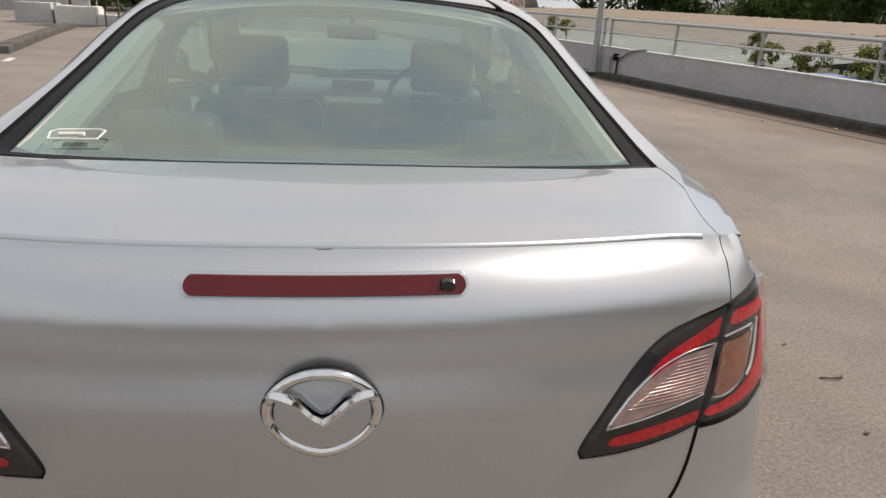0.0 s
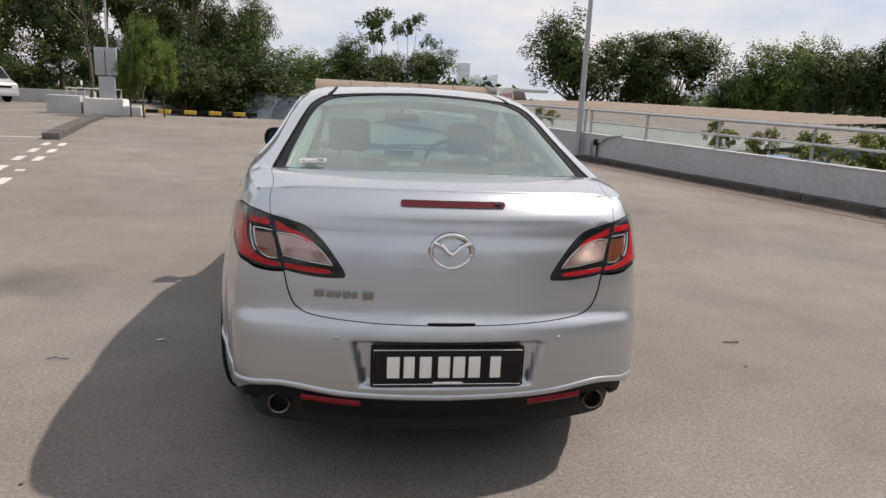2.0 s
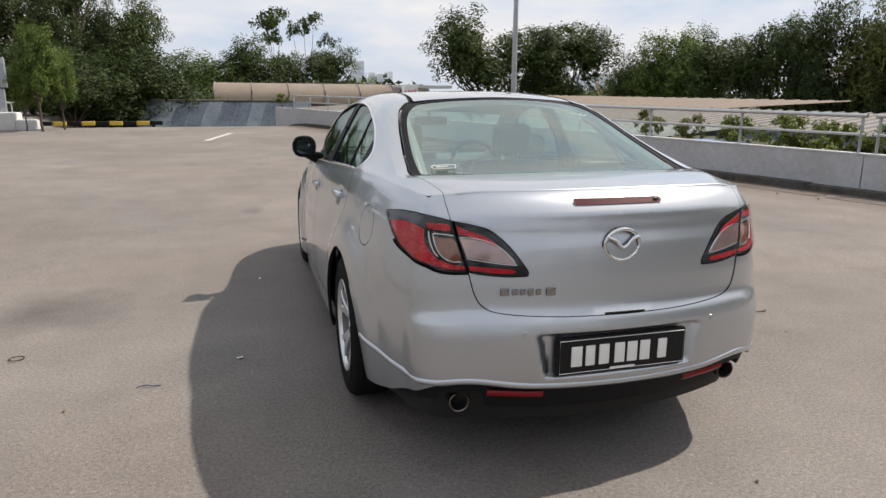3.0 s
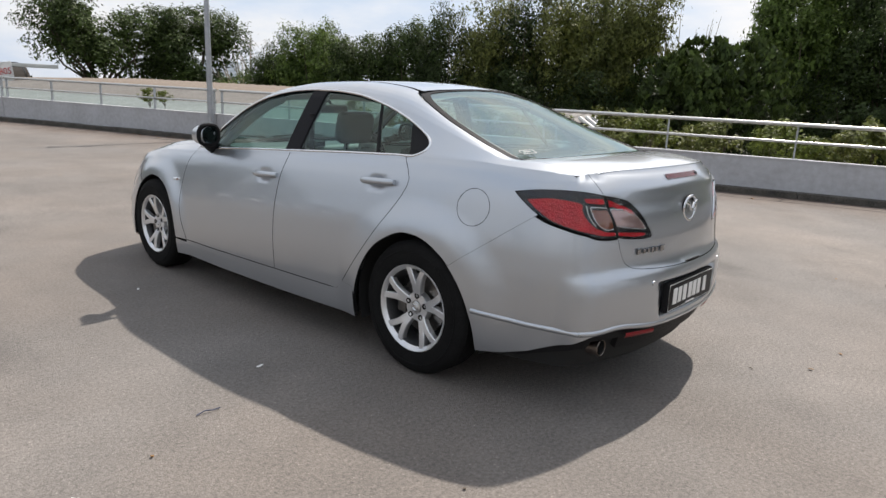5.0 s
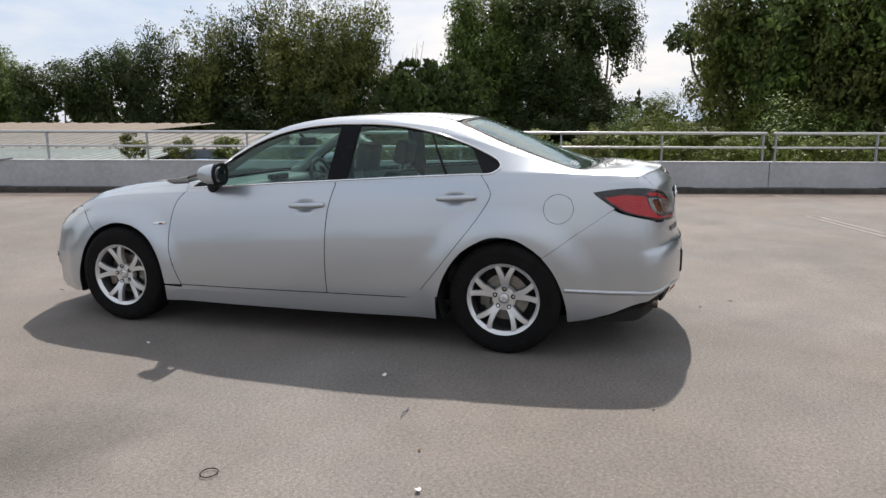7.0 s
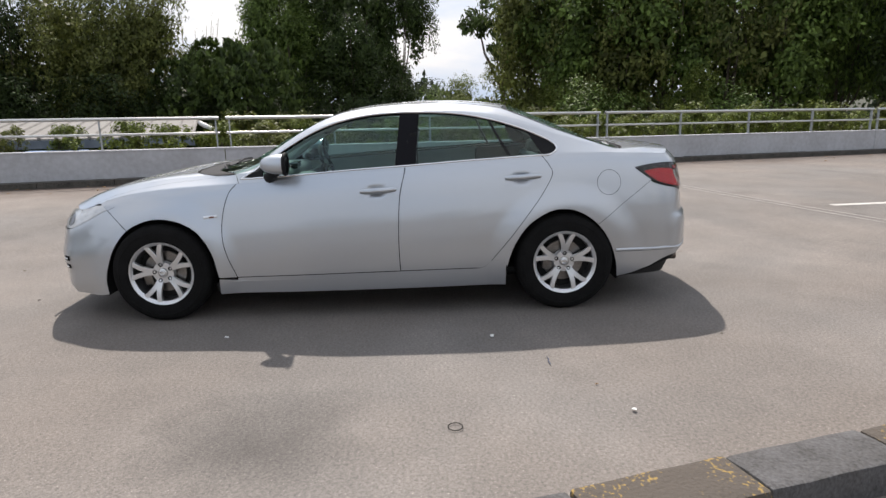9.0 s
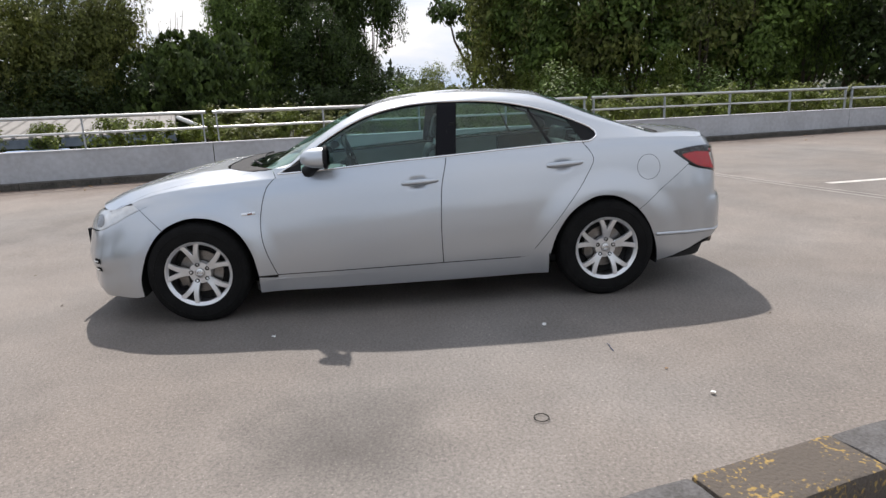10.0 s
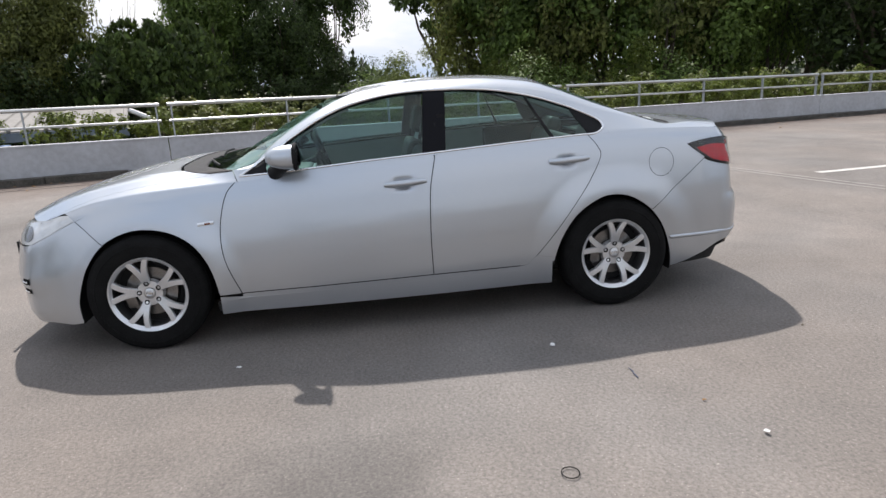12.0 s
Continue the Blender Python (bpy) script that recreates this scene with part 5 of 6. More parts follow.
car = new("car")
tagged(car, "silver four-door saloon parked on the concrete deck", "car")

R = from_rear
S = from_side
G = from_glass


def side_line(*pts, n=10):
    return [S(*p) for p in curve(*pts, n=n)]


def rear_line(*pts, n=10):
    return [R(*p) for p in curve(*pts, n=n)]


def rim_line(y0, y1, n=20):
    ys = np.linspace(y0, y1, n)
    k = slice(70, -70)
    return [rim(float(np.interp(y, LOOP[k, 1], LOOP_S[k]))) for y in ys]


# shut lines in side view (along the car, height)
arch_r = side_line((.405, .2), (.395, .33), (.345, .475), (.25, .605), (.12, .685), (.02, .703), (-.09, .68), (-.21, .6), (-.3, .48), (-.355, .33), (-.37, .215))
arch_f = side_line((3.09, .2), (3.095, .3), (3.07, .40), (3.02, .515), (2.93, .625), (2.81, .685), (2.70, .70), (2.57, .675), (2.455, .605), (2.38, .49), (2.345, .36), (2.335, .2))
door_r_rear = side_line((.60, .315), (.55, .325), (.50, .37), (.38, .515), (.264, .663), (.16, .80), (.088, .924), (.10, .985), (.145, 1.046))
b_line = side_line((1.12, .312), (1.124, .45), (1.123, .6), (1.109, .813), (1.07, .985))
door_f_front = side_line((2.215, .298), (2.27, .447), (2.294, .563), (2.29, .70), (2.25, .85), (2.195, .918))
sill_top = side_line((.60, .315), (1.12, .312), (2.215, .298), n=8)
bump_r = side_line((-.225, .592), (-.40, .72), (-.60, .862), n=8)
bump_f = side_line((2.925, .63), (3.0, .70), (3.11, .785), n=8)
# tail lamp and lid in rear view (half breadth, height), lamp flank in side view
lamp_top = [S(-.49, .957), S(-.58, .972), S(-.66, .978)] + [R(.675, .98), R(.64, .975), R(.598, .966)]
lamp_top_in = [R(.592, .965), R(.53, .953), R(.473, .936), R(.416, .888), R(.375, .835), R(.349, .795), R(.352, .778)]
lamp_bot_in = [R(.352, .778), R(.42, .776), R(.50, .782), R(.547, .79)]
lamp_bot = [R(.552, .79), R(.60, .787), R(.65, .793), R(.69, .81)] + [S(-.68, .842), S(-.60, .878), S(-.53, .925), S(-.49, .957)]
lamp_gap = [R(.598, .966), R(.583, .90), R(.565, .83), R(.552, .79)]
lamp_gap_in = [R(.592, .965), R(.577, .90), R(.559, .83), R(.547, .79)]


def smooth(line, n=6):
    return curve(*line, n=n)


lid_side_low = rear_line((.549, .788), (.531, .715), (.503, .672), (.44, .65), (.25, .638), (0, .634))
lid_s = float(np.interp(.606, LOOP[:60, 0], LOOP_S[:60]))
lid_up = [rim(lid_s), R(.604, 1.005), R(.598, .966)]

for sgn in (-1, 1):
    M = dict(mirror=sgn)
    # lower skin
    rear_door = outline(sill_top[:9], b_line, rim_line(1.07, .15, 16), door_r_rear[::-1])
    front_door = outline(sill_top[8:], door_f_front, rim_line(2.19, 1.075, 16), b_line[::-1])
    panel("rear_door_skin", PAINT, [patch(lower, rear_door, d=.022, **M)], car, "silver rear door")
    panel("front_door_skin", PAINT, [patch(lower, front_door, d=.022, **M)], car, "silver front door")
    fender = outline(door_f_front[::-1], side_line((2.215, .298), (2.335, .30), n=4), arch_f[::-1][10:-40], bump_f, side_line((3.11, .785), (3.14, .80), n=3), rim_line(3.18, 2.2, 24))
    panel("front_fender", PAINT, [patch(lower, fender, d=.025, gap=.0022, **M)], car)
    cap_hole = [S(-.303 + .083 * math.cos(a), .866 + .083 * math.sin(a)) for a in np.linspace(0, 2 * math.pi, 40)[:-1]]
    quarter = outline(door_r_rear, rim_line(.14, -.70, 26), [rim(lid_s + .06), rim(lid_s)], smooth(lid_up), smooth(lamp_top)[::-1], smooth(lamp_bot)[::-1][:14], bump_r[::-1], arch_r[::-1][30:-8], side_line((.40, .33), (.50, .37), n=4))
    edge_in = [(2.33, .40), (2.25, .475), (2.12, .53), (2.0, .55), (1.85, .56), (1.7, .57), (1.56, .60), (1.4, .625), (1.0, .635), (.6, .63), (.41, .618), (.365, .59), (.28, .548), (.1, .517), (-.15, .503), (-.35, .503), (-.455, .504)]
    lid_plan = [(-.47, .506), (-.60, .44), (-.75, .29), (U0, .17)]
    upper_side = outline(smooth(edge_in), [(-.47, .506)], smooth(lid_plan)[1:], [(U0, .1), (U0, 0)], [(u, 0) for u in np.linspace(U0, 2.33, 60)])
    dlo = outline([G(*p) for p in curve((2.17, .945), (1.85, .962), (1.47, .988), (1.07, 1.01), (.6, 1.037), (.2, 1.056), n=6)], [G(*p) for p in curve((.2, 1.056), (.10, 1.06), (.045, 1.095), (.07, 1.14), (.19, 1.20), (.30, 1.243), (.45, 1.29), (.65, 1.333), (.84, 1.352), (1.0, 1.356), (1.15, 1.355), (1.34, 1.339), (1.53, 1.299), (1.685, 1.24), (1.84, 1.155), (1.99, 1.058), (2.17, .945), n=6)])
    holes = [cap_hole] if sgn < 0 else []
    panel("rear_quarter", PAINT, [patch(lower, quarter, holes, d=.022, gap=.0012, **M), patch(upper, upper_side, [dlo], d=.025, flange=.03, **M)], car, "silver rear quarter with roof pillars")
    if sgn < 0:
        panel("fuel_cap", PAINT, [patch(lower, cap_hole, d=.02, gap=.0015, **M)], car)
    sill = outline(side_line((.405, .19), (1.4, .185), (2.335, .185), n=10), side_line((2.335, .185), (2.335, .295), n=3), side_line((2.335, .295), (2.215, .283), n=3), sill_top[::-1], side_line((.60, .315), (.55, .325), (.50, .37), (.405, .36), n=4), side_line((.405, .36), (.405, .19), n=4))
    sl = panel("sill", PAINT, [patch(lower, sill, d=.03, lift=.0008, gap=.0022, **M)], car)
    band("sill_edge", PAINT, lower, [S(y, .288 - .011 * (y - .45)) for y in np.linspace(.62, 2.33, 40)], .022, .0032, sl, sgn)
    # glass of the doors, pillars and bright surround
    def glassline(*pts):
        return [G(*p) for p in curve(*pts, n=5)]
    low = lambda y: float(np.interp(y, [.10, .2, .6, 1.07, 1.47, 1.85, 2.17], [1.06, 1.056, 1.037, 1.01, .988, .962, .945]))
    high = lambda y: float(np.interp(y, [.07, .19, .30, .45, .65, .84, 1.0, 1.15, 1.34, 1.53, 1.685, 1.84, 1.99, 2.17], [1.14, 1.20, 1.243, 1.29, 1.333, 1.352, 1.356, 1.355, 1.339, 1.299, 1.24, 1.155, 1.058, .945]))
    def pane(y0b, y0t, y1b, y1t):
        bot = [G(y, low(y)) for y in np.linspace(y0b, y1b, 14)]
        top = [G(y, high(y)) for y in np.linspace(y1t, y0t, 18)]
        return outline(bot, top)
    panel("front_window", TINT, [patch(upper, pane(1.14, 1.10, 2.02, 2.03), d=.05, lift=-.012, flange=0, gap=0, **M)], car, "green tinted front door glass")
    panel("rear_window_side", TINT, [patch(upper, pane(.37, .50, 1.0, .965), d=.05, lift=-.012, flange=0, gap=0, **M)], car, "green tinted rear door glass")
    panel("quarter_light", TINT, [patch(upper, pane(.135, .225, .345, .485), d=.04, lift=-.012, flange=0, gap=0, **M)], car, "small tinted fixed glass")
    panel("pillar_cover", BORDER, [patch(upper, pane(1.0, .965, 1.14, 1.10), d=.04, lift=-.006, **M)], car, "black centre pillar cover")
    panel("window_bar", BLACK, [patch(upper, pane(.345, .485, .37, .50), d=.03, lift=-.007, **M)], car)
    corner = outline([G(.135, 1.0585)], glassline((.135, 1.0585), (.10, 1.06), (.045, 1.095), (.07, 1.14), (.14, 1.178), (.21, 1.209)), [G(.225, 1.205), G(.135, 1.0585)])
    panel("corner_panel", BLACK, [patch(upper, corner, d=.03, lift=-.008, **M)], car, "black corner panel behind the glass")
    tri = outline([G(y, low(y)) for y in np.linspace(2.02, 2.17, 6)], [G(y, high(y)) for y in np.linspace(2.17, 2.03, 6)])
    panel("mirror_base", BLACK, [patch(upper, tri, d=.03, lift=-.004, **M)], car)
    band("window_trim", CHROME, upper, resample(dlo, .03), .014, .008, car, sgn, "bright metal window surround", closed=True)
    band("roof_drip", BLACK, upper, smooth([(1.52, .612), (1.4, .627), (1.0, .637), (.6, .632), (.4, .614)]), .012, .003, car, sgn)
    # tail lamps
    outer = outline(smooth(lamp_top), smooth(lamp_gap), smooth(lamp_bot))
    inner = outline(smooth(lamp_top_in), smooth(lamp_bot_in), smooth(lamp_gap_in)[::-1])
    tl = panel("tail_lamp", SMOKE, [patch(lower, outer, d=.02, lift=.002, flange=.03, **M)], car, "red and smoked tail lamp cluster")
    tl2 = panel("lid_lamp", SMOKE, [patch(lower, inner, d=.02, lift=.001, flange=.03, **M)], car, "inner tail lamp on the boot lid")

    def inset(name, material, pts, parent, lift, label=""):
        return panel(name, material, [patch(lower, outline(smooth(pts)), d=.015, lift=lift, flange=.004, gap=0, **M)], parent, label)
    inset("red_glow", REDLENS, [S(-.556, .930), S(-.63, .940), S(-.68, .941), R(.685, .932), R(.683, .90), R(.672, .862), R(.645, .832), R(.60, .816), R(.567, .813), R(.563, .802), R(.61, .801), R(.66, .811), S(-.68, .850), S(-.61, .888), S(-.56, .925)], tl, .0045, "bright red lamp lens")
    inset("red_upper", REDLENS, [R(.672, .953), R(.63, .953), R(.606, .95), R(.602, .932), R(.63, .932), R(.668, .936)], tl, .0045)
    inset("indicator", AMBER, [R(.652, .908), R(.62, .904), R(.589, .90), R(.574, .838), R(.60, .830), R(.63, .842), R(.648, .872)], tl, .005, "amber indicator behind clear lens")
    band("indicator_rim", CHROME, lower, smooth([R(.590, .914), R(.62, .917), R(.648, .918), R(.655, .914), R(.652, .89), R(.643, .86), R(.626, .838), R(.60, .826), R(.572, .828)]), .006, .008, tl, sgn)
    band("light_guide", HEADREF, lower, smooth([R(.668, .925), R(.667, .895), R(.658, .86), R(.646, .842)]), .005, .007, tl, sgn)
    inset("red_arc", REDLENS, [R(.580, .947), R(.54, .931), R(.49, .912), R(.455, .889), R(.465, .882), R(.51, .903), R(.55, .915), R(.576, .92)], tl2, .0035)
    inset("reverse_lamp", CLEARREF, [R(.572, .905), R(.51, .90), R(.455, .88), R(.418, .85), R(.395, .822), R(.46, .828), R(.553, .842)], tl2, .004, "pale ribbed reversing lens")
    band("reverse_rim", CHROME, lower, resample(outline(smooth([R(.553, .838), R(.46, .824), R(.388, .817)]), smooth([R(.40, .834), R(.43, .866), R(.47, .892), R(.52, .906), R(.573, .909)])), .01)[:44], .005, .007, tl2, sgn)
    inset("red_strip", REDLENS, [R(.548, .813), R(.45, .806), R(.40, .801), R(.40, .79), R(.46, .79), R(.545, .799)], tl2, .0035)
    for k in range(12):
        a = .842 + k * .0048
        x0, x1 = .40 + k * .0085, .55 - (.842 - a) * .1
        band("lens_rib", CLEARREF, lower, [R(x, a) for x in np.linspace(min(x0 + .02, .5), x1, 6)], .0022, .0075, tl2, sgn)
    panel("lens", LENS, [patch(lower, outer, d=.02, lift=.012, flange=.010, gap=.004, **M)], tl)
    panel("lens", LENS, [patch(lower, inner, d=.02, lift=.012, flange=.010, gap=.004, **M)], tl2)
    # head lamps
    hl = outline([S(3.03, .785), S(3.11, .792)], [(a_, z_ - .001) for a_, z_ in rim_line(3.175, 3.42, 12)], smooth([S(3.44, .735), S(3.50, .68), S(3.52, .615)]), smooth([S(3.52, .615), S(3.38, .632), S(3.27, .67), S(3.16, .725), S(3.03, .785)]))
    hlp = panel("head_lamp", HEADREF, [patch(lower, hl, d=.02, lift=-.001, gap=.001, **M)], car, "clear head lamp with bright reflector")
    panel("lens", LENS, [patch(lower, hl, d=.02, lift=.006, flange=0, gap=.001, **M)], hlp)
    panel("lamp_bowl", BARREL, [patch(lower, [S(3.385 + .05 * math.cos(a), .682 + .036 * math.sin(a)) for a in np.linspace(0, 2 * math.pi, 22)[:-1]], d=.015, lift=.001, flange=0, gap=0, **M)], hlp)
    rep_ = band("side_marker", ALLOY, lower, [S(y, .712 - (y - 2.3) * .06) for y in np.linspace(2.325, 2.412, 8)], .024, .006, car, sgn, "small side repeater")
    band("marker_lens", AMBER, lower, [S(y, .710 - (y - 2.3) * .06) for y in np.linspace(2.345, 2.375, 5)], .014, .009, rep_, sgn)

# panels across the middle
def both(fn, poly, **k):
    return [patch(fn, poly, mirror=1, **k), patch(fn, poly, mirror=-1, **k)]


lid_low = outline(smooth(lid_up), smooth(lamp_top_in), smooth(lamp_bot_in), lid_side_low, [(0, z) for z in np.linspace(.634, rim(0)[1], 12)], [rim(s) for s in np.linspace(0, lid_s, 14)])
lid_top = outline(smooth(lid_plan), [(U0, v) for v in np.linspace(.17, 1, 18)], [(u, 1) for u in np.linspace(U0, -.49, 8)], [(-.49, v) for v in np.linspace(1, .62, 8)], [(-.47, .506)])
lid = panel("boot_lid", PAINT, [q for q in both(lower, lid_low, d=.022, gap=.001) + both(upper, lid_top, d=.03)], car, "silver boot lid with lamps and badges")
for sgn in (1, -1):
    band("lid_edge", PAINT, lower, [(s, rim(s)[1] - .003) for s in np.linspace(.0, lid_s - .045, 30)], .013, .0045, lid, sgn)
roof = outline(smooth([(1.53, .615), (1.4, .64), (1.0, .648), (.6, .643), (.415, .632), (.38, .63)]), [(.368, .7), (.345, .8), (.335, .9), (.33, 1)], [(u, 1) for u in np.linspace(.33, 1.62, 20)], [(1.615, .9), (1.60, .8), (1.57, .7)])
panel("roof", PAINT, both(upper, roof, d=.04), car, "silver roof panel")
rw = outline(smooth([(.358, .60), (.27, .556), (.1, .526), (-.15, .512), (-.35, .512), (-.45, .514)]), [(-.475, .62), (-.485, .8), (-.487, 1)], [(u, 1) for u in np.linspace(-.487, .327, 20)], [(.332, .9), (.342, .8), (.364, .69)])
rwb = outline([(.327, 1), (.332, .9), (.342, .8), (.364, .69)], smooth([(.358, .60), (.27, .556), (.1, .526), (-.15, .512), (-.35, .512), (-.45, .514)]), [(-.475, .62), (-.485, .8), (-.487, 1), (-.468, 1), (-.466, .8), (-.452, .65)], smooth([(-.436, .558), (-.25, .549), (.0, .553), (.20, .575), (.318, .63), (.335, .70)]), [(.323, .8), (.314, .9), (.310, 1)])
panel("rear_screen_border", BORDER, both(upper, rwb, d=.03, lift=-.003, flange=.008), car, "black border of the rear screen")
rwg = panel("rear_screen", REARTINT, both(upper, rw, d=.05, lift=-.006, flange=0, gap=0), car, "green tinted rear screen with heater wires")
ws = outline(smooth([(1.55, .62), (1.7, .585), (1.85, .575), (2.0, .565), (2.12, .545), (2.25, .50), (2.31, .45)]), [(2.36, .5), (2.42, .62), (2.44, .8), (2.445, 1)], [(u, 1) for u in np.linspace(2.445, 1.635, 20)], [(1.63, .9), (1.615, .8), (1.585, .7)])
panel("windscreen", TINT, both(upper, ws, d=.05, lift=-.004, flange=0, gap=0), car, "clear green windscreen")
cowl = outline([(2.33, .42), (2.38, .5), (2.43, .62), (2.45, .8), (2.455, 1)], [(2.59, 1), (2.59, .8), (2.57, .6), (2.52, .45), (2.45, .36), (2.37, .37)])
panel("cowl_panel", BLACK, both(upper, cowl, d=.03, lift=-.002), car, "black wiper cowl")
hood = outline([(2.36, .36), (2.46, .345), (2.53, .44), (2.58, .6), (2.60, .8), (2.60, 1)], [(u, 1) for u in np.linspace(2.60, U1, 24)], [(U1, v) for v in np.linspace(1, .0, 18)], smooth([(U1, 0), (3.3, .05), (3.0, .16), (2.7, .24), (2.5, .29), (2.36, .36)]))
panel("bonnet", PAINT, both(upper, hood, d=.035, flange=.006), car, "silver bonnet")
fcap = outline([(u, 0) for u in np.linspace(2.33, 3.49, 30)], smooth([(U1, 0), (3.3, .05), (3.0, .16), (2.7, .24), (2.5, .29), (2.36, .36)]), [(2.33, .38)])
for q in both(upper, fcap, d=.03, flange=0):
    panel("fender_top", PAINT, [q], car)
# bumpers
rb = outline(bump_r, smooth([S(-.60, .862), S(-.655, .838), R(.69, .802), R(.65, .786), R(.60, .781), R(.553, .784)]), rear_line((.551, .786), (.533, .7135), (.5045, .670), (.44, .648), (.25, .636), (0, .632)), [(0, z) for z in np.linspace(.632, .375, 10)], rear_line((0, .375), (.33, .383), (.54, .405), (.66, .38), (.73, .33), n=6), [S(-.62, .27), S(-.5, .235)], arch_r[::-1][:31])
def bumper_side(m):
    return patch(lower, rb, d=.013, lift=.003, gap=.0006, flange=.012, mirror=m)
panel("rear_bumper", PAINT, [bumper_side(1), bumper_side(-1)], car, "silver rear bumper")
skirt = outline(rear_line((0, .372), (.33, .38), (.54, .402), (.66, .377), (.73, .33), n=6), [S(-.62, .27), S(-.5, .235)], [S(-.56, .225), R(.70, .30), R(.655, .30), R(.645, .335), R(.505, .335), R(.49, .275), R(.3, .262), (0, .258)])
panel("rear_skirt", BLACK, both(lower, skirt, d=.025, lift=-.016, flange=.03), car, "black lower rear valance")
fb = outline(bump_f[::-1], arch_f[:41][::-1], [S(3.15, .19), S(3.35, .19), (SMAX - .35, .19), (SMAX, .19)], [(SMAX, z) for z in np.linspace(.19, .70, 8)], [(SMAX - .3, .70)], smooth([S(3.56, .615), S(3.52, .61), S(3.38, .627), S(3.27, .665), S(3.16, .72), S(3.02, .782)]), [S(3.10, .787)])
panel("front_bumper", PAINT, both(lower, fb, d=.03, lift=.002, gap=.0008, flange=.01), car, "silver front bumper")
# ---- smaller parts of the car ----
# dark shell added inside to stop light at panel gaps; floor and wheel housings
def shell():
    vs, fs, n, m = [], [], 120, 14
    for i in range(n):
        s = SMAX * i / (n - 1)
        top = rim(s)[1] - .03
        for k in range(m):
            z = .20 + (top - .20) * k / (m - 1)
            vs.append(lower(np.array(s), np.array(z)))
    vs = np.array(vs)
    mid = vs.mean(0) * (0, 1, 1)
    c = vs.copy()
    c[:, 0] = np.maximum(vs[:, 0] * .955 - .004, 0)
    c[:, 1] = mid[1] + (vs[:, 1] - mid[1]) * .982
    for i in range(n - 1):
        for k in range(m - 1):
            q = c[i * m + k]
            y, z = q[1], q[2]
            if min(math.hypot(y, z - .33), math.hypot(y - 2.725, z - .33)) < .43 and q[0] > .3:
                continue
            fs.append((i * m + k, (i + 1) * m + k, (i + 1) * m + k + 1, i * m + k + 1))
    return c, fs


shell_v, shell_f = shell()
for sgn in (1, -1):
    link("gap_blocking_shell", shell_v * (sgn, 1, 1), [f if sgn > 0 else f[::-1] for f in shell_f], DARK, car)
bm = box_bm((-.55, -.80, .24), (.55, -.35, .28), .01)
box_bm((-.60, -.45, .19), (.60, 3.2, .23), .01, bm=bm)
box_bm((-.835, .44, .20), (.835, 2.30, .25), .01, bm=bm)
box_bm((-.60, 3.1, .22), (.60, 3.40, .26), .01, bm=bm)
part("underbody", bm, DARK, car)
# hidden dark sheets, added to stop sun leaking through seams onto the deck
part("bonnet_light_stop", box_bm((-.72, 2.28, .70), (.72, 3.25, .715)), DARK, car)
for sgn in (1, -1):
    part("flank_light_stop", box_bm((sgn * .70 - .005, .0, .70), (sgn * .70 + .005, .47, 1.02)), DARK, car)
part("boot_light_stop", box_bm((-.66, -.74, .80), (.66, -.02, .815)), DARK, car)
for sgn in (1, -1):
    for yc in (0, 2.725):
        bm = bmesh.new()
        ring = []
        for k in range(25):
            a = math.pi * (-.12 + 1.24 * k / 24)
            ring.append((yc + .402 * math.cos(a), .33 + .386 * math.sin(a)))
        rows = [[bm.verts.new((sgn * (x if x < .7 else min(.86, float(lower(np.array(S(y, z)[0]), np.array(z))[0]) - .010)), y, z)) for y, z in ring] for x in (.86, .60)]
        for k in range(24):
            bm.faces.new((rows[0][k], rows[0][k + 1], rows[1][k + 1], rows[1][k]))
        bm.faces.new(rows[1])
        part("wheel_housing", bm, DARK, car)

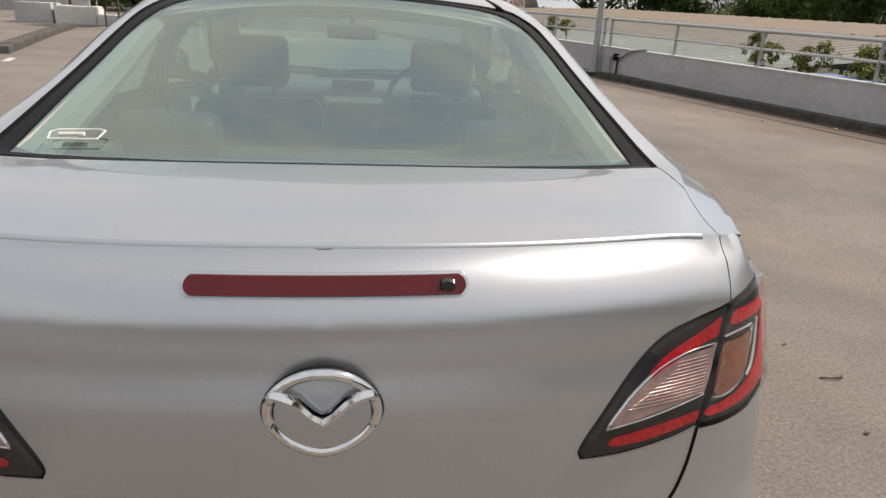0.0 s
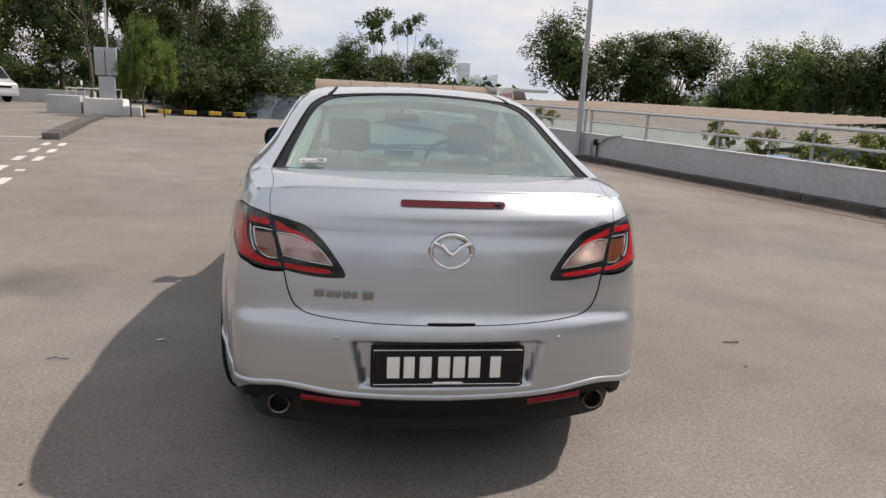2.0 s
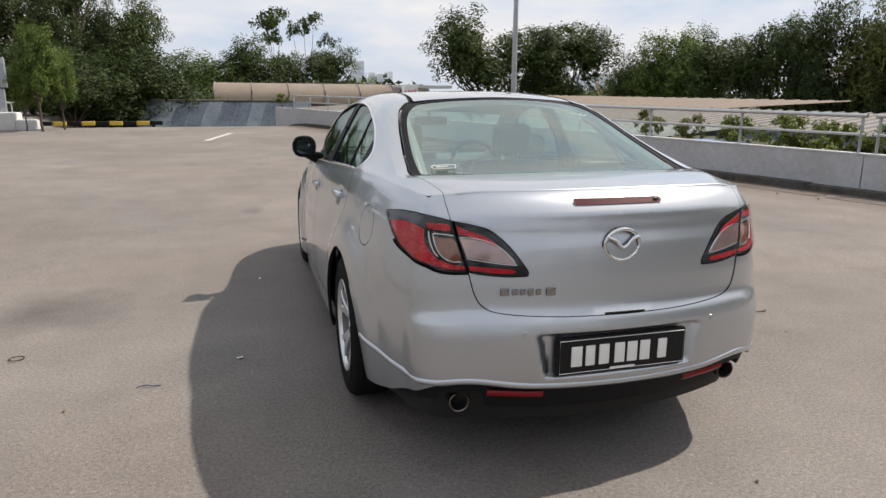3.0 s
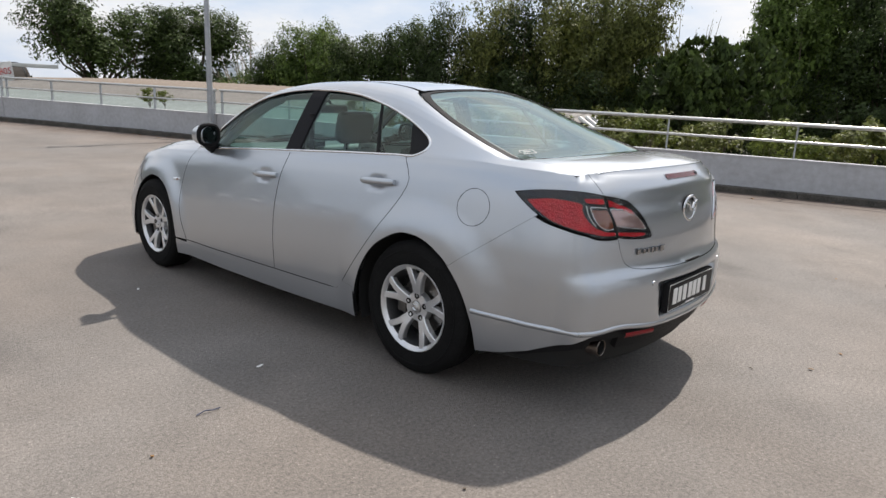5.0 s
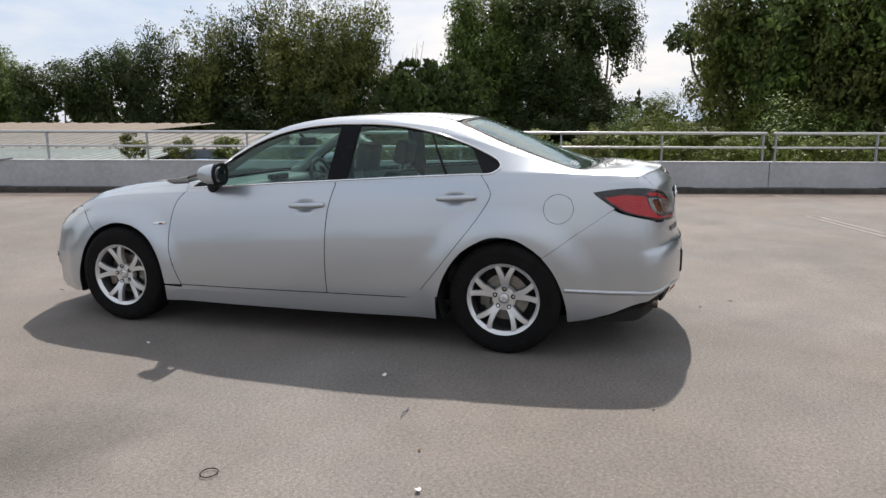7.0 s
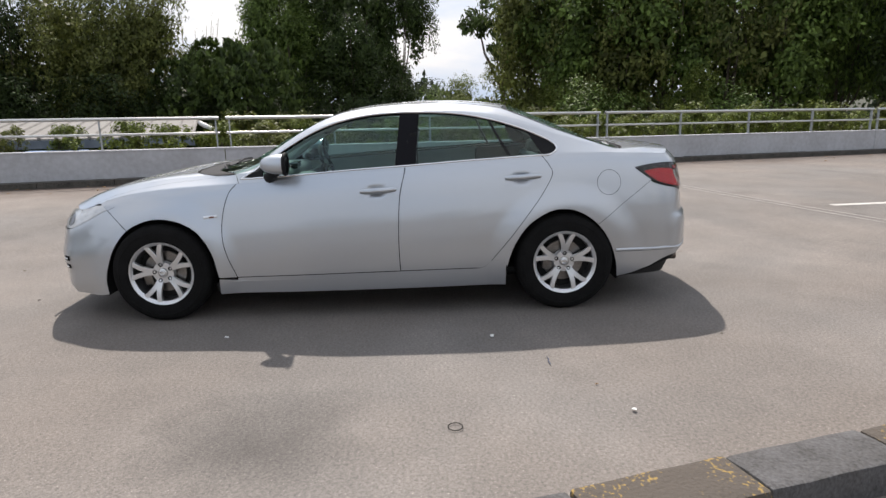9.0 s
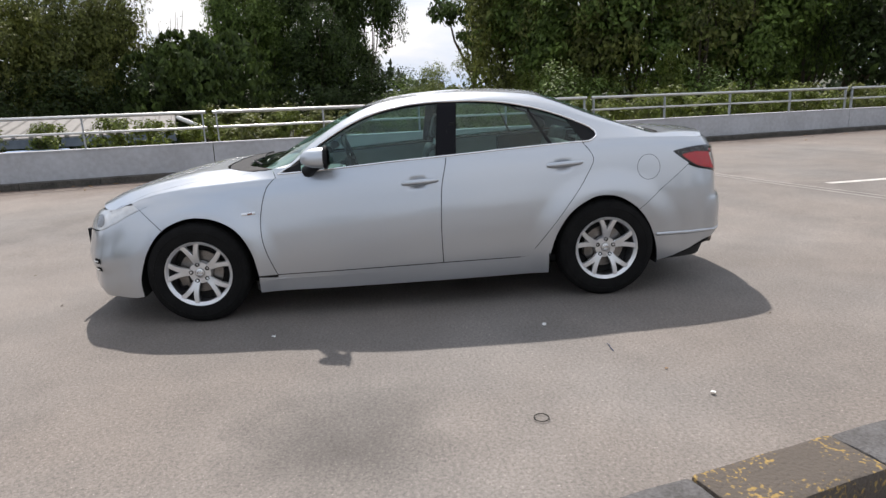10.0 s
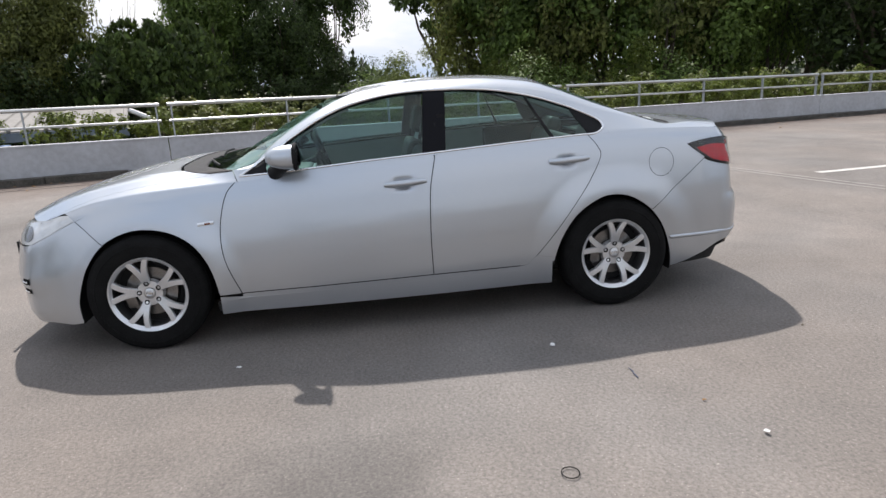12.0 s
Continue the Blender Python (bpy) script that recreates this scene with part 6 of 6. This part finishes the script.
# wheels
def wheel_at(x, y, sgn, turn):
    hub = new("wheel")
    tagged(hub, "alloy wheel with five forked spokes")
    R0 = .333
    prof = [(-.095, .212), (-.10, .225), (-.104, .265), (-.100, .302), (-.088, .322), (-.07, .331), (0, R0), (.07, .331), (.088, .322), (.100, .302), (.104, .265), (.10, .225), (.095, .212)]
    tyre = part("tyre", lathe(prof, 72), RUBBER, hub, "black road tyre")
    bm = bmesh.new()
    for k in range(4):
        xx = -.06 + .04 * k
        lathe([(xx - .004, R0 - .002), (xx - .003, R0 + .0015), (xx + .003, R0 + .0015), (xx + .004, R0 - .002)], 72, bm=bm)
    part("tread_rib", bm, RUBBER, tyre)
    part("sidewall_ring", lathe([(.1015, .285), (.1045, .283), (.1045, .279), (.1025, .277)], 72), RUBBER, tyre)
    part("rim", lathe([(.096, .217), (.100, .215), (.098, .208), (.091, .203), (.082, .194)], 72), ALLOY, hub, "silver alloy rim")
    part("barrel", lathe([(.083, .195), (.07, .192), (.0, .188), (-.09, .196), (-.097, .213)], 72), BARREL, hub)
    part("brake_disc", lathe([(.015, .02), (.015, .14), (.0, .14), (.0, .02)], 40), DISC, hub)
    part("backing", lathe([(-.02, .0), (-.02, .198)], 40), DARK, hub)
    part("calliper", box_bm((-.01, -.145, -.06), (.05, -.085, .06), .012), DISC, hub)
    for k in range(5):
        for side in (-1, 1):
            a0 = 2 * math.pi * k / 5 + math.radians(90) + side * math.radians(3.0)
            a1 = 2 * math.pi * k / 5 + math.radians(90) + side * math.radians(14.6)
            bm = bmesh.new()
            rings = []
            for t in np.linspace(0, 1, 10):
                r = .05 + (.205 - .05) * t
                a = a0 + (a1 - a0) * t ** 1.28
                w = .0160 + .004 * (1 - t) ** 2 + .001 * t
                xf = .062 + .028 * math.sin(t * 1.5)
                c, s_ = math.cos(a), math.sin(a)
                ring = []
                for dx, dw in ((-.034, -w * .8), (-.005, -w), (0, -w * .8), (.0, w * .8), (-.005, w), (-.034, w * .8)):
                    ring.append(bm.verts.new((xf + dx, r * c - dw * s_, r * s_ + dw * c)))
                rings.append(ring)
            for r0, r1 in zip(rings, rings[1:]):
                for j in range(6):
                    bm.faces.new((r0[j], r0[(j + 1) % 6], r1[(j + 1) % 6], r1[j]))
            bm.faces.new(rings[0])
            bm.faces.new(rings[-1][::-1])
            bmesh.ops.recalc_face_normals(bm, faces=bm.faces)
            part("spoke", bm, ALLOY, hub, angle=30)
    part("hub_boss", lathe([(.03, .078), (.05, .076), (.061, .070), (.063, .034), (.056, .033), (.056, 0)], 40), ALLOY, hub)
    cap = part("centre_cap", lathe([(.056, .031), (.066, .029), (.069, .02), (.070, 0)], 32), SATIN, hub)
    part("emblem_ring", tube([(.071, .017 * math.cos(a), .014 * math.sin(a)) for a in np.linspace(0, 2 * math.pi, 24)[:-1]], .0022, 6, closed=True), CHROME, cap)
    for k in range(5):
        a = 2 * math.pi * k / 5 + math.radians(90)
        bm = lathe([(.045, .014), (.067, .014), (.069, .011), (.065, .008), (.055, .006), (.055, 0)], 12)
        bmesh.ops.translate(bm, verts=bm.verts, vec=(0, .057 * math.cos(a), .057 * math.sin(a)))
        part("wheel_nut", bm, SHADEBLACK, hub)
        bm = lathe([(.045, .018), (.0615, .018), (.0625, .0165)], 14)
        bmesh.ops.translate(bm, verts=bm.verts, vec=(0, .057 * math.cos(a), .057 * math.sin(a)))
        part("nut_well", bm, BARREL, hub)
    hub.matrix_basis = pose(x, y, .3335, turn, 0, 0 if sgn > 0 else 180)
    return hub


w0 = wheel_at(.775, 0, 1, 8)
w0.parent = car
for x, y, sgn, turn in ((-.775, 0, -1, -3), (-.775, 2.725, -1, 12), (.775, 2.725, 1, 30)):
    w = copy_thing(w0, pose(x, y, .3335, turn, 0, 0 if sgn > 0 else 180))
    w.parent = car

# interior
def soft_box(name, a, b, bev, material, parent, m=None, label="", seg=4):
    return part(name, box_bm(a, b, bev, seg, m=m), material, parent, label, angle=60)


for sx in (-.36, .36):
    soft_box("seat_cushion", (sx - .26, 1.18, .38), (sx + .26, 1.70, .52), .06, SEAT, car)
    sb = soft_box("seat_back", (-.25, -.07, 0), (.25, .07, .62), .065, SEAT, car, pose(sx, 1.20, .39, 13, 0, 0), "dark leather front seat back")
    soft_box("headrest", (-.125, -.045, .67), (.125, .055, .86), .045, SEAT, sb, pose(sx, 1.20, .39, 13, 0, 0))
    for dx in (-.06, .06):
        bm = tube([(dx, 0, .6), (dx, 0, .7)], .007)
        bmesh.ops.transform(bm, matrix=pose(sx, 1.20, .39, 13, 0, 0), verts=bm.verts)
        part("headrest_stalk", bm, SATIN, sb)
soft_box("rear_bench", (-.66, .22, .36), (.66, .76, .50), .06, SEAT, car)
rbk = soft_box("rear_backrest", (-.66, -.06, 0), (.66, .06, .52), .05, SEAT, car, pose(0, .19, .50, 18, 0, 0), "dark leather rear backrest")
for sx in (-.42, .42):
    soft_box("rear_headrest", (sx - .12, -.05, .50), (sx + .12, .05, .62), .045, SEAT, rbk, pose(0, .19, .50, 18, 0, 0))
soft_box("parcel_shelf", (-.60, -.50, .98), (.60, -.13, 1.0), .008, DASH, car)
soft_box("cabin_floor", (-.74, -.2, .24), (.74, 2.3, .28), .01, DARK, car)
soft_box("dashboard", (-.70, 1.92, .60), (.70, 2.34, .955), .07, DASH, car, label="dark dashboard")
dsh = soft_box("centre_console", (-.16, 1.80, .35), (.16, 2.0, .90), .04, DASH, car)
soft_box("console_face", (-.13, 1.785, .85), (.13, 1.805, .89), .006, SATIN, dsh)
soft_box("display", (-.11, 1.92, .94), (.11, 1.98, .985), .01, GLOSSBLACK, dsh)
sw = part("steering_wheel", tube([(.36 + .185 * math.cos(a), 1.74 + .06 * math.sin(a), .90 + .175 * math.sin(a)) for a in np.linspace(0, 2 * math.pi, 40)[:-1]], .016, 8, closed=True), BLACK, car, "black steering wheel")
bm = box_bm((.29, 1.75, .85), (.43, 1.80, .94), .03, 3)
for a in (0, math.pi, -math.pi / 2):
    tube([(.36, 1.77, .90), (.36 + .18 * math.cos(a), 1.74 + .06 * math.sin(a), .90 + .17 * math.sin(a))], .014, bm=bm)
part("wheel_boss", bm, BLACK, sw)
part("steering_column", tube([(.36, 1.78, .89), (.36, 2.0, .80)], .04), BLACK, sw)
mirr = soft_box("rear_view_mirror", (-.12, 1.665, 1.20), (.12, 1.695, 1.262), .02, BLACK, car, label="black rear-view mirror")
part("mirror_stalk", tube([(0, 1.69, 1.24), (0, 1.74, 1.285)], .012), BLACK, mirr)
for sgn in (-1, 1):
    dl = link("door_lining", *(lambda q: ([q[i] for i in range(len(q))], [(i, i + 1, i + 21, i + 20) for i in range(19)]))(
        [Vector((sgn * (.74 - .0), y, .40)) for y in np.linspace(.48, 2.2, 20)] + [Vector((sgn * (float(side_x(y)) - .05), y, float(side_z(y)) - .01)) for y in np.linspace(.48, 2.2, 20)]), TRIMGREY, car)
# head lining just under the roof
hv, hf = [], []
for i, u in enumerate(np.linspace(.30, 1.66, 14)):
    for k, v in enumerate(np.linspace(.5, 1, 8)):
        p = upper(np.array(u), np.array(v))
        hv.append((p[0] * .98, p[1], p[2] - .03))
for sgn in (1, -1):
    link("head_lining", [(x * sgn, y, z) for x, y, z in hv], [(i * 8 + k, i * 8 + k + 1, i * 8 + k + 9, i * 8 + k + 8) for i in range(13) for k in range(7)], TRIMGREY, car, "pale head lining")
# inner pillars
for sgn in (1, -1):
    for row in ([(u, .535) for u in np.linspace(.33, -.40, 10)], [(u, .555) for u in np.linspace(1.55, 2.25, 10)]):
        pts = [upper(np.array(u), np.array(v)) for u, v in row]
        part("pillar_lining", tube([(p[0] * sgn * .955, p[1], p[2] - .04) for p in pts], .036, 8), TRIMGREY, car)
    part("centre_post", tube([(sgn * .755, 1.07, .95), (sgn * .70, 1.05, 1.15), (sgn * .575, 1.03, 1.335)], .028, 8), BLACK, car)
    part("seat_belt", box_bm((sgn * .70 - .004, .99, .60), (sgn * .70 + .004, 1.03, 1.22), .002), BLACK, car)

# outside mirrors
for sgn in (-1, 1):
    bm = bmesh.new()
    bmesh.ops.create_uvsphere(bm, u_segments=28, v_segments=18, radius=1)
    for v in bm.verts:
        c = v.co
        v.co = Vector((c.x, c.y, c.z))
        k = 1 - .25 * max(0, -c.x)
        yy = c.y * .085 * k if c.y > 0 else c.y * .02
        v.co = Vector((sgn * (.888 + math.copysign(abs(c.x) ** .8, c.x) * .070), 1.86 + yy * 1.7, 1.05 + math.copysign(abs(c.z) ** .78, c.z) * .064 * k - .012 * c.x))
    bmesh.ops.recalc_face_normals(bm, faces=bm.faces)
    mo = part("door_mirror", bm, PAINT, car, "silver door mirror with black glass side")
    bm = bmesh.new()
    bmesh.ops.create_circle(bm, cap_ends=True, segments=32, radius=1)
    for v in bm.verts:
        a, b = v.co.x, v.co.y
        v.co = Vector((sgn * (.888 + math.copysign(abs(a) ** .75, a) * .074), 1.838, 1.048 + math.copysign(abs(b) ** .75, b) * .067))
    part("mirror_shroud", bm, BLACK, mo)
    part("mirror_rim", tube([(sgn * (.888 + math.copysign(abs(math.cos(a)) ** .75, math.cos(a)) * .070), 1.842, 1.048 + math.copysign(abs(math.sin(a)) ** .75, math.sin(a)) * .063) for a in np.linspace(0, 2 * math.pi, 33)[:-1]], .013, 8, closed=True), BLACK, mo)
    bm = bmesh.new()
    bmesh.ops.create_circle(bm, cap_ends=True, segments=32, radius=1)
    for v in bm.verts:
        a, b = v.co.x, v.co.y
        v.co = Vector((sgn * (.890 + math.copysign(abs(a) ** .75, a) * .058), 1.822 - .012 * a, 1.048 + math.copysign(abs(b) ** .75, b) * .052))
    part("mirror_glass", bm, SHADEGLASS, mo)
    part("mirror_foot", tube([(sgn * .78, 1.97, .955), (sgn * .84, 1.94, .98), (sgn * .87, 1.91, 1.01)], [.045, .035, .045], 10), BLACK, mo)
    # handles
    for yc, zc in ((1.25, .857), (.285, .921)):
        p = lower(np.array(S(yc + .1, zc)[0]), np.array(zc))
        x0 = float(p[0])
        pts = [(sgn * (x0 + .002 + .016 * math.sin(math.pi * min(max((t + .02), 0), 1)) ** .5), yc - .118 + .236 * t, zc + .006 - .012 * t) for t in np.linspace(0, 1, 14)]
        hd = part("door_handle", tube(pts, [.013 + .006 * math.sin(math.pi * t) ** .5 for t in np.linspace(0, 1, 14)], 10), PAINT, car, "silver pull handle")

# plate, bars for its characters
plate = new("number_plate")
plate.parent = car
tagged(plate, "black number plate with white characters")
part("plate_base", box_bm((-.26, -1.006, .422), (.26, -.978, .562), .008), BLACK, plate)
part("plate_face", box_bm((-.252, -1.0085, .430), (.252, -1.004, .555), .004), PLATEB, plate)
fr = [(-.25, .432), (.25, .432), (.25, .553), (-.25, .553)]
part("plate_border", tube([(x, -1.009, z) for x, z in fr], .0013, 6, closed=True), PLATEW, plate)
for i, (x, w) in enumerate(((-.185, .042), (-.132, .036), (-.077, .04), (-.015, .04), (.036, .04), (.088, .04), (.16, .036))):
    part("plate_bar", box_bm((x - w / 2, -1.0115, .455), (x + w / 2, -1.008, .530), .003), PLATEW, plate)
part("plate_strip", box_bm((-.05, -1.0105, .4335), (.05, -1.008, .4405), .001), PLATEW, plate)

# chrome badge, bars of the lettering
badge = new("badge")
badge.parent = car
tagged(badge, "oval chrome badge")
def lid_y(x, z):
    return float(lower(np.array(R(abs(x), z)[0]), np.array(z))[1])
yb = lid_y(.0, .877) - .006
part("badge_ring", tube([(.069 * math.cos(a), yb + .006 * abs(math.cos(a)), .877 + .053 * math.sin(a) * (1 - .06 * math.cos(2 * a))) for a in np.linspace(0, 2 * math.pi, 56)[:-1]], .0075, 10, closed=True), CHROME, badge)
# near-black ring behind the chrome, painting the shade round the badge
part("badge_shadow_gap", tube([(.069 * math.cos(a), yb + .007, .877 + .053 * math.sin(a) * (1 - .06 * math.cos(2 * a))) for a in np.linspace(0, 2 * math.pi, 56)[:-1]], .0082, 8, closed=True), SHADEBLACK, badge)
bm = bmesh.new()
for sg in (1, -1):
    tube([(sg * x, yb - .004 + .05 * x * x, z) for x, z in ((.0, .868), (.015, .878), (.032, .896), (.05, .904), (.064, .907))], [.0085, .008, .0075, .007, .005], 8, bm=bm)
part("badge_wing", bm, CHROME, badge)
for x, w, h in ((-.432, .034, .026), (-.397, .024, .022), (-.370, .022, .022), (-.343, .022, .026), (-.316, .02, .022), (-.272, .036, .028)):
    y = lid_y(x, .724) - .004
    lt = part("lettering_bar", box_bm((x - w / 2, y - .003, .724 - h / 2), (x + w / 2, y + .004, .724 + h / 2), .004), BADGEGREY, badge)

# high brake lamp with lock button
brk = new("high_brake_lamp")
brk.parent = car
tagged(brk, "slim dark red high brake lamp")
def slim(x0, x1, z0, z1, off, n=24):
    bm = bmesh.new()
    top, bot = [], []
    r, zm = (z1 - z0) / 2, (z0 + z1) / 2
    ends = [r * (1 - math.cos(math.pi / 2 * k / 5)) for k in range(6)]
    xs = [x0 + e for e in ends] + list(np.linspace(x0 + r, x1 - r, n - 9)[1:-1]) + [x1 - e for e in ends[::-1]]
    n = len(xs) - 1
    for x in xs:
        hz = max(r * math.sqrt(max(0, 1 - (1 - min(1, min(x - x0, x1 - x) / r)) ** 2)), .0008)
        for lst, z in ((top, zm + hz), (bot, zm - hz)):
            lst.append((bm.verts.new((x, lid_y(x, z) - off, z)), bm.verts.new((x, lid_y(x, z) + .02, z))))
    for i in range(n):
        bm.faces.new((top[i][0], top[i + 1][0], bot[i + 1][0], bot[i][0]))
        bm.faces.new((top[i][0], top[i][1], top[i + 1][1], top[i + 1][0]))
        bm.faces.new((bot[i][0], bot[i + 1][0], bot[i + 1][1], bot[i][1]))
    for q in (0, n):
        bm.faces.new((top[q][0], bot[q][0], bot[q][1], top[q][1]))
    bmesh.ops.recalc_face_normals(bm, faces=bm.faces)
    return bm
part("lamp_surround", slim(-.174, .186, 1.0145, 1.0395, .0015), PAINT, brk)
part("lamp_lens", slim(-.170, .182, 1.0172, 1.0370, .004), REDDARK, brk)
bm = lathe([(-.006, .0), (-.006, .008), (.004, .0095)], 20, axis="y")
bmesh.ops.transform(bm, matrix=Matrix.Translation((.158, lid_y(.158, 1.027) - .003, 1.027)) @ Matrix.Diagonal((1.2, 1, .8, 1)), verts=bm.verts)
part("lock_button", bm, GLOSSBLACK, brk)
part("lid_grip", box_bm((-.075, lid_y(0, .64) - .003, .633), (.085, lid_y(0, .64) + .02, .6425), .002), BLACK, car)

# sensors, reflectors, lower lip, exhausts
for sx in (-.372, .380):
    y = float(lower(np.array(R(abs(sx), .582)[0]), np.array(.582))[1]) - .0025
    bm = lathe([(-.003, 0), (-.003, .010), (.004, .0115)], 20, axis="y")
    bmesh.ops.translate(bm, verts=bm.verts, vec=(sx, y, .582))
    part("parking_sensor", bm, PAINT, car)
for sgn in (-1, 1):
    pts = [R(x, .343 + .012 * (x - .29) / .2) for x in np.linspace(.29, .49, 8)]
    band("reflector", REFLECTOR, lower, pts, .026, .008, car, sgn, "red bumper reflector")
    lip = rear_line((0, .378), (.33, .386), (.54, .407), (.66, .392), (.72, .386)) + [S(-.60, .392), S(-.5, .398), S(-.42, .403), S(-.352, .405)]
    band("bumper_lip", PAINT, lower, smooth(lip, 3), .028, .0125, car, sgn)
    ex = part("exhaust_tip", lathe([(-.965, .033), (-.967, .036), (-.965, .038), (-.6, .037)], 32, axis="y"), EXHAUST, car, "round steel exhaust tip")
    ex.location = (sgn * .572, .10, .301)
    inn = part("exhaust_bore", lathe([(-.96, .033), (-.7, .032), (-.7, 0)], 32, axis="y"), DARK, ex)
# heater wires and sticker of the rear screen
for k in range(9):
    u = .18 - k * .065
    pts = [upper(np.array(u), np.array(v)) - (0, 0, .007) for v in np.linspace(.60, 1, 12)]
    line = [(p[0], p[1], p[2]) for p in pts] + [(-p[0], p[1], p[2]) for p in pts[-2::-1]]
    part("heater_wire", tube(line, .0003, 4), EXHAUST, rwg)
def screen(x, u):
    v = np.linspace(.5, 1, 200)
    p = upper(np.full(200, u), v)
    i = int(np.argmin(abs(p[:, 0] - abs(x))))
    return Vector((math.copysign(p[i, 0], x), p[i, 1], p[i, 2]))
stick = new("sticker")
stick.parent = car
tagged(stick, "small outlined window sticker")
cs = [(-.535, -.390), (-.445, -.390), (-.438, -.358), (-.45, -.352), (-.525, -.352), (-.54, -.362)]
part("sticker_outline", tube([screen(x, u) + Vector((0, -.002, .004)) for x, u in cs], .002, 6, closed=True), PLATEW, stick)
part("sticker_bar", tube([screen(x, -.372) + Vector((0, -.002, .005)) for x in np.linspace(-.522, -.475, 6)], .004, 6), PLATEW, stick)
# wipers
for x0, x1 in ((-.1, -.62), (.45, -.05)):
    pts = []
    for t in np.linspace(0, 1, 10):
        x = x0 + (x1 - x0) * t
        v = np.linspace(.4, 1, 120)
        p = upper(np.full(120, 2.43 - .05 * t), v)
        i = int(np.argmin(abs(p[:, 0] - abs(x))))
        pts.append((x, p[i, 1], p[i, 2] + .012 + .01 * math.sin(math.pi * t)))
    part("wiper", tube(pts, .008, 6), BLACK, car)
# front fog intake slots: near-black strips on the skin paint the openings' shade
for sgn in (-1, 1):
    for z in (.432, .376):
        slot = band("intake_slot_shade", SHADEBLACK, lower, [S(y, z) for y in np.linspace(3.375, 3.425, 8)], .042, .005, car, sgn, "near-black strip painted for the shaded fog lamp opening")
        band("slot_bar", ALLOY, lower, [S(y, z - .004) for y in np.linspace(3.39, 3.43, 6)], .012, .008, slot, sgn)
    band("chin_lip", PAINT, lower, [(q_, .292) for q_ in np.linspace(S(3.26, .292)[0], SMAX - .02, 24)], .05, .004, car, sgn)
    part("front_plate", box_bm((-.26, 3.63, .46), (.26, 3.645, .57), .004), PLATEB, car) if sgn > 0 else None
